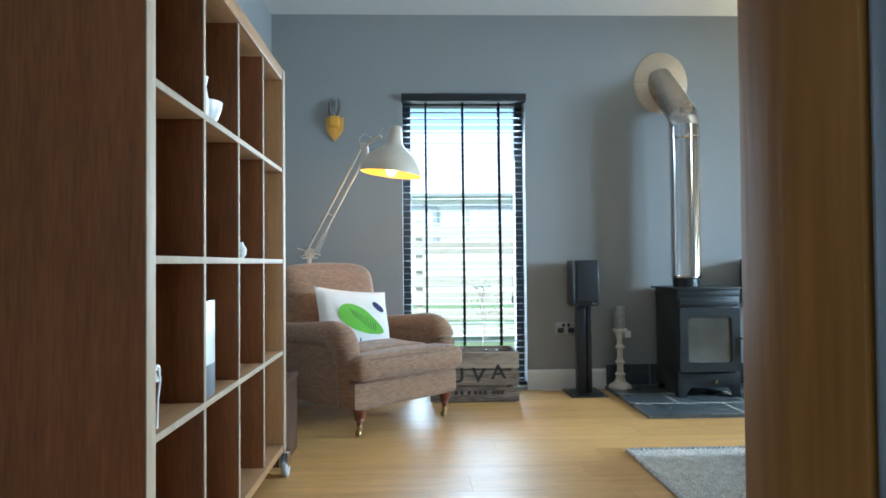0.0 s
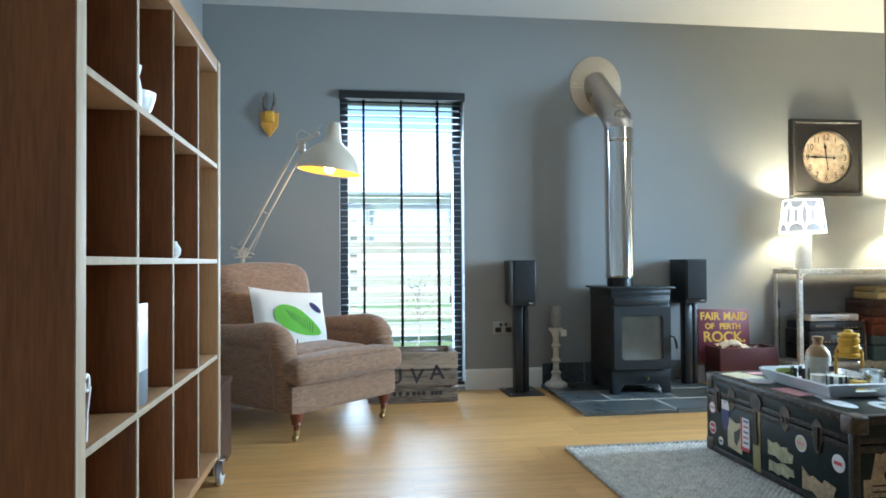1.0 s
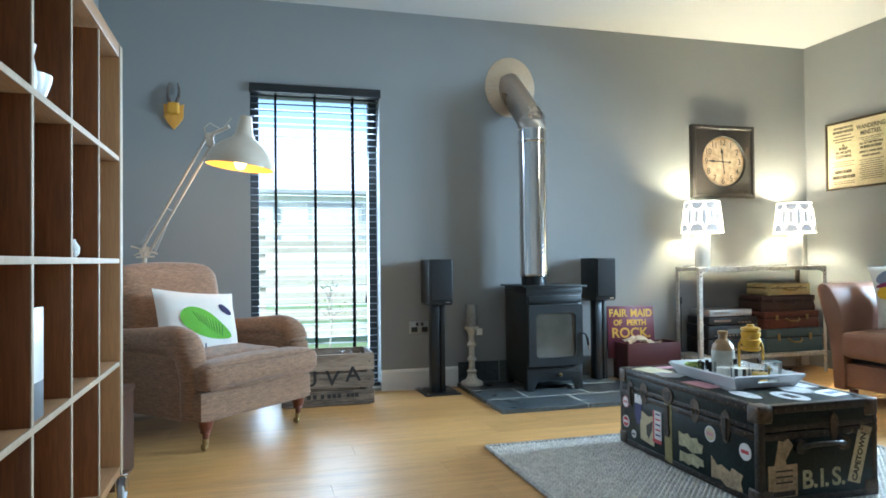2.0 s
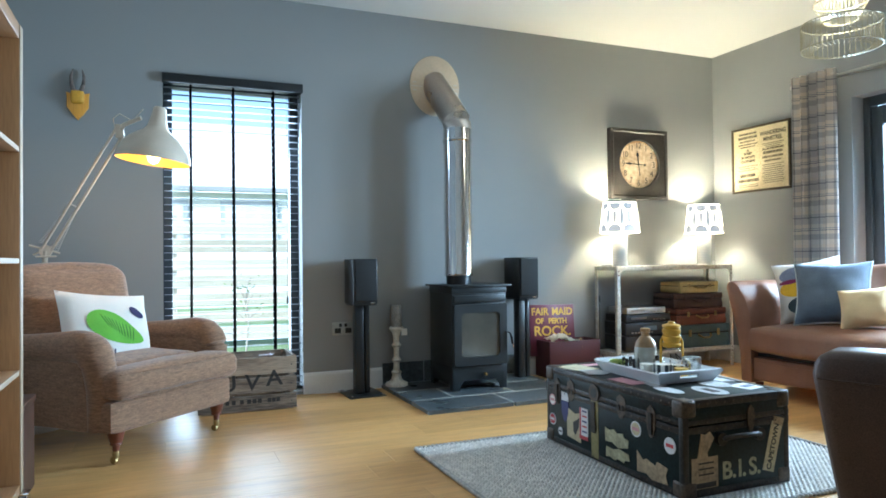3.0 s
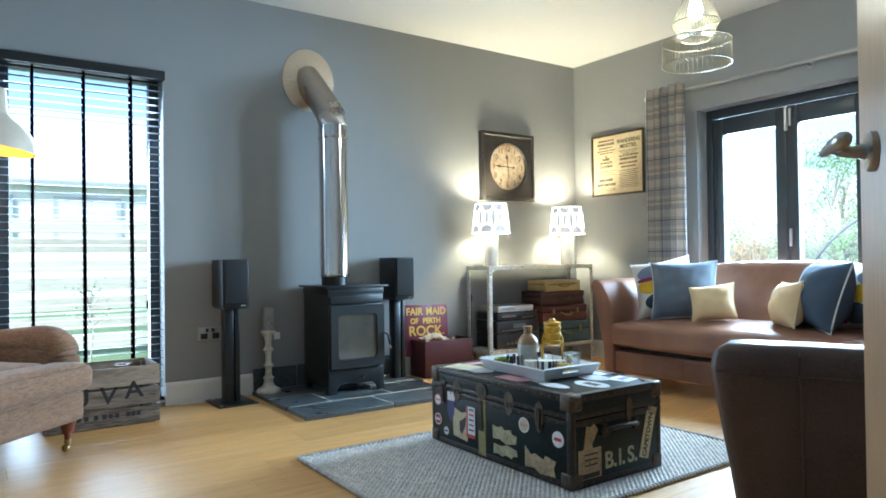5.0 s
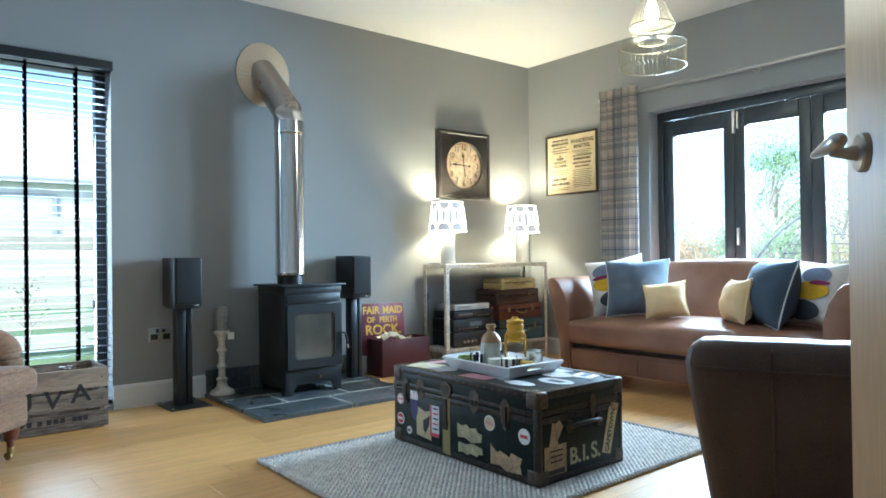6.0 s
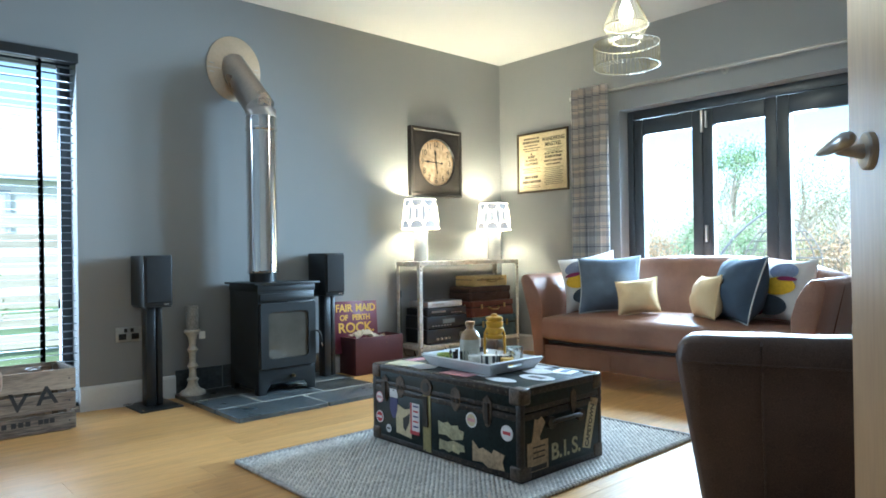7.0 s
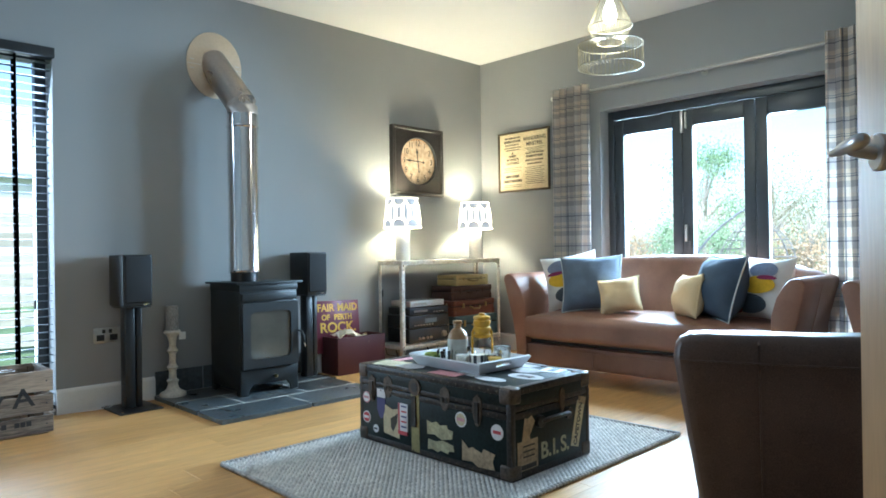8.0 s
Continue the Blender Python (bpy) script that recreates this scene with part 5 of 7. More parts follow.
def curtain(y0, y1, folds, seed, deep=1.0):
    c = thing("plaid_curtain", pose(WALL_E - 0.105, 0, 0), "floor-length grey and cream plaid curtain", "curtain", "curtains")
    top, nu, nv = 2.142, folds * 10, 26
    bm = bmesh.new()
    uvl = bm.loops.layers.uv.new("UVMap")

    def f(u, v):
        a = u * folds * 2 * math.pi
        amp = deep * (0.032 + 0.02 * (1 - v) * (0.6 + 0.4 * math.sin(seed + u * 9)))
        return (-0.05 + amp * math.sin(a + 0.25 * math.sin(v * 3 + seed)), y0 + (y1 - y0) * u + 0.012 * math.sin(a * 2) + 0.01 * (1 - v) * math.sin(seed + 5 * u), 0.012 + v * (top - 0.012))

    g = [[bm.verts.new(f(i / nu, j / nv)) for j in range(nv + 1)] for i in range(nu + 1)]
    cloth = (y1 - y0) * 1.9
    for i in range(nu):
        for j in range(nv):
            fc = bm.faces.new((g[i][j], g[i + 1][j], g[i + 1][j + 1], g[i][j + 1]))
            for lp, (a, b) in zip(fc.loops, ((i, j), (i + 1, j), (i + 1, j + 1), (i, j + 1))):
                lp[uvl].uv = (a / nu * cloth, b / nv * top)
    bmesh.ops.solidify(bm, geom=bm.faces[:], thickness=0.003)
    part("cloth", bm, M_PLAID, c, angle=70)
    for i in range(folds):
        y = y0 + (y1 - y0) * (i + 0.5) / folds
        part("heading_tab", box(-0.05, 0.015, y - 0.012, y + 0.012, top - 0.037, top - 0.033), M_PLAID, c)


curtain(3.345, 3.675, 5, 1.0)
curtain(1.36, 1.70, 5, 2.3, 0.6)


M_SATIN = surf("satin_rod_nickel", (0.4, 0.385, 0.36), 0.36, 0.9, 0.06, 6, 60, 0.02)


def rod():
    r = thing("curtain_rod", pose(WALL_E - 0.105, 0, 2.09), "satin steel curtain rod above the patio doors", "curtain rod")
    part("pole", tube([(0, 1.25, 0), (0, 2.5, 0)], 0.0125, 16), M_SATIN, r)
    part("pole", tube([(0, 2.5, 0), (0, 3.7, 0)], 0.0145, 16), M_SATIN, r)
    for y in (1.235, 3.705):
        part("finial", xf(lathe([(0.018, -0.02), (0.019, 0.0), (0.018, 0.02)], 18), pose(0, y, 0, 90)), M_WHITE, r)
    for y in (1.3, 2.5, 3.685):
        part("bracket", join(tube([(0, y, 0), (0.1, y, 0)], 0.007, 10), xf(lathe([(0.025, 0), (0.025, 0.006)], 20), pose(0.104, y, 0, 0, -90))), M_SATIN, r)


rod()


# ---- wire pendant ----
def pendant():
    p = thing("wire_pendant_lamp", pose(3.045, 2.475, 0.003), "lit wire pendant lamp with a cage inside a drum of rods", "pendant lamp")
    wire = surf("pale_gold_wire", (0.23, 0.2, 0.13), 0.4, 0.4, 0.1, 20)
    part("ceiling_rose", lathe([(0.05, 2.545), (0.05, 2.553), (0.045, 2.56)], 28), M_WHITE, p)
    part("flex", tube([(0, 0, 2.545), (0, 0, 2.36)], 0.003, 8), M_WHITE, p)
    part("lamp_holder", lathe([(0.014, 2.27), (0.02, 2.28), (0.02, 2.35), (0.012, 2.365)], 18), M_WHITE, p)
    ring = lambda r, z: lathe([(r - 0.002, z - 0.002), (r + 0.002, z - 0.002), (r + 0.002, z + 0.002), (r - 0.002, z + 0.002), (r - 0.002, z - 0.002)], 44, False)
    cage = part("cage_ring", ring(0.122, 2.115), wire, p)
    part("cage_ring", ring(0.03, 2.33), wire, p)
    part("cage_ring", ring(0.075, 2.025), wire, p)
    n = 42
    for k in range(n):
        a = 2 * math.pi * k / n
        q = lambda r, z: (r * math.cos(a), r * math.sin(a), z)
        part("wire", tube([q(0.03, 2.33), q(0.122, 2.115), q(0.075, 2.025)], 0.0011, 5), wire, cage)
    drum = part("drum_ring", ring(0.178, 2.015), wire, p)
    part("drum_ring", ring(0.178, 1.89), wire, p)
    for k in range(44):
        a = 2 * math.pi * k / 44
        ca, sa = math.cos(a), math.sin(a)
        part("rod", tube([(0.076 * ca, 0.076 * sa, 2.026), (0.17 * ca, 0.17 * sa, 2.019), (0.178 * ca, 0.178 * sa, 2.012), (0.178 * ca, 0.178 * sa, 1.893), (0.172 * ca, 0.172 * sa, 1.887), (0.125 * ca, 0.125 * sa, 1.882)], 0.0018, 5), wire, drum)
    for k in range(3):
        a = 2 * math.pi * k / 3
        part("stay", tube([(0.075 * math.cos(a), 0.075 * math.sin(a), 2.025), (0.178 * math.cos(a), 0.178 * math.sin(a), 1.89)], 0.0016, 5), wire, drum)
    part("bulb", lathe([(0.004, 2.13), (0.03, 2.145), (0.04, 2.18), (0.032, 2.22), (0.016, 2.26), (0.014, 2.275)], 24), glow("pendant_bulb", (1, 0.93, 0.75), 2.0), p)
    lamp("pendant_light", "POINT", pose(3.045, 2.475, 2.115), PEND_W, (1, 0.88, 0.66), 0.04)


pendant()


# ---- leather sofa and armchair ----
def leather_seat(name, m, W, label, cat, mt, D=0.86):
    """Seat width W over the arms, front at y = 0, back towards +y."""
    s = thing(name, m, label, cat)
    bw = W / 2 - 0.19
    part("front_rail", softbox(-bw - 0.03, bw + 0.03, 0.035, D - 0.1, 0.085, 0.238, 0.02, 0, 8), mt, s)
    for z in (0.205, 0.228):
        part("rail_piping", tube([(-bw - 0.025, 0.037, z), (-bw * 0.5, 0.033, z), (0, 0.032, z), (bw * 0.5, 0.033, z), (bw + 0.025, 0.037, z)], 0.0035, 6), mt, s)
    for x in (-bw * 0.36, bw * 0.36) if W > 1.5 else ():
        part("rail_seam", tube([(x, 0.033, 0.1), (x, 0.031, 0.16), (x, 0.033, 0.2)], 0.0025, 6), mt, s)
    # black strip draws the shade in the gap below the cushion
    part("gap_shade_strip", box(-bw, bw, 0.07, D - 0.12, 0.236, 0.272), M_BLACK, s, "black strip standing for the shade in the gap under the cushion")
    bow = softbox(-bw - 0.01, bw + 0.01, -0.025, 0.62, 0.268, 0.428, 0.045, 0.04, 14)
    for v in bow.verts:
        if v.co.y < 0.25:
            v.co.y -= 0.045 * (1 - (v.co.x / bw) ** 2) * (0.25 - v.co.y) / 0.27
    part("seat_cushion", bow, mt, s)
    for sx in (-1, 1):
        # flared arm: upright inside, leaning outwards to a broad top
        prof = [(0.0, 0.07), (0.0, 0.5), (0.03, 0.6), (0.075, 0.675), (0.105, 0.703), (0.14, 0.71), (0.168, 0.695), (0.176, 0.665), (0.15, 0.55), (0.115, 0.4), (0.09, 0.25), (0.08, 0.07)]
        bm = prism([(x * sx, z) for x, z in prof], D - 0.08, 0.012)
        bmesh.ops.bisect_plane(bm, geom=bm.verts[:] + bm.edges[:] + bm.faces[:], plane_co=(0, 0.2, 0), plane_no=(0, 1, 0))
        bmesh.ops.bisect_plane(bm, geom=bm.verts[:] + bm.edges[:] + bm.faces[:], plane_co=(0, 0.45, 0), plane_no=(0, 1, 0))
        for v in bm.verts:
            k = max(0.0, v.co.z - 0.4)
            v.co.y -= 0.12 * k * max(0, 0.5 - v.co.y)
        part("arm", bm, mt, s, "", pose(sx * (W / 2 - 0.18), 0.02, 0))
        part("arm_seam", tube([(sx * (W / 2 - 0.006), 0.34, 0.665), (sx * (W / 2 - 0.03), 0.34, 0.55), (sx * (W / 2 - 0.063), 0.34, 0.4), (sx * (W / 2 - 0.098), 0.34, 0.14)], 0.0035, 6), mt, s)
    n = 26
    prof = []
    for i in range(n + 1):
        u = 2 * i / n - 1
        prof.append((u * (bw + 0.12), 0.70 + 0.125 * (1 - abs(u) ** 2.6)))
    out = [(-bw - 0.06, 0.07)] + prof + [(bw + 0.06, 0.07)]
    bm = prism(out[::-1], 0.22, 0.05)
    for v in bm.verts:
        v.co.y += 0.22 * (v.co.z - 0.4) * (v.co.z > 0.4)
    part("backrest", bm, mt, s, "", pose(0, D - 0.31, 0))
    for x, y in ((-bw, 0.08), (bw, 0.08), (-bw, D - 0.12), (bw, D - 0.12)):
        part("leg", xf(lathe([(0.018, 0), (0.026, 0.075)], 14), pose(x, y, 0)), M_TURNED, s, "dark tapered wooden leg")
    return s


SOFA_TURN = 3.0
SOFA = pose(3.40, 2.58, 0, 0, 0, -90 + SOFA_TURN)
leather_seat("leather_sofa", SOFA, 1.95, "worn tan leather sofa with flared arms and a humped back", "sofa", M_LEATHER)
leather_seat("leather_armchair", pose(3.28, 0.985, 0, 0, 0, -90), 0.85, "tan leather armchair with flared arms beside the sofa", "armchair", M_LEATHER)


def tub_chair():
    """Low tub chair: the back stands at y = 0 facing -y, the arms fall away towards +y."""
    s = thing("leather_tub_chair", pose(1.20, 1.192, 0, 0, 0, -66) , "dark brown worn leather tub chair seen from behind", "armchair")
    W, D = 0.78, 0.74
    bm = softbox(0, W, 0, 0.15, 0.09, 0.672, 0.05, 0.004, 15)
    for v in bm.verts:
        k = max(0.0, 0.62 - v.co.z)
        v.co.x += (0.075 * k / 0.53 + 0.02 * (k / 0.53) ** 2) * (1 - 2 * v.co.x / W)
        v.co.y -= 0.05 * max(0, v.co.z - 0.3) * (v.co.y < 0.08)
        v.co.y += 0.006 * noise.noise(Vector((v.co.x * 5, v.co.z * 5, 3))) * (v.co.y < 0.08)
    part("backrest", bm, M_LEATHERDK, s)
    part("back_seam", tube([(0.185, 0.02, 0.672), (0.185, -0.012, 0.655), (0.185, -0.0185, 0.6), (0.187, -0.011, 0.45), (0.19, -0.003, 0.3), (0.192, -0.003, 0.1)], 0.0026, 6), M_LEATHERDK, s)
    part("top_seam", tube([(0.02, -0.01, 0.615), (0.06, -0.0185, 0.616), (0.2, -0.0185, 0.615), (0.5, -0.0185, 0.615), (W - 0.06, -0.0185, 0.616), (W - 0.02, -0.01, 0.615)], 0.0022, 6), M_LEATHERDK, s)
    for x0 in (0.05, W - 0.19):
        bm = prism([(0.13, 0.09), (0.13, 0.62), (0.3, 0.56), (0.6, 0.5), (D, 0.48), (D, 0.09)], 0.14, 0.02)
        xf(bm, Matrix(((0, 1, 0, x0), (1, 0, 0, 0), (0, 0, 1, 0), (0, 0, 0, 1))))
        bmesh.ops.recalc_face_normals(bm, faces=bm.faces)
        part("arm", bm, M_LEATHERDK, s)
    part("seat_cushion", softbox(0.19, W - 0.19, 0.14, D + 0.01, 0.26, 0.41, 0.04, 0.02), M_LEATHERDK, s)
    part("seat_base", softbox(0.18, W - 0.18, 0.12, D - 0.02, 0.09, 0.27, 0.02), M_LEATHERDK, s)
    for x, y in ((0.1, 0.05), (W - 0.1, 0.05), (0.12, D - 0.07), (W - 0.12, D - 0.07)):
        part("leg", xf(lathe([(0.016, 0), (0.024, 0.095)], 14), pose(x, y, 0)), M_TURNED, s, "dark tapered wooden leg")


tub_chair()


def cushion(m, w, h, d, mat, label, piping=None, seed=0):
    p = thing("scatter_cushion", m, label, "cushion", "cushions on the sofa")
    part("cover", pillow(w, h, d * 1.6, 20, 0.1, seed), mat, p)
    if piping:
        pts = []
        for k in range(65):
            a = 2 * math.pi * k / 64
            q = 1 / max(abs(math.cos(a)), abs(math.sin(a)))
            u, v = math.cos(a) * q, math.sin(a) * q
            pts.append((u * w / 2 * (1 - 0.1 * (1 - v * v)), 0, v * h / 2 * (1 - 0.1 * (1 - u * u))))
        part("piping", tube(pts, 0.005, 6), piping, p, "pale piping")
    return p


M_DENIM = surf("slate_blue_linen", (0.125, 0.155, 0.205), 0.95, var=0.25, scale=10, fine=240, bump=0.25, dist=0.001)
M_NAVY = surf("deep_slate_linen", (0.06, 0.085, 0.125), 0.95, var=0.15, scale=10, fine=240, bump=0.25, dist=0.001)
M_PALEY = surf("pale_yellow_linen", (0.76, 0.58, 0.33), 0.95, var=0.08, scale=10, fine=240, bump=0.25, dist=0.001)
M_PIPE = surf("pale_piping", (0.6, 0.62, 0.62), 0.9)
M_MUST = surf("mustard_print", (0.68, 0.43, 0.02), 0.9)
M_PLUM = surf("plum_print", (0.2, 0.02, 0.08), 0.9)
M_SLATEP = surf("slate_print", (0.05, 0.065, 0.085), 0.9)
M_LAV = surf("grey_blue_print", (0.2, 0.23, 0.33), 0.9)
P1 = cushion(SOFA @ pose(-0.63, 0.36, 0.65, -16, -10, 30), 0.40, 0.40, 0.13, M_LINEN, "white cushion printed with bold coloured ovals", None, 1)
P2 = cushion(SOFA @ pose(0.63, 0.40, 0.625, -18, -1, -25), 0.42, 0.38, 0.13, M_LINEN, "large white cushion printed with bold coloured ovals", None, 5)
for P, w, h, s, sd in ((P1, 0.40, 0.40, -1, 1), (P2, 0.44, 0.40, 1, 5)):
    for pts, mt, lf in ((oval(0.07 * s, 0.09, 0.085, 0.05), M_LAV, 0.0018), (oval(0.06 * s, 0.0, 0.1, 0.055), M_MUST, 0.003), (oval(0.1 * s, 0.045, 0.06, 0.014), M_PLUM, 0.0045),
                        (oval(0.02 * s, -0.11, 0.11, 0.055), M_SLATEP, 0.0018), (oval(-0.07 * s, -0.14, 0.04, 0.025), M_PLUM, 0.0045)):
        part("oval_print", on_pillow(pts, w, h, 0.13 * 1.6, lf, -1, sd), mt, P, "coloured printed oval")
cushion(SOFA @ pose(-0.43, 0.29, 0.638, -22, -2, 30), 0.42, 0.40, 0.15, M_DENIM, "slate blue linen cushion with pale piping", M_PIPE, 2)
cushion(SOFA @ pose(-0.175, 0.20, 0.57, -22, -8, 22), 0.265, 0.235, 0.11, M_PALEY, "small pale yellow linen cushion", M_PALEY, 3)
cushion(SOFA @ pose(0.43, 0.29, 0.632, -18, 0, -43), 0.44, 0.40, 0.16, M_NAVY, "deep slate cushion with pale piping", M_PIPE, 4)
cushion(SOFA @ pose(0.275, 0.215, 0.582, -12, -3, -43), 0.28, 0.262, 0.11, M_PALEY, "small pale yellow linen cushion propped on its edge", M_PALEY, 6)


# ---- braided rug ----
def rug():
    x0, x1, y0, y1 = 1.0, 2.69, 1.92, 3.075
    r = thing("braided_rug", pose(0, 0, 0), "pale grey chunky braided wool rug on the wooden floor", "rug")
    wool = surf("grey_braided_wool", (0.56, 0.53, 0.5), 0.95, 0, 0.25, 30, 90, 0.4, tint=(0.82, 0.77, 0.72), sheen=0.2)
    dark = surf("grey_braided_edge", (0.34, 0.33, 0.33), 0.95, 0, 0.3, 30, 90, 0.4, tint=(0.58, 0.56, 0.55))
    part("backing", box(x0 + 0.004, x1 - 0.004, y0 + 0.004, y1 - 0.004, 0, 0.006), dark, r)
    # braid after braid, each a row of leaning stitches
    rows, pitch = int((y1 - y0) / 0.0125), 0.024
    per = int((x1 - x0) / pitch)
    unit = []
    for a, b in ((-1, -0.7), (-0.45, -1), (0.5, -0.9), (1, 0.6), (0.45, 1), (-0.5, 0.9)):
        unit.append((a * 0.0115, b * 0.0058, 0.0))
    unit += [(-0.0052, -0.0016, 0.0072), (0.005, -0.0022, 0.0078), (0.004, 0.0024, 0.0075)]
    unit = np.array(unit)
    tri = [(0, 1, 6), (1, 2, 7), (1, 7, 6), (2, 3, 7), (3, 4, 8), (3, 8, 7), (4, 5, 8), (5, 0, 6), (5, 6, 8), (6, 7, 8)]
    rng = np.random.default_rng(4)
    vs, fs = [], []
    for i in range(rows):
        for j in range(per):
            c = np.array((x0 + (j + 0.5 + 0.5 * (i % 2)) * pitch, y0 + (i + 0.5) * (y1 - y0) / rows, 0.0055))
            ang = (0.42 if i % 2 else -0.42) + rng.normal(0, 0.1)
            ca, sa = math.cos(ang), math.sin(ang)
            s = 1 + rng.normal(0, 0.06)
            p = unit * np.array((1.05 * s, 1.15, s))
            q = np.stack((p[:, 0] * ca - p[:, 1] * sa, p[:, 0] * sa + p[:, 1] * ca, p[:, 2]), 1) + c
            q[:, 0] = np.clip(q[:, 0], x0, x1)
            k = len(vs)
            vs.extend(map(tuple, q))
            fs.extend([(a + k, b + k, d + k) for a, b, d in tri])
    d = bpy.data.meshes.new("stitches")
    d.from_pydata(vs, [], fs)
    d.polygons.foreach_set("use_smooth", [True] * len(d.polygons))
    d.materials.append(wool)
    o = new("stitches", d)
    o.parent = r
    tagged(o, kind="stuff")
    # whipped edges
    evs, efs = [], []
    bead = lathe([(0.003, -0.011), (0.0085, -0.006), (0.0095, 0), (0.0085, 0.006), (0.003, 0.011)], 7)
    bead.verts.index_update()
    bv = np.array([tuple(v.co) for v in bead.verts])
    bf = [[v.index for v in f.verts] for f in bead.faces]
    bead.free()

    def run(a, b, step):
        a, b = Vector(a), Vector(b)
        n = int((b - a).length / step)
        dr = (b - a).normalized()
        for i in range(n):
            c = a + dr * (i + 0.5) * step
            p = bv.copy()
            m = np.array(pose(0, 0, 0, 90 + 20, 0, math.degrees(math.atan2(dr.y, dr.x)) + 55).to_3x3())
            k = len(evs)
            evs.extend(map(tuple, (p @ m.T) + np.array((c.x, c.y, 0.0095))))
            efs.extend([tuple(v + k for v in f) for f in bf])

    run((x0, y0, 0), (x0, y1, 0), 0.0125)
    run((x1, y0, 0), (x1, y1, 0), 0.0125)
    run((x0, y0, 0), (x1, y0, 0), 0.02)
    run((x0, y1, 0), (x1, y1, 0), 0.02)
    d = bpy.data.meshes.new("whipped_edge")
    d.from_pydata(evs, [], efs)
    d.polygons.foreach_set("use_smooth", [True] * len(d.polygons))
    d.materials.append(dark)
    o = new("whipped_edge", d)
    o.parent = r
    tagged(o, "grey whipped edge", kind="stuff")


rug()


# ---- travel trunk ----
M_TRUNK = surf("black_vulcanised_fibre", (0.004, 0.008, 0.008), 0.42, 0, 0.5, 6, 70, 0.25, tint=(0.008, 0.016, 0.016), spec=0.22)
M_TRIM = surf("worn_black_trim", (0.008, 0.007, 0.007), 0.42, 0, 0.5, 9, 60, 0.3, tint=(0.034, 0.027, 0.022), spec=0.3)
M_OLDBRASS = surf("tarnished_brass", (0.035, 0.025, 0.017), 0.5, 0.35, 0.5, 25, 110, 0.35, tint=(0.082, 0.058, 0.04))
TX, TY, TZ, TW, TD, TH = 1.632, 2.048, 0.0135, 0.51, 0.915, 0.343


def trunk():
    t = thing("travel_trunk", pose(TX, TY, TZ), "old black travel trunk with brass fittings and luggage stickers", "trunk")
    lid = TH * 0.74
    part("body", box(0.0015, TW - 0.0015, 0.0015, TD - 0.0015, 0, lid - 0.002, 0.006), M_TRUNK, t)
    part("lid", box(0.0015, TW - 0.0015, 0.0015, TD - 0.0015, lid + 0.001, TH, 0.008), M_TRUNK, t)
    b = 0.026
    for z0, z1 in ((0.0, b), (lid - b - 0.002, lid - 0.003), (lid + 0.002, lid + b * 0.8), (TH - b, TH + 0.0025)):
        part("edge_trim", box(-0.001, TW + 0.001, 0.0, 0.006, z0, z1, 0.002), M_TRIM, t)
        part("edge_trim", box(-0.001, TW + 0.001, TD - 0.006, TD, z0, z1, 0.002), M_TRIM, t)
        part("edge_trim", box(0.0, 0.006, 0.0065, TD - 0.0065, z0, z1, 0.002), M_TRIM, t)
        part("edge_trim", box(TW - 0.006, TW, 0.0065, TD - 0.0065, z0, z1, 0.002), M_TRIM, t)
    for x in (0, TW - b):
        for y in (0, TD - b):
            part("upright_trim", box(x - 0.0005, x + b + 0.0005, y - 0.0005, y + b + 0.0005, b, TH - b, 0.006), M_TRIM, t)
    for y in (0.0, TD - 0.03):
        part("top_trim", box(0.0, TW, y, y + 0.03, TH, TH + 0.0025, 0.001), M_TRIM, t)
    for x in (0.0, TW - 0.03):
        part("top_trim", box(x, x + 0.03, 0.031, TD - 0.031, TH, TH + 0.0025, 0.001), M_TRIM, t)
    for x in (0, 1):
        for y in (0, 1):
            for z in (0, 1):
                s = 0.06
                X0, Y0, Z0 = (TW - s if x else 0), (TD - s if y else 0), (TH - s if z else 0)
                part("corner_cap", box(X0 - 0.004 * (1 - x), X0 + s + 0.004 * x, Y0 - 0.004 * (1 - y), Y0 + s + 0.004 * y, Z0 - 0.0 + 0.004 * z * 0, Z0 + s + 0.005 * z, 0.012, 3), M_OLDBRASS, t, "tarnished brass corner cap")
    # rivets along the edge trims of the long face and the top
    rv = lathe([(0.0045, 0), (0.0035, 0.0018), (0.001, 0.0026)], 8)
    seed_ob = None
    for z in (0.013, lid - 0.015, lid + 0.012, TH - 0.013):
        for i in range(19):
            y = 0.07 + i * (TD - 0.14) / 18
            mm = pose(0.0, y, z, 0, -90, 0)
            if seed_ob is None:
                seed_ob = part("rivet", rv, M_OLDBRASS, t)
                seed_ob.matrix_basis = mm
            else:
                piece("rivet", seed_ob.data, t, mm)
        for i in range(10):
            piece("rivet", seed_ob.data, t, pose(0.07 + i * (TW - 0.14) / 9, 0.0, z, 90, 0, 0))
    for i in range(19):
        piece("rivet", seed_ob.data, t, pose(0.015, 0.07 + i * (TD - 0.14) / 18, TH + 0.0025))

    # places on the long face: distance from the far end and height
    def face(name, u, z, w, h, mt, label="", dep=0.003, outline=None, lean=0.0):
        pts = outline or [(-w / 2, -h / 2), (w / 2, -h / 2), (w / 2, h / 2), (-w / 2, h / 2)]
        bm = prism(pts, dep)
        return part(name, bm, mt, t, label, Matrix.Translation((0.0035 - dep, TD - u, z)) @ pose(0, 0, 0, 0, 0, -90) @ pose(0, 0, 0, 0, lean, 0))

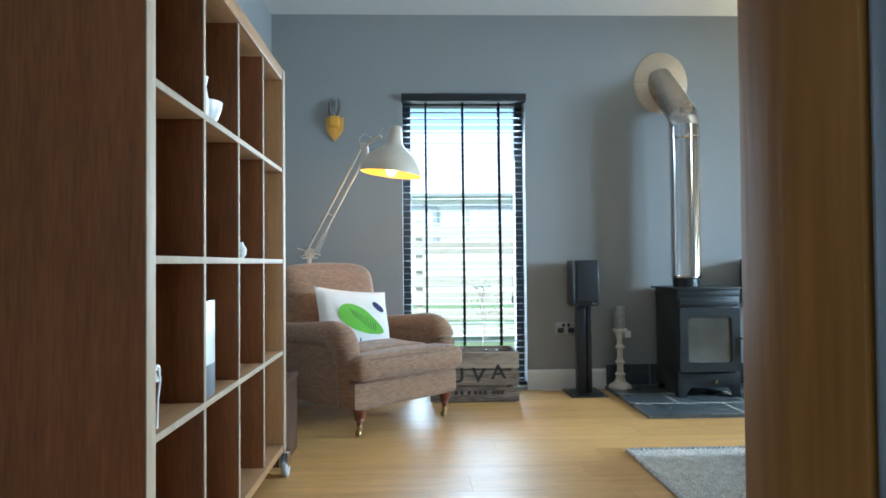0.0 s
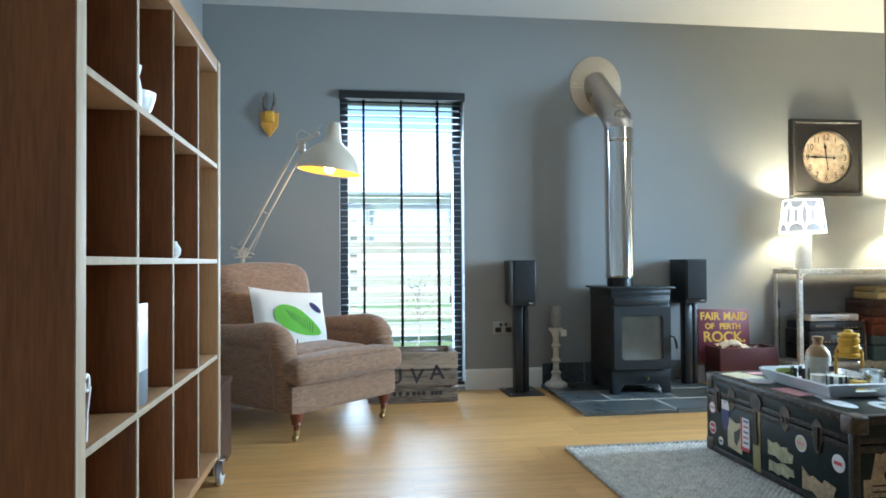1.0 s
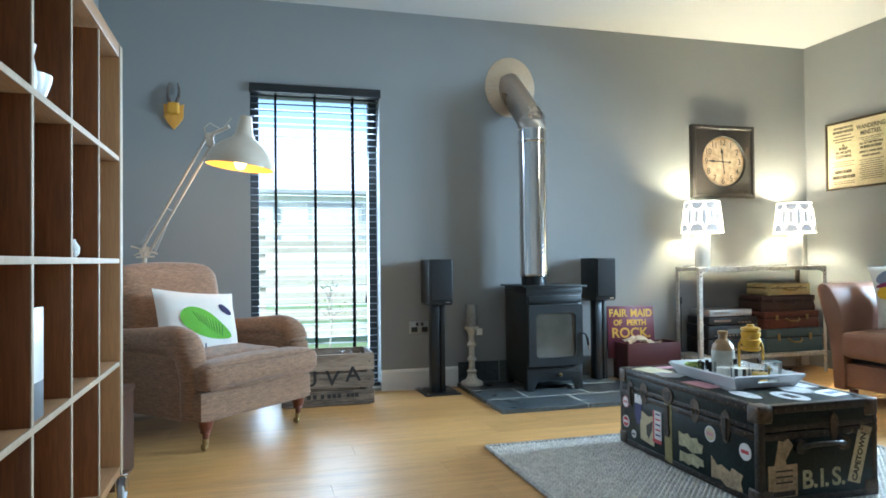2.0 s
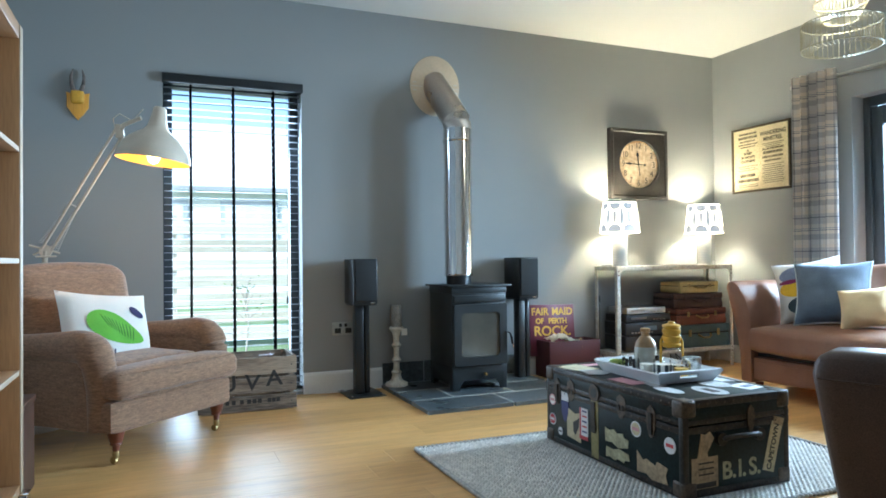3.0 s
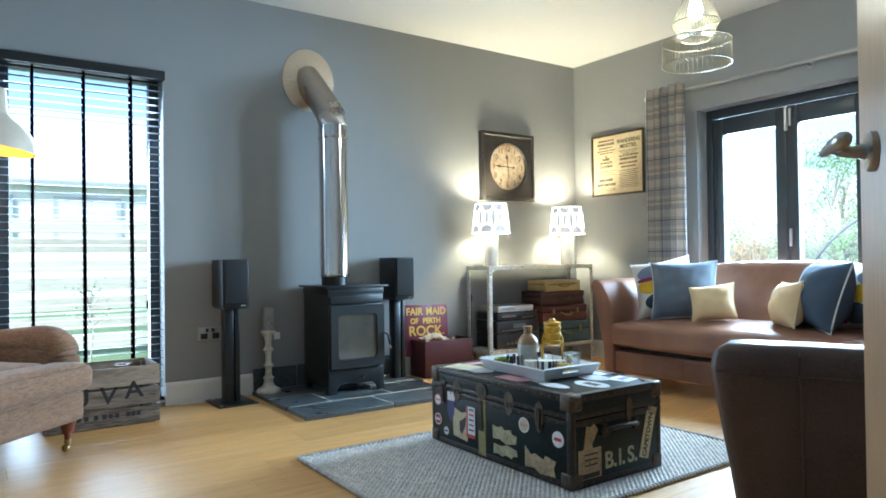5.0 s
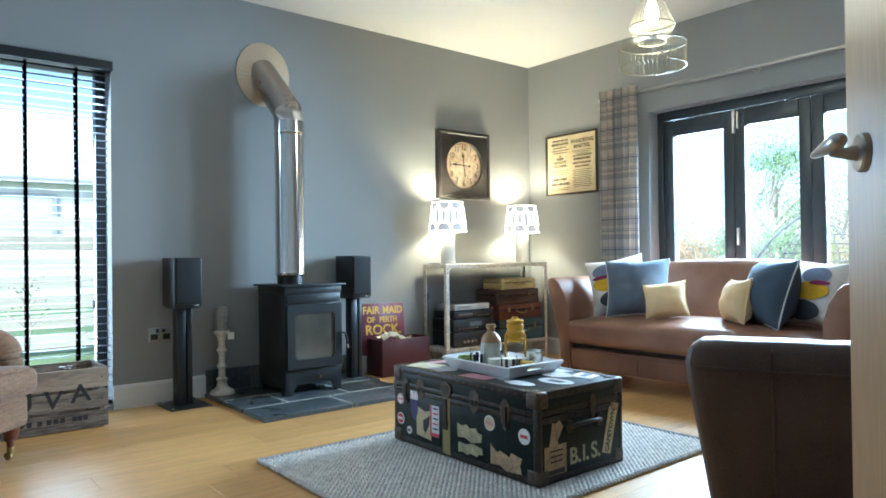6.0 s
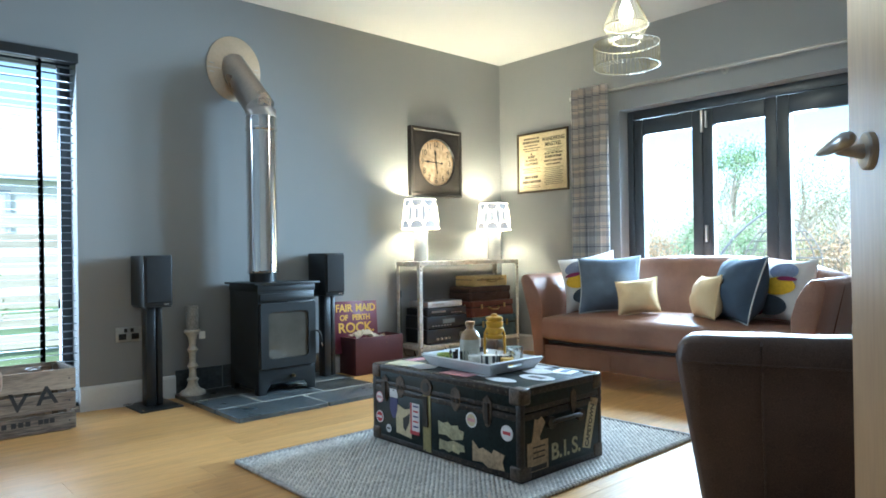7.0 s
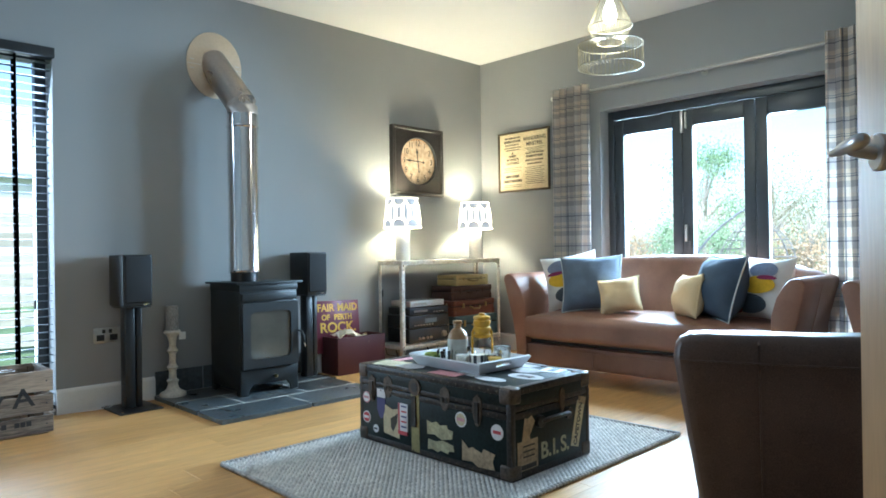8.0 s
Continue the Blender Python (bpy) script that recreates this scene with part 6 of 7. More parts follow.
    plate = [(-0.03, 0.01), (-0.024, 0.035), (0, 0.05), (0.024, 0.035), (0.03, 0.01), (0.026, -0.02), (0.012, -0.045), (0, -0.05), (-0.012, -0.045), (-0.026, -0.02)]
    for u in (0.205, 0.565):
        face("hasp_plate", u, lid + 0.008, 0, 0, M_OLDBRASS, "tarnished brass clasp plate", 0.005, plate)
        for du in (-0.012, 0.012):
            face("hasp_stud", u + du, lid + 0.002, 0, 0, M_TRIM, "", 0.008, oval(0, 0, 0.007, 0.012, 12))
    for u in (0.095, 0.745):
        face("latch_plate", u, lid - 0.012, 0, 0, M_OLDBRASS, "tarnished brass draw latch", 0.006, [(x * 0.85, z * 1.25) for x, z in plate])
        face("latch_lever", u, lid - 0.02, 0.018, 0.08, M_TRIM, "", 0.012)
    face("lock_strap", 0.385, 0.135, 0.05, 0.25, surf("olive_brass_strap", (0.26, 0.22, 0.09), 0.5, 0.3, 0.3, 12, 70, 0.2), "dull olive brass strap", 0.004)
    face("lock_plate", 0.385, lid + 0.03, 0, 0, M_OLDBRASS, "round brass lock", 0.008, oval(0, 0, 0.036, 0.036))
    face("keyhole", 0.385, lid + 0.03, 0, 0, M_BLACK, "", 0.0095, oval(0, 0, 0.02, 0.02))
    face("hasp_tongue", 0.378, 0.185, 0.03, 0.13, M_TRIM, "dark leather hasp", 0.009, [(-0.014, -0.07), (0.014, -0.07), (0.018, -0.05), (0.013, -0.01), (0.013, 0.06), (-0.013, 0.06), (-0.013, -0.01), (-0.018, -0.05)])

    def paper(nm, base, var=0.12):
        return surf(nm, base, 0.8, var=var, scale=18, fine=70, bump=0.1)

    red, cream, white, tan, blue, pink = (paper("red_sticker", (0.45, 0.06, 0.07)), paper("cream_label", (0.5, 0.43, 0.27), 0.25), paper("white_sticker", (0.68, 0.66, 0.66)),
                                          paper("torn_tan_label", (0.33, 0.24, 0.14), 0.5), paper("indigo_sticker", (0.07, 0.07, 0.17)), paper("pink_sticker", (0.5, 0.25, 0.27), 0.25))
    olive = paper("faded_olive_label", (0.36, 0.33, 0.2), 0.5)

    def round_sticker(u, z, r, rim, mid, band):
        o = face("sticker", u, z, 0, 0, rim, "round luggage sticker", 0.0042, oval(0, 0, r, r))
        face("sticker_field", u, z, 0, 0, mid, "", 0.0048, oval(0, 0, r * 0.82, r * 0.82))
        face("sticker_band", u, z, r * 1.3, r * 0.42, band, "", 0.0053)

    round_sticker(0.052, 0.195, 0.026, pink, white, pink)
    round_sticker(0.052, 0.105, 0.027, white, red, white)
    round_sticker(0.118, 0.062, 0.018, white, white, M_BLACK)
    round_sticker(0.655, 0.192, 0.03, white, cream, pink)
    round_sticker(0.845, 0.175, 0.03, white, white, red)
    face("pennant", 0.157, 0.195, 0, 0, white, "white and indigo pennant sticker", 0.0042, [(-0.028, 0.05), (0.028, 0.05), (0.028, 0.012), (-0.028, 0.012)])
    face("pennant", 0.157, 0.175, 0, 0, blue, "white and indigo pennant sticker", 0.0042, [(-0.028, 0.03), (0.028, 0.03), (0.028, -0.02), (0.012, -0.055), (0, -0.062), (-0.012, -0.055), (-0.028, -0.02)])
    face("label", 0.225, 0.105, 0, 0, cream, "torn cream luggage label", 0.0042, [(-0.05, -0.05), (0.055, -0.06), (0.052, 0.07), (0.01, 0.06), (-0.04, 0.075), (-0.052, 0.02)])
    face("label_stain", 0.245, 0.115, 0, 0, M_BLACK, "", 0.0048, [(-0.02, -0.03), (-0.005, -0.045), (0.02, -0.005), (0.028, 0.04), (0.005, 0.025), (-0.022, 0.01)])
    face("label", 0.305, 0.135, 0.062, 0.135, white, "red and white printed label", 0.0052)
    face("label_band", 0.281, 0.135, 0.01, 0.135, red, "", 0.0058)
    face("label_band", 0.305, 0.075, 0.062, 0.016, red, "", 0.006)
    for k in range(5):
        face("print_bar", 0.312, 0.19 - 0.022 * k, 0.034, 0.007, (blue, red)[k % 2], "", 0.0058)
    rag = [(-0.075, -0.025), (-0.03, -0.02), (0.01, -0.035), (0.07, -0.022), (0.075, 0.01), (0.045, 0.015), (0.04, 0.03), (0.0, 0.022), (-0.02, 0.035), (-0.05, 0.025), (-0.078, 0.032)]
    face("label", 0.535, 0.125, 0, 0, olive, "torn faded label", 0.0042, rag)
    face("label", 0.54, 0.062, 0, 0, olive, "torn faded label", 0.0042, [(x * 1.0, -z * 0.75) for x, z in rag][::-1])
    face("label", 0.745, 0.068, 0, 0, tan, "torn tan label", 0.0042, [(-0.085, -0.035), (-0.03, -0.03), (0.0, -0.045), (0.085, -0.04), (0.075, -0.01), (0.088, 0.02), (0.03, 0.03), (0.02, 0.012), (-0.03, 0.026), (-0.05, 0.018), (-0.085, 0.045)])
    # end face
    def end(name, x, z, w, h, mt, label="", dep=0.003, outline=None, lean=0.0):
        pts = outline or [(-w / 2, -h / 2), (w / 2, -h / 2), (w / 2, h / 2), (-w / 2, h / 2)]
        return part(name, prism(pts, dep), mt, t, label, Matrix.Translation((x, 0.0035 - dep, z)) @ pose(0, 0, 0, 0, lean, 0))

    end("label", 0.095, 0.175, 0, 0, tan, "torn tan paper tag", 0.0042, [(-0.035, -0.045), (0.02, -0.05), (0.012, -0.02), (0.045, 0.03), (0.025, 0.055), (0.005, 0.045), (-0.015, 0.05)])
    end("label", 0.095, 0.085, 0.12, 0.11, tan, "faded tan luggage label", 0.0052)
    end("label_band", 0.095, 0.042, 0.1, 0.018, M_TRIM, "", 0.0058)
    for k in range(3):
        end("print_bar", 0.1, 0.12 - 0.02 * k, 0.07, 0.006, M_TRIM, "", 0.0058)
    end("label", 0.425, 0.142, 0.055, 0.185, cream, "cream paper label printed with a place name", 0.0042, None, 16)
    words("lettering", "CAPETOWN", 0.031, M_BLACK, t, Matrix.Translation((0.425, -0.0014, 0.142)) @ pose(0, 0, 0, 0, 16, 0) @ pose(0, 0, 0, 90, 0, 0) @ pose(0, 0, 0, 0, 0, 90), 0.0004, offset=0.001)
    end("label", 0.456, 0.234, 0.05, 0.03, tan, "torn tan paper tag", 0.005, None, 16)
    for k, (ch, x) in enumerate((("B.", 0.21), ("I.", 0.272), ("S.", 0.335))):
        words("lettering", ch, 0.088, olive, t, Matrix.Translation((x, 0.0009, 0.078)) @ ON_FRONT, 0.0006, offset=0.002)
    for x in (0.165, 0.35):
        end("handle_loop", x, 0.2, 0, 0, M_TRIM, "", 0.02, oval(0, 0, 0.024, 0.024, 16))
    part("handle", tube([(0.168, -0.014, 0.2), (0.195, -0.03, 0.209), (0.257, -0.036, 0.212), (0.32, -0.03, 0.209), (0.347, -0.014, 0.2)], 0.009, 10), M_TRIM, t, "black leather carrying handle")
    end("latch_plate", 0.315, lid + 0.005, 0, 0, M_OLDBRASS, "tarnished brass clasp", 0.008, [(x * 0.6, z) for x, z in plate])
    # stickers on the lid
    def top(name, x, y, mt, label, outline, dep=0.0012, rz=0):
        bm = prism(outline, dep)
        xf(bm, pose(0, 0, 0, 90, 0, 0))
        return part(name, bm, mt, t, label, Matrix.Translation((x, y, TH + dep)) @ pose(0, 0, 0, 0, 0, rz))

    faded = paper("faded_grey_sticker", (0.45, 0.44, 0.44), 0.3)
    rect = lambda a, b: [(-a / 2, -b / 2), (a / 2, -b / 2), (a / 2, b / 2), (-a / 2, b / 2)]
    top("lid_label", 0.1, 0.80, cream, "cream paper label", rect(0.12, 0.16), rz=8)
    top("lid_label", 0.24, 0.84, pink, "faded pink label", rect(0.16, 0.06), rz=-6)
    top("lid_label", 0.085, 0.42, pink, "faded pink label", rect(0.08, 0.16), rz=3)
    top("lid_label", 0.15, 0.34, faded, "white luggage label", rect(0.07, 0.12), rz=-15)
    top("lid_label", 0.11, 0.2, faded, "oval white sticker", oval(0, 0, 0.035, 0.08))
    top("lid_label", 0.245, 0.125, faded, "oval white sticker", oval(0, 0, 0.05, 0.085))
    top("lid_mark", 0.245, 0.125, M_TRIM, "", rect(0.03, 0.07), 0.0018)
    top("lid_label", 0.36, 0.22, faded, "white round sticker", oval(0, 0, 0.055, 0.075))
    top("lid_label", 0.44, 0.13, white, "white paper label with a dark mark", rect(0.12, 0.1), rz=12)
    top("lid_mark", 0.44, 0.13, M_LAV, "", rect(0.06, 0.03), 0.0018, 12)
    top("lid_label", 0.36, 0.72, tan, "worn tan paper patch", [(-0.08, -0.06), (0.06, -0.07), (0.09, 0.01), (0.05, 0.07), (-0.03, 0.055), (-0.09, 0.02)])
    top("lid_label", 0.1, 0.66, faded, "torn pale paper patch", [(-0.05, -0.07), (0.04, -0.06), (0.06, 0.03), (0.01, 0.07), (-0.055, 0.05)], 0.0016, -8)
    top("lid_label", 0.47, 0.3, faded, "white luggage label", rect(0.1, 0.14), rz=-5)


trunk()


# ---- tray and what stands on it ----
TOPZ = TZ + TH + 0.0025
SHIFT = Vector((-0.038, -0.045, 0))
TRAY = pose(1.917, 2.53, TOPZ, 0, 0, -2)


def tray():
    t = thing("serving_tray", TRAY, "pale grey wooden serving tray with flared sides on the trunk", "tray")
    m = surf("pale_grey_paint", (0.62, 0.62, 0.63), 0.45, var=0.05, scale=8, fine=80, bump=0.05)
    a, b, h, f = 0.125, 0.195, 0.05, 0.032
    part("base", box(-a, a, -b, b, 0, 0.008, 0.002), m, t)
    def wall(pts, n):
        bm = bmesh.new()
        lo = [bm.verts.new(p) for p in pts]
        bm.faces.new(lo)
        bmesh.ops.recalc_face_normals(bm, faces=bm.faces)
        bmesh.ops.solidify(bm, geom=bm.faces[:], thickness=0.008)
        bmesh.ops.recalc_face_normals(bm, faces=bm.faces)
        return part(n, bm, m, t)
    wall([(-a, -b, 0.001), (-a, b, 0.001), (-a - f, b + f, h), (-a - f, -b - f, h)], "side")
    wall([(a, -b, 0.001), (a, b, 0.001), (a + f, b + f, h), (a + f, -b - f, h)], "side")
    for s in (-1, 1):
        # end wall with a slot for the hand
        def P(x, v):
            return (x * (1 + f / a * v), s * (b + f * v), 0.001 + (h - 0.001) * v)
        bm = bmesh.new()
        o = [(-a, 0), (a, 0), (a, 1), (-a, 1)]
        i = [(-0.04, 0.42), (0.04, 0.42), (0.04, 0.72), (-0.04, 0.72)]
        ov = [bm.verts.new(P(*q)) for q in o]
        iv = [bm.verts.new(P(*q)) for q in i]
        for k in range(4):
            bm.faces.new((ov[k], ov[(k + 1) % 4], iv[(k + 1) % 4], iv[k]))
        bmesh.ops.recalc_face_normals(bm, faces=bm.faces)
        bmesh.ops.solidify(bm, geom=bm.faces[:], thickness=0.008)
        bmesh.ops.recalc_face_normals(bm, faces=bm.faces)
        part("end_wall", bm, m, t)


tray()
Z1 = TOPZ + 0.0085
b = thing("stoneware_bottle", pose(1.934, 2.615, Z1) @ Matrix.Scale(1.14, 4), "stoneware bottle with a tan shoulder and grey body", "bottle")
part("body", lathe([(0.038, 0), (0.042, 0.004), (0.042, 0.085), (0.041, 0.092)], 32), surf("grey_stoneware", (0.42, 0.4, 0.34), 0.35, var=0.12, scale=9), b)
part("shoulder", lathe([(0.041, 0.092), (0.038, 0.108), (0.026, 0.125), (0.016, 0.133), (0.015, 0.148), (0.019, 0.15), (0.019, 0.162), (0.013, 0.164)], 32), surf("tan_salt_glaze", (0.3, 0.18, 0.08), 0.3, var=0.2, scale=9), b, "tan glazed shoulder")
part("stamp", box(0.014, 0.03, -0.0425, -0.036, 0.04, 0.06), M_TRIM, b)

l = thing("paraffin_lantern", pose(2.007, 2.53, Z1) @ Matrix.Scale(1.1, 4), "small mustard yellow storm lantern with a glass chimney", "lantern")
M_MUSTARD = surf("mustard_enamel", (0.55, 0.3, 0.015), 0.4, var=0.12, scale=9)
part("tank", lathe([(0.036, 0), (0.038, 0.006), (0.036, 0.02), (0.02, 0.028)], 28), M_MUSTARD, l)
part("chimney", lathe([(0.022, 0.028), (0.038, 0.05), (0.041, 0.065), (0.034, 0.09), (0.024, 0.105)], 28, False), M_CLEAR, l, "clear glass chimney")
part("hood", lathe([(0.032, 0.098), (0.037, 0.104), (0.037, 0.112), (0.03, 0.116), (0.036, 0.132), (0.036, 0.14), (0.03, 0.144), (0.036, 0.16), (0.036, 0.168), (0.03, 0.172), (0.036, 0.178), (0.035, 0.186), (0.014, 0.192), (0.012, 0.2)], 28), M_MUSTARD, l)
for s in (-1, 1):
    part("side_tube", tube([(s * 0.036 * 0.78, -s * 0.036 * 0.6, 0.015), (s * 0.043 * 0.78, -s * 0.043 * 0.6, 0.04), (s * 0.041 * 0.78, -s * 0.041 * 0.6, 0.12), (s * 0.026 * 0.78, -s * 0.026 * 0.6, 0.15)], 0.0055, 8), M_MUSTARD, l)


def tumbler(x, y, r, h, label, wax=None, band=None, glassm=None, cat="glass"):
    r, h = r * 1.08, h * 1.1
    t = thing("tumbler", pose(x + SHIFT.x, y + SHIFT.y, Z1), label, cat, "glasses on the tray")
    part("glass", lathe([(r * 0.88, 0), (r * 0.9, 0.003), (r, h), (r - 0.002, h), (r * 0.86, 0.006), (0.002, 0.006)], 26, False), glassm or M_CLEAR, t)
    if wax:
        part("wax", lathe([(r * 0.84, 0.007), (r * 0.93, h * 0.72), (0.004, h * 0.72)], 22), wax, t, "candle wax filling")
    if band:
        n = 7
        for k in range(n):
            a = 2 * math.pi * k / n
            part("print", xf(box(-r * 0.2, r * 0.2, -0.0006, 0.0006, h * 0.2, h * 0.72), Matrix.Translation(((r * 0.975) * math.cos(a), (r * 0.975) * math.sin(a), 0)) @ pose(0, 0, 0, 0, 0, 90 + math.degrees(a))), band, t, "dark printed pattern")


M_WAXW = surf("white_wax", (0.7, 0.66, 0.56), 0.5, var=0.04)
M_WAXY = surf("yellow_wax", (0.62, 0.4, 0.05), 0.5, var=0.06)
M_MERC = surf("mercury_glass", (0.55, 0.55, 0.53), 0.2, 0.85, 0.3, 30, 90, 0.15)
tumbler(1.893, 2.665, 0.033, 0.075, "clear tumbler printed with a dark pattern", None, M_TRIM)
tumbler(1.893, 2.555, 0.029, 0.06, "glass with white candle wax", M_WAXW, None, None, "candle")
tumbler(1.925, 2.495, 0.033, 0.066, "candle glass with bold black printing", M_WAXW, M_BLACK, None, "candle")
tumbler(1.99, 2.475, 0.03, 0.06, "glass with white candle wax and dark print", M_WAXW, M_TRIM, None, "candle")
tumbler(1.962, 2.425, 0.029, 0.055, "glass with yellow candle wax", M_WAXY, None, None, "candle")
tumbler(2.045, 2.455, 0.036, 0.072, "silvered mercury glass tumbler", None, None, M_MERC)
g = thing("green_bowl", pose(1.824, 2.67, Z1), "small green bowl with a dark zigzag pattern", "bowl")
part("bowl", lathe([(0.02, 0), (0.03, 0.006), (0.036, 0.045), (0.034, 0.045), (0.027, 0.01), (0.002, 0.008)], 24, False), surf("green_glaze", (0.35, 0.42, 0.1), 0.3), g)
for k in range(14):
    a = 2 * math.pi * k / 14
    part("zigzag", xf(box(-0.0025, 0.0025, -0.0007, 0.0007, -0.012, 0.012), Matrix.Translation((0.0345 * math.cos(a), 0.0345 * math.sin(a), 0.026)) @ pose(0, 0, 0, 0, 0, 90 + math.degrees(a)) @ pose(0, 0, 0, 0, 35 if k % 2 else -35)), M_DKGREEN, g)

# ---- on the bookcase ----
w = thing("china_bowl", on_shelf(1, 3, 0.075, 0.2), "small white china bowl on a shelf", "bowl")
part("bowl", lathe([(0.022, 0), (0.03, 0.004), (0.05, 0.03), (0.06, 0.06), (0.062, 0.076), (0.058, 0.076), (0.045, 0.03), (0.003, 0.01)], 30, False), M_WHITE, w)
w = thing("china_jug", on_shelf(1, 3, 0.036, 0.06), "slender white china jug on a shelf", "jug")
part("body", lathe([(0.02, 0), (0.026, 0.015), (0.027, 0.05), (0.02, 0.085), (0.026, 0.112), (0.023, 0.112), (0.016, 0.085), (0.022, 0.05), (0.004, 0.01)], 28, False), M_WHITE, w)
w = thing("small_pot", on_shelf(2, 2, 0.026, 0.1), "tiny white speckled pot on a shelf", "pot")
part("body", lathe([(0.012, 0), (0.022, 0.012), (0.023, 0.03), (0.014, 0.044), (0.012, 0.052), (0.009, 0.05)], 20), surf("speckled_white_glaze", (0.6, 0.58, 0.54), 0.4, var=0.4, scale=60, fine=160), w)
w = thing("picture_card", on_shelf(1, 1, 0.012, 0.02), "white and grey card standing on a shelf", "card")
part("sheet", box(-0.012, 0.0, 0.0, 0.105, 0.085, 0.255, 0.001), M_WHITE, w)
part("lower_band", box(-0.012, 0.0, 0.0, 0.105, 0.0, 0.0845, 0.001), surf("grey_card", (0.1, 0.11, 0.12), 0.6), w, "dark grey lower band")
w = thing("wire_figure", on_shelf(0, 1, 0.02, 0.066), "small pale ring ornament on a shelf", "ornament")
part("stand", tube([(0, 0, 0), (0.0, 0.004, 0.06), (0.004, 0.008, 0.11)], 0.003, 8), M_WHITE, w)
part("ring", tube([(0.0, 0.012 * math.cos(0.5 * k), 0.118 + 0.016 * math.sin(0.5 * k)) for k in range(14)], 0.004, 8), M_WHITE, w)

# ---- old chest behind the bookcase ----
w = thing("wooden_chest", pose(-0.685, 2.93, 0, 0, 0, 0), "dark brown old wooden chest beside the armchair", "chest")
part("body", box(-0.2, 0.16, 0, 0.32, 0, 0.33, 0.006), wood("dark_chest_wood", (0.1, 0.045, 0.025), (0.05, 0.022, 0.014), 0.5, "Z", 1.3, 0.1), w)
part("lid", box(-0.205, 0.165, -0.005, 0.325, 0.333, 0.36, 0.006), wood("dark_chest_lid", (0.1, 0.045, 0.025), (0.05, 0.022, 0.014), 0.5, "X", 1.3, 0.1), w)

# ---- scraps by the stove ----
w = thing("firelighter_paper", pose(1.97, 4.25, 0.0235), "scrap of white paper lying under the stove", "paper")
part("sheet", slab(lambda u, v: (0.1 * (u - 0.5), 0.07 * (v - 0.5), 0.008 + 0.012 * noise.noise(Vector((u * 3, v * 3, 7)))), 6, 5, 0.0015), M_WHITE, w, flat=True)

# ---- garden ----
M_GRASS = surf("lawn", (0.08, 0.13, 0.05), 0.95, var=0.3, scale=1.5, fine=40, bump=0.6, tint=(0.13, 0.19, 0.08))
structure("ground", box(-90, 90, -60, 90, -0.4, -0.12), M_GRASS)
structure("patio_paving", box(WALL_E + 0.31, WALL_E + 2.6, 0.0, 4.5, -0.119, -0.06), surf("pale_paving", (0.4, 0.38, 0.35), 0.8, bump=0.3))
M_FENCE = wood("pale_fence_board", (0.48, 0.45, 0.37), (0.38, 0.35, 0.28), 0.8, "X", 1.0, 0.4, 0.3)


def fence(label, m, length, h0, pitch, bh, top):
    f = thing("garden_fence", m, label, "fence")
    z = h0
    while z + bh <= top:
        part("board", box(0, length, -0.012, 0.012, z, z + bh, 0.003, 1), M_FENCE, f)
        z += pitch
    for i in range(int(length / 1.83) + 1):
        part("post", box(i * 1.83 - 0.045, i * 1.83 + 0.045, 0.013, 0.1, -0.13, top + 0.04, 0.004, 1), M_FENCE, f)


fence("pale timber fence of horizontal boards", pose(-3.6, 8.4, 0), 9.2, -0.05, 0.205, 0.145, 1.36)
fence("low timber fence of horizontal boards", pose(13.0, -9.0, 0, 0, 0, 90), 24.0, -0.05, 0.16, 0.12, 0.78)


def bungalow(m):
    h = thing("bungalow", m, "pale rendered bungalow with a grey slate roof", "house")
    part("wall", box(0, 14, 0, 7, -0.2, 2.55), surf("pale_render", (0.74, 0.72, 0.69), 0.9, bump=0.2), h)
    roof = prism([(-0.14, 2.5), (-0.14, 2.62), (3.5, 4.7), (7.14, 2.62), (7.14, 2.5)], 14.8)
    xf(roof, Matrix(((0, 1, 0, -0.4), (1, 0, 0, 0), (0, 0, 1, 0), (0, 0, 0, 1))))
    bmesh.ops.recalc_face_normals(roof, faces=roof.faces)
    part("roof", roof, surf("grey_roof_slate", (0.5, 0.52, 0.55), 0.7, var=0.15, scale=3, fine=20, bump=0.4), h)
    part("gutter", box(-0.4, 14.4, -0.24, -0.14, 2.47, 2.56), surf("grey_gutter", (0.3, 0.31, 0.32), 0.5), h)
    for x in (1.0, 3.0, 5.2, 7.2, 9.6, 11.6):
        wd = part("window", box(x, x + 1.3, -0.05, 0.02, 1.15, 2.25), surf("grey_window_frame", (0.34, 0.35, 0.37), 0.5), h, "grey framed window")
        part("pane", box(x + 0.1, x + 1.2, -0.055, -0.05, 1.25, 2.15), surf("far_glass", (0.55, 0.6, 0.63), 0.15), wd)


bungalow(pose(-6.0, 16.5, 0))


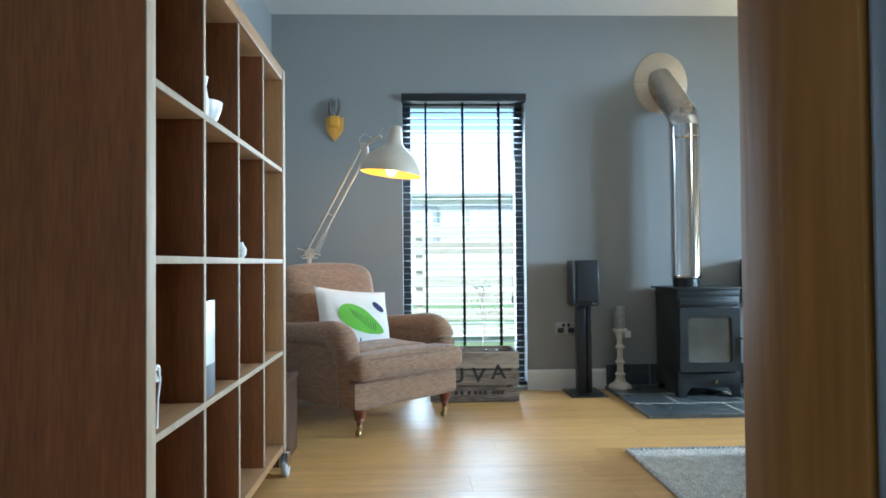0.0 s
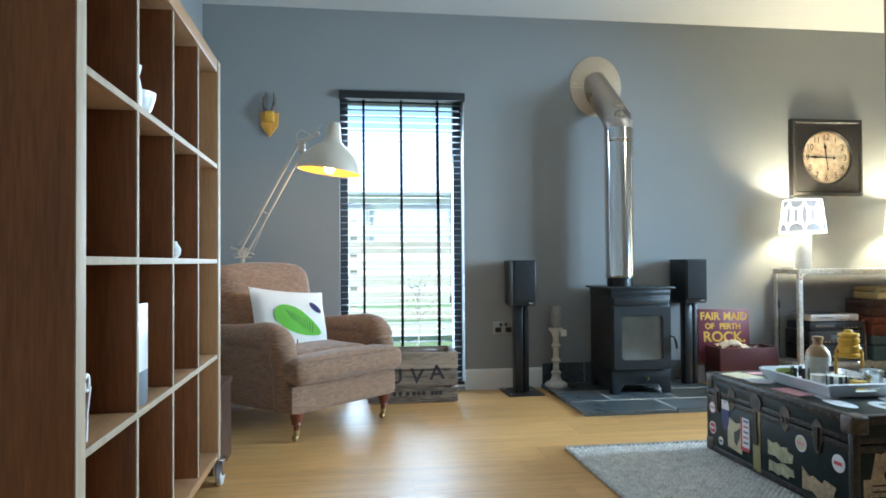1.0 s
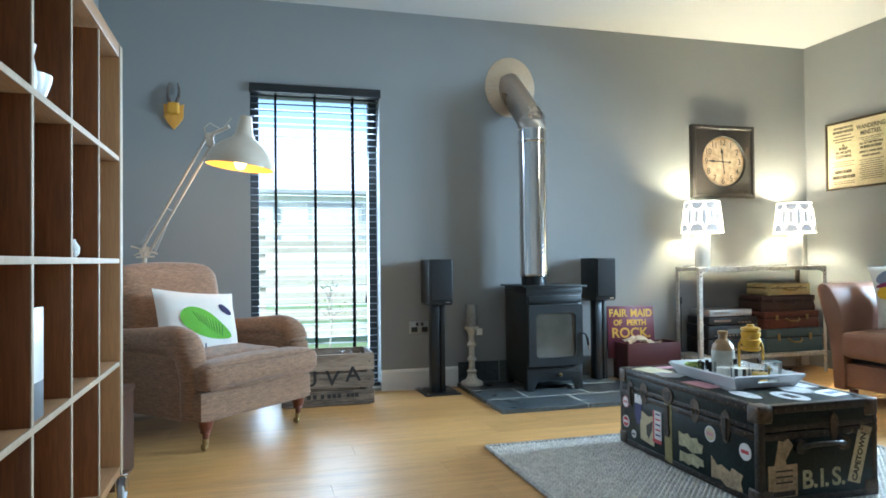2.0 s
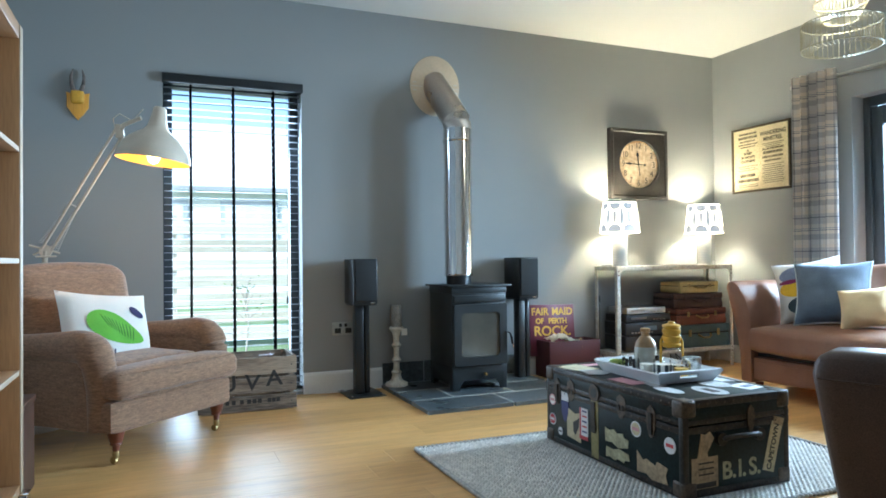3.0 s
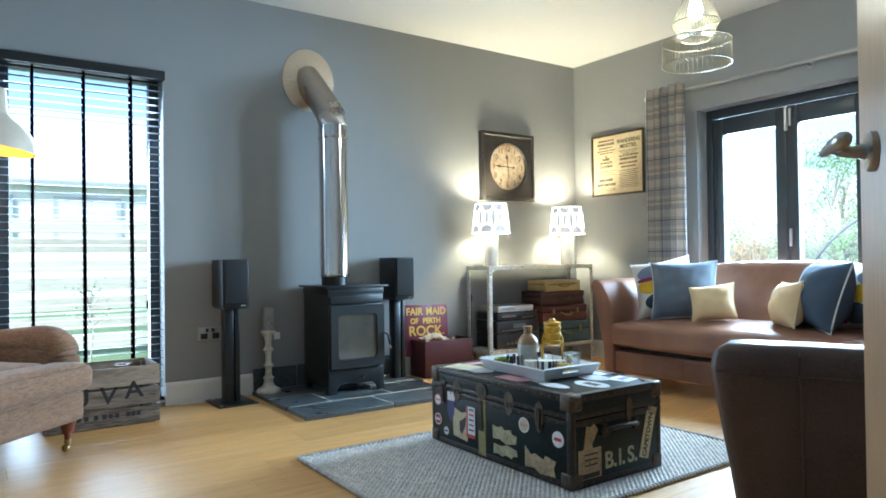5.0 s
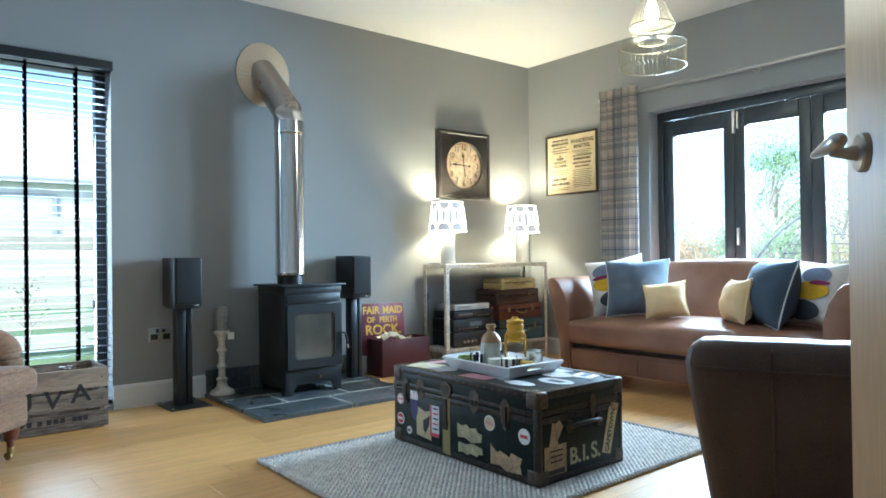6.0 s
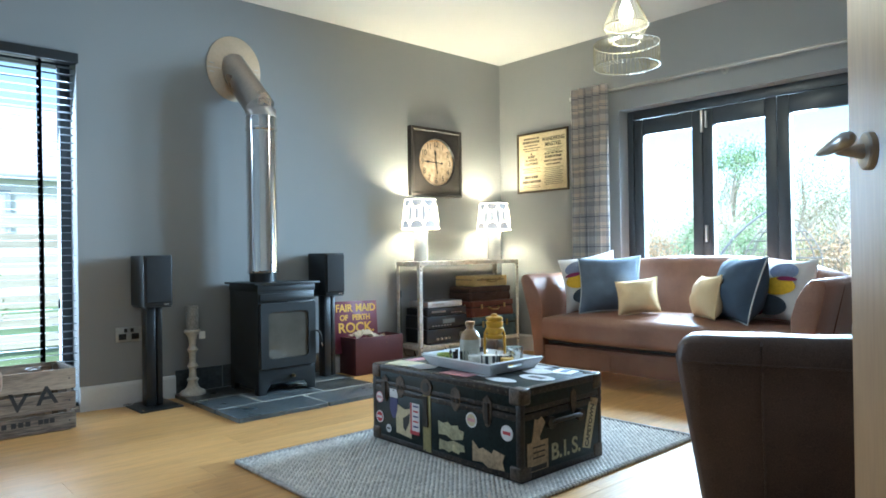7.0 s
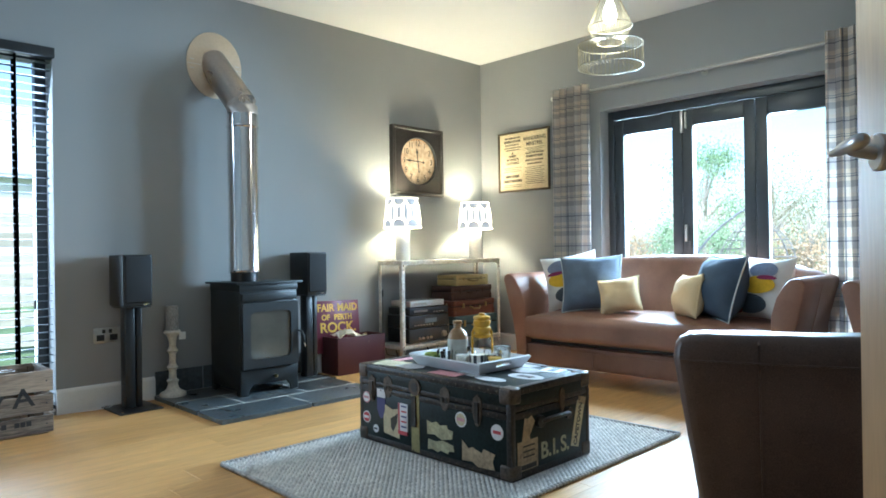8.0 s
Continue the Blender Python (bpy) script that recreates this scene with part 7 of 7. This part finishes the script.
def leafy(name, label, m, height, spread, leaves, col, trunk_h, seed):
    """A tapered trunk with limbs and a loose crown of small leaves."""
    rng = random.Random(seed)
    t = thing(name, m, label, "tree" if trunk_h > 0.4 else "bush")
    bark = surf("grey_bark", (0.32, 0.29, 0.25), 0.9, var=0.3, bump=0.5)
    part("trunk", tube([(0, 0, -0.15), (0.05, 0.02, trunk_h), (0.0, 0.08, height * 0.8)], 0.08, 9, [0.055 * spread, 0.035 * spread, 0.01]), bark, t)
    cs = []
    for k in range(9):
        a, z = rng.uniform(0, 6.28), trunk_h + (height - trunk_h) * rng.uniform(0.05, 0.8)
        r = spread * rng.uniform(0.45, 1.0) * (1.1 - 0.6 * (z - trunk_h) / max(0.1, height - trunk_h))
        e = Vector((r * math.cos(a), r * math.sin(a), z + rng.uniform(0.1, 0.5) * spread))
        part("limb", tube([(0.02, 0.03, z * 0.8), e * 0.5 + Vector((0, 0, z * 0.45)), e], 0.03, 6, [0.03 * spread, 0.02 * spread, 0.006]), bark, t)
        cs.append(e)
    cs.append(Vector((0, 0, height * 0.9)))
    vs, fs = [], []
    for i in range(leaves):
        c = rng.choice(cs) + Vector((rng.gauss(0, 0.26), rng.gauss(0, 0.26), rng.gauss(0, 0.22))) * spread
        s = rng.uniform(0.018, 0.04) * (0.6 + 0.4 * spread)
        rot = Euler((rng.uniform(0, 6), rng.uniform(0, 6), rng.uniform(0, 6))).to_matrix()
        k = len(vs)
        vs += [tuple(c + rot @ Vector(p) * s) for p in ((-1, 0, 0), (0, -0.5, 0.12), (1, 0, 0), (0, 0.5, 0.12))]
        fs.append((k, k + 1, k + 2, k + 3))
    d = bpy.data.meshes.new("crown")
    d.from_pydata(vs, [], fs)
    d.materials.append(surf("leaf_" + name, col, 0.6, var=0.35, scale=3, fine=9, bump=0.0))
    o = new("crown", d)
    o.parent = t
    tagged(o, kind="stuff")


leafy("garden_tree", "green leafy tree on the lawn behind the patio", pose(12.4, 6.2, -0.12), 3.0, 0.75, 6000, (0.2, 0.3, 0.16), 0.6, 3)
leafy("garden_tree", "small young tree with sparse leaves by the fence", pose(12.2, 4.25, -0.12), 1.9, 0.5, 700, (0.22, 0.22, 0.15), 0.7, 8)
leafy("garden_bush", "far pale bush beyond the fence", pose(24.0, 16.5, -0.12), 1.9, 2.2, 3000, (0.18, 0.2, 0.1), 0.3, 21)
leafy("garden_bush", "far pale bush beyond the fence", pose(26.0, 10.0, -0.12), 2.2, 2.4, 3000, (0.2, 0.18, 0.1), 0.3, 22)
# far crowns get paler, greyer leaves: haze painted into their colour
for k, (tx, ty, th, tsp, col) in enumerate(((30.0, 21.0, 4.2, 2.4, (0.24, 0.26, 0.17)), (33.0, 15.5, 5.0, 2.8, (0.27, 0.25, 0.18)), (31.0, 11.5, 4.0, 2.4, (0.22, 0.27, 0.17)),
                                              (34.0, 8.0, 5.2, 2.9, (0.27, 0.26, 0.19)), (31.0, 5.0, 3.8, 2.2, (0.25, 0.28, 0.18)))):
    leafy("garden_tree", "distant leafy tree beyond the fence, haze put into its pale colour", pose(tx, ty, -0.12), th, tsp, 3500, col, 1.0, 40 + k)
leafy("autumn_bush", "low bush with orange autumn leaves by the fence", pose(12.3, 4.3, -0.12), 0.95, 0.8, 2500, (0.4, 0.29, 0.18), 0.2, 9)
leafy("garden_bush", "low yellowing garden bush by the fence", pose(12.3, 5.1, -0.12), 0.85, 0.8, 2500, (0.34, 0.35, 0.18), 0.2, 12)
leafy("garden_bush", "low reddish garden bush by the fence", pose(12.3, 7.6, -0.12), 1.0, 0.9, 2500, (0.35, 0.25, 0.15), 0.2, 14)
leafy("sapling", "bare thin sapling in front of the fence", pose(0.75, 7.6, -0.12), 0.8, 0.2, 40, (0.14, 0.2, 0.07), 0.4, 15)


M_GREYSTEEL = surf("grey_painted_steel", (0.17, 0.18, 0.2), 0.5)


def egg_chair():
    e = thing("hanging_egg_chair", pose(7.3, 3.5, -0.06, 0, 0, 20) @ Matrix.Scale(0.92, 4), "hanging wicker egg chair on a curved metal stand", "garden chair")
    part("stand", tube([(0, 0.55, 0.0)] + [(0, 0.55 + 0.12 * math.sin(k / 10 * 3.1) - 0.75 * (k / 10) ** 2.4, 0.02 + 1.62 * k / 10 - 0.1 * (k / 10) ** 4) for k in range(1, 11)], 0.014, 10), M_GREYSTEEL, e)
    part("foot", xf(tube([(0.5 * math.cos(k * 0.35), 0.5 * math.sin(k * 0.35), 0) for k in range(19)], 0.016, 8), pose(0, 0.1, 0.02)), M_GREYSTEEL, e)
    part("chain", tube([(0, -0.2, 1.54), (0, -0.2, 1.4)], 0.008, 6), M_CHARCOAL, e)
    ribs = []
    for k in range(14):
        a = 2 * math.pi * k / 14
        ribs.append(tube([(0.42 * math.sin(math.pi * v) ** 0.8 * math.cos(a), -0.2 + 0.42 * math.sin(math.pi * v) ** 0.8 * math.sin(a), 0.28 + 1.12 * v) for v in [i / 12 for i in range(13)]], 0.006, 5))
    for j in range(1, 11):
        v = j / 11
        r = 0.42 * math.sin(math.pi * v) ** 0.8
        ribs.append(tube([(r * math.cos(k * 0.2856), -0.2 + r * math.sin(k * 0.2856), 0.28 + 1.12 * v) for k in range(23)], 0.006, 5))
    tagged(part("basket", join(*ribs), surf("grey_wicker", (0.24, 0.23, 0.22), 0.7), e, "open woven wicker basket"), kind="stuff")


egg_chair()

# ---- floor boards ----
floor = new("floor")
tagged(floor, "pale oak floor boards with a satin finish", "floor", kind="structure")
shapes = {}
rngf = random.Random(11)
bw = 0.188
y = 0.142 - bw * 8
while y < WALL_N - 0.001:
    w_ = min(bw, WALL_N - 0.0005 - y)
    x = WALL_W - rngf.uniform(0.0, 1.6)
    while x < WALL_E:
        ln = rngf.choice((1.5, 1.8, 2.1))
        a, b_ = max(x, WALL_W), min(x + ln, WALL_E)
        if b_ - a > 0.02 and y > -1.5:
            key = (round(b_ - a, 3), round(w_, 3))
            if key not in shapes:
                ob = part("plank", box(0.0002, b_ - a - 0.0002, 0.0002, w_ - 0.0002, -0.0155, 0.0, 0.0006, 1), M_FLOOR, floor, flat=True)
                shapes[key] = ob.data
                ob.matrix_basis = pose(a, y, 0)
            else:
                piece("plank", shapes[key], floor, pose(a, y, 0))
        x += ln
    y += bw
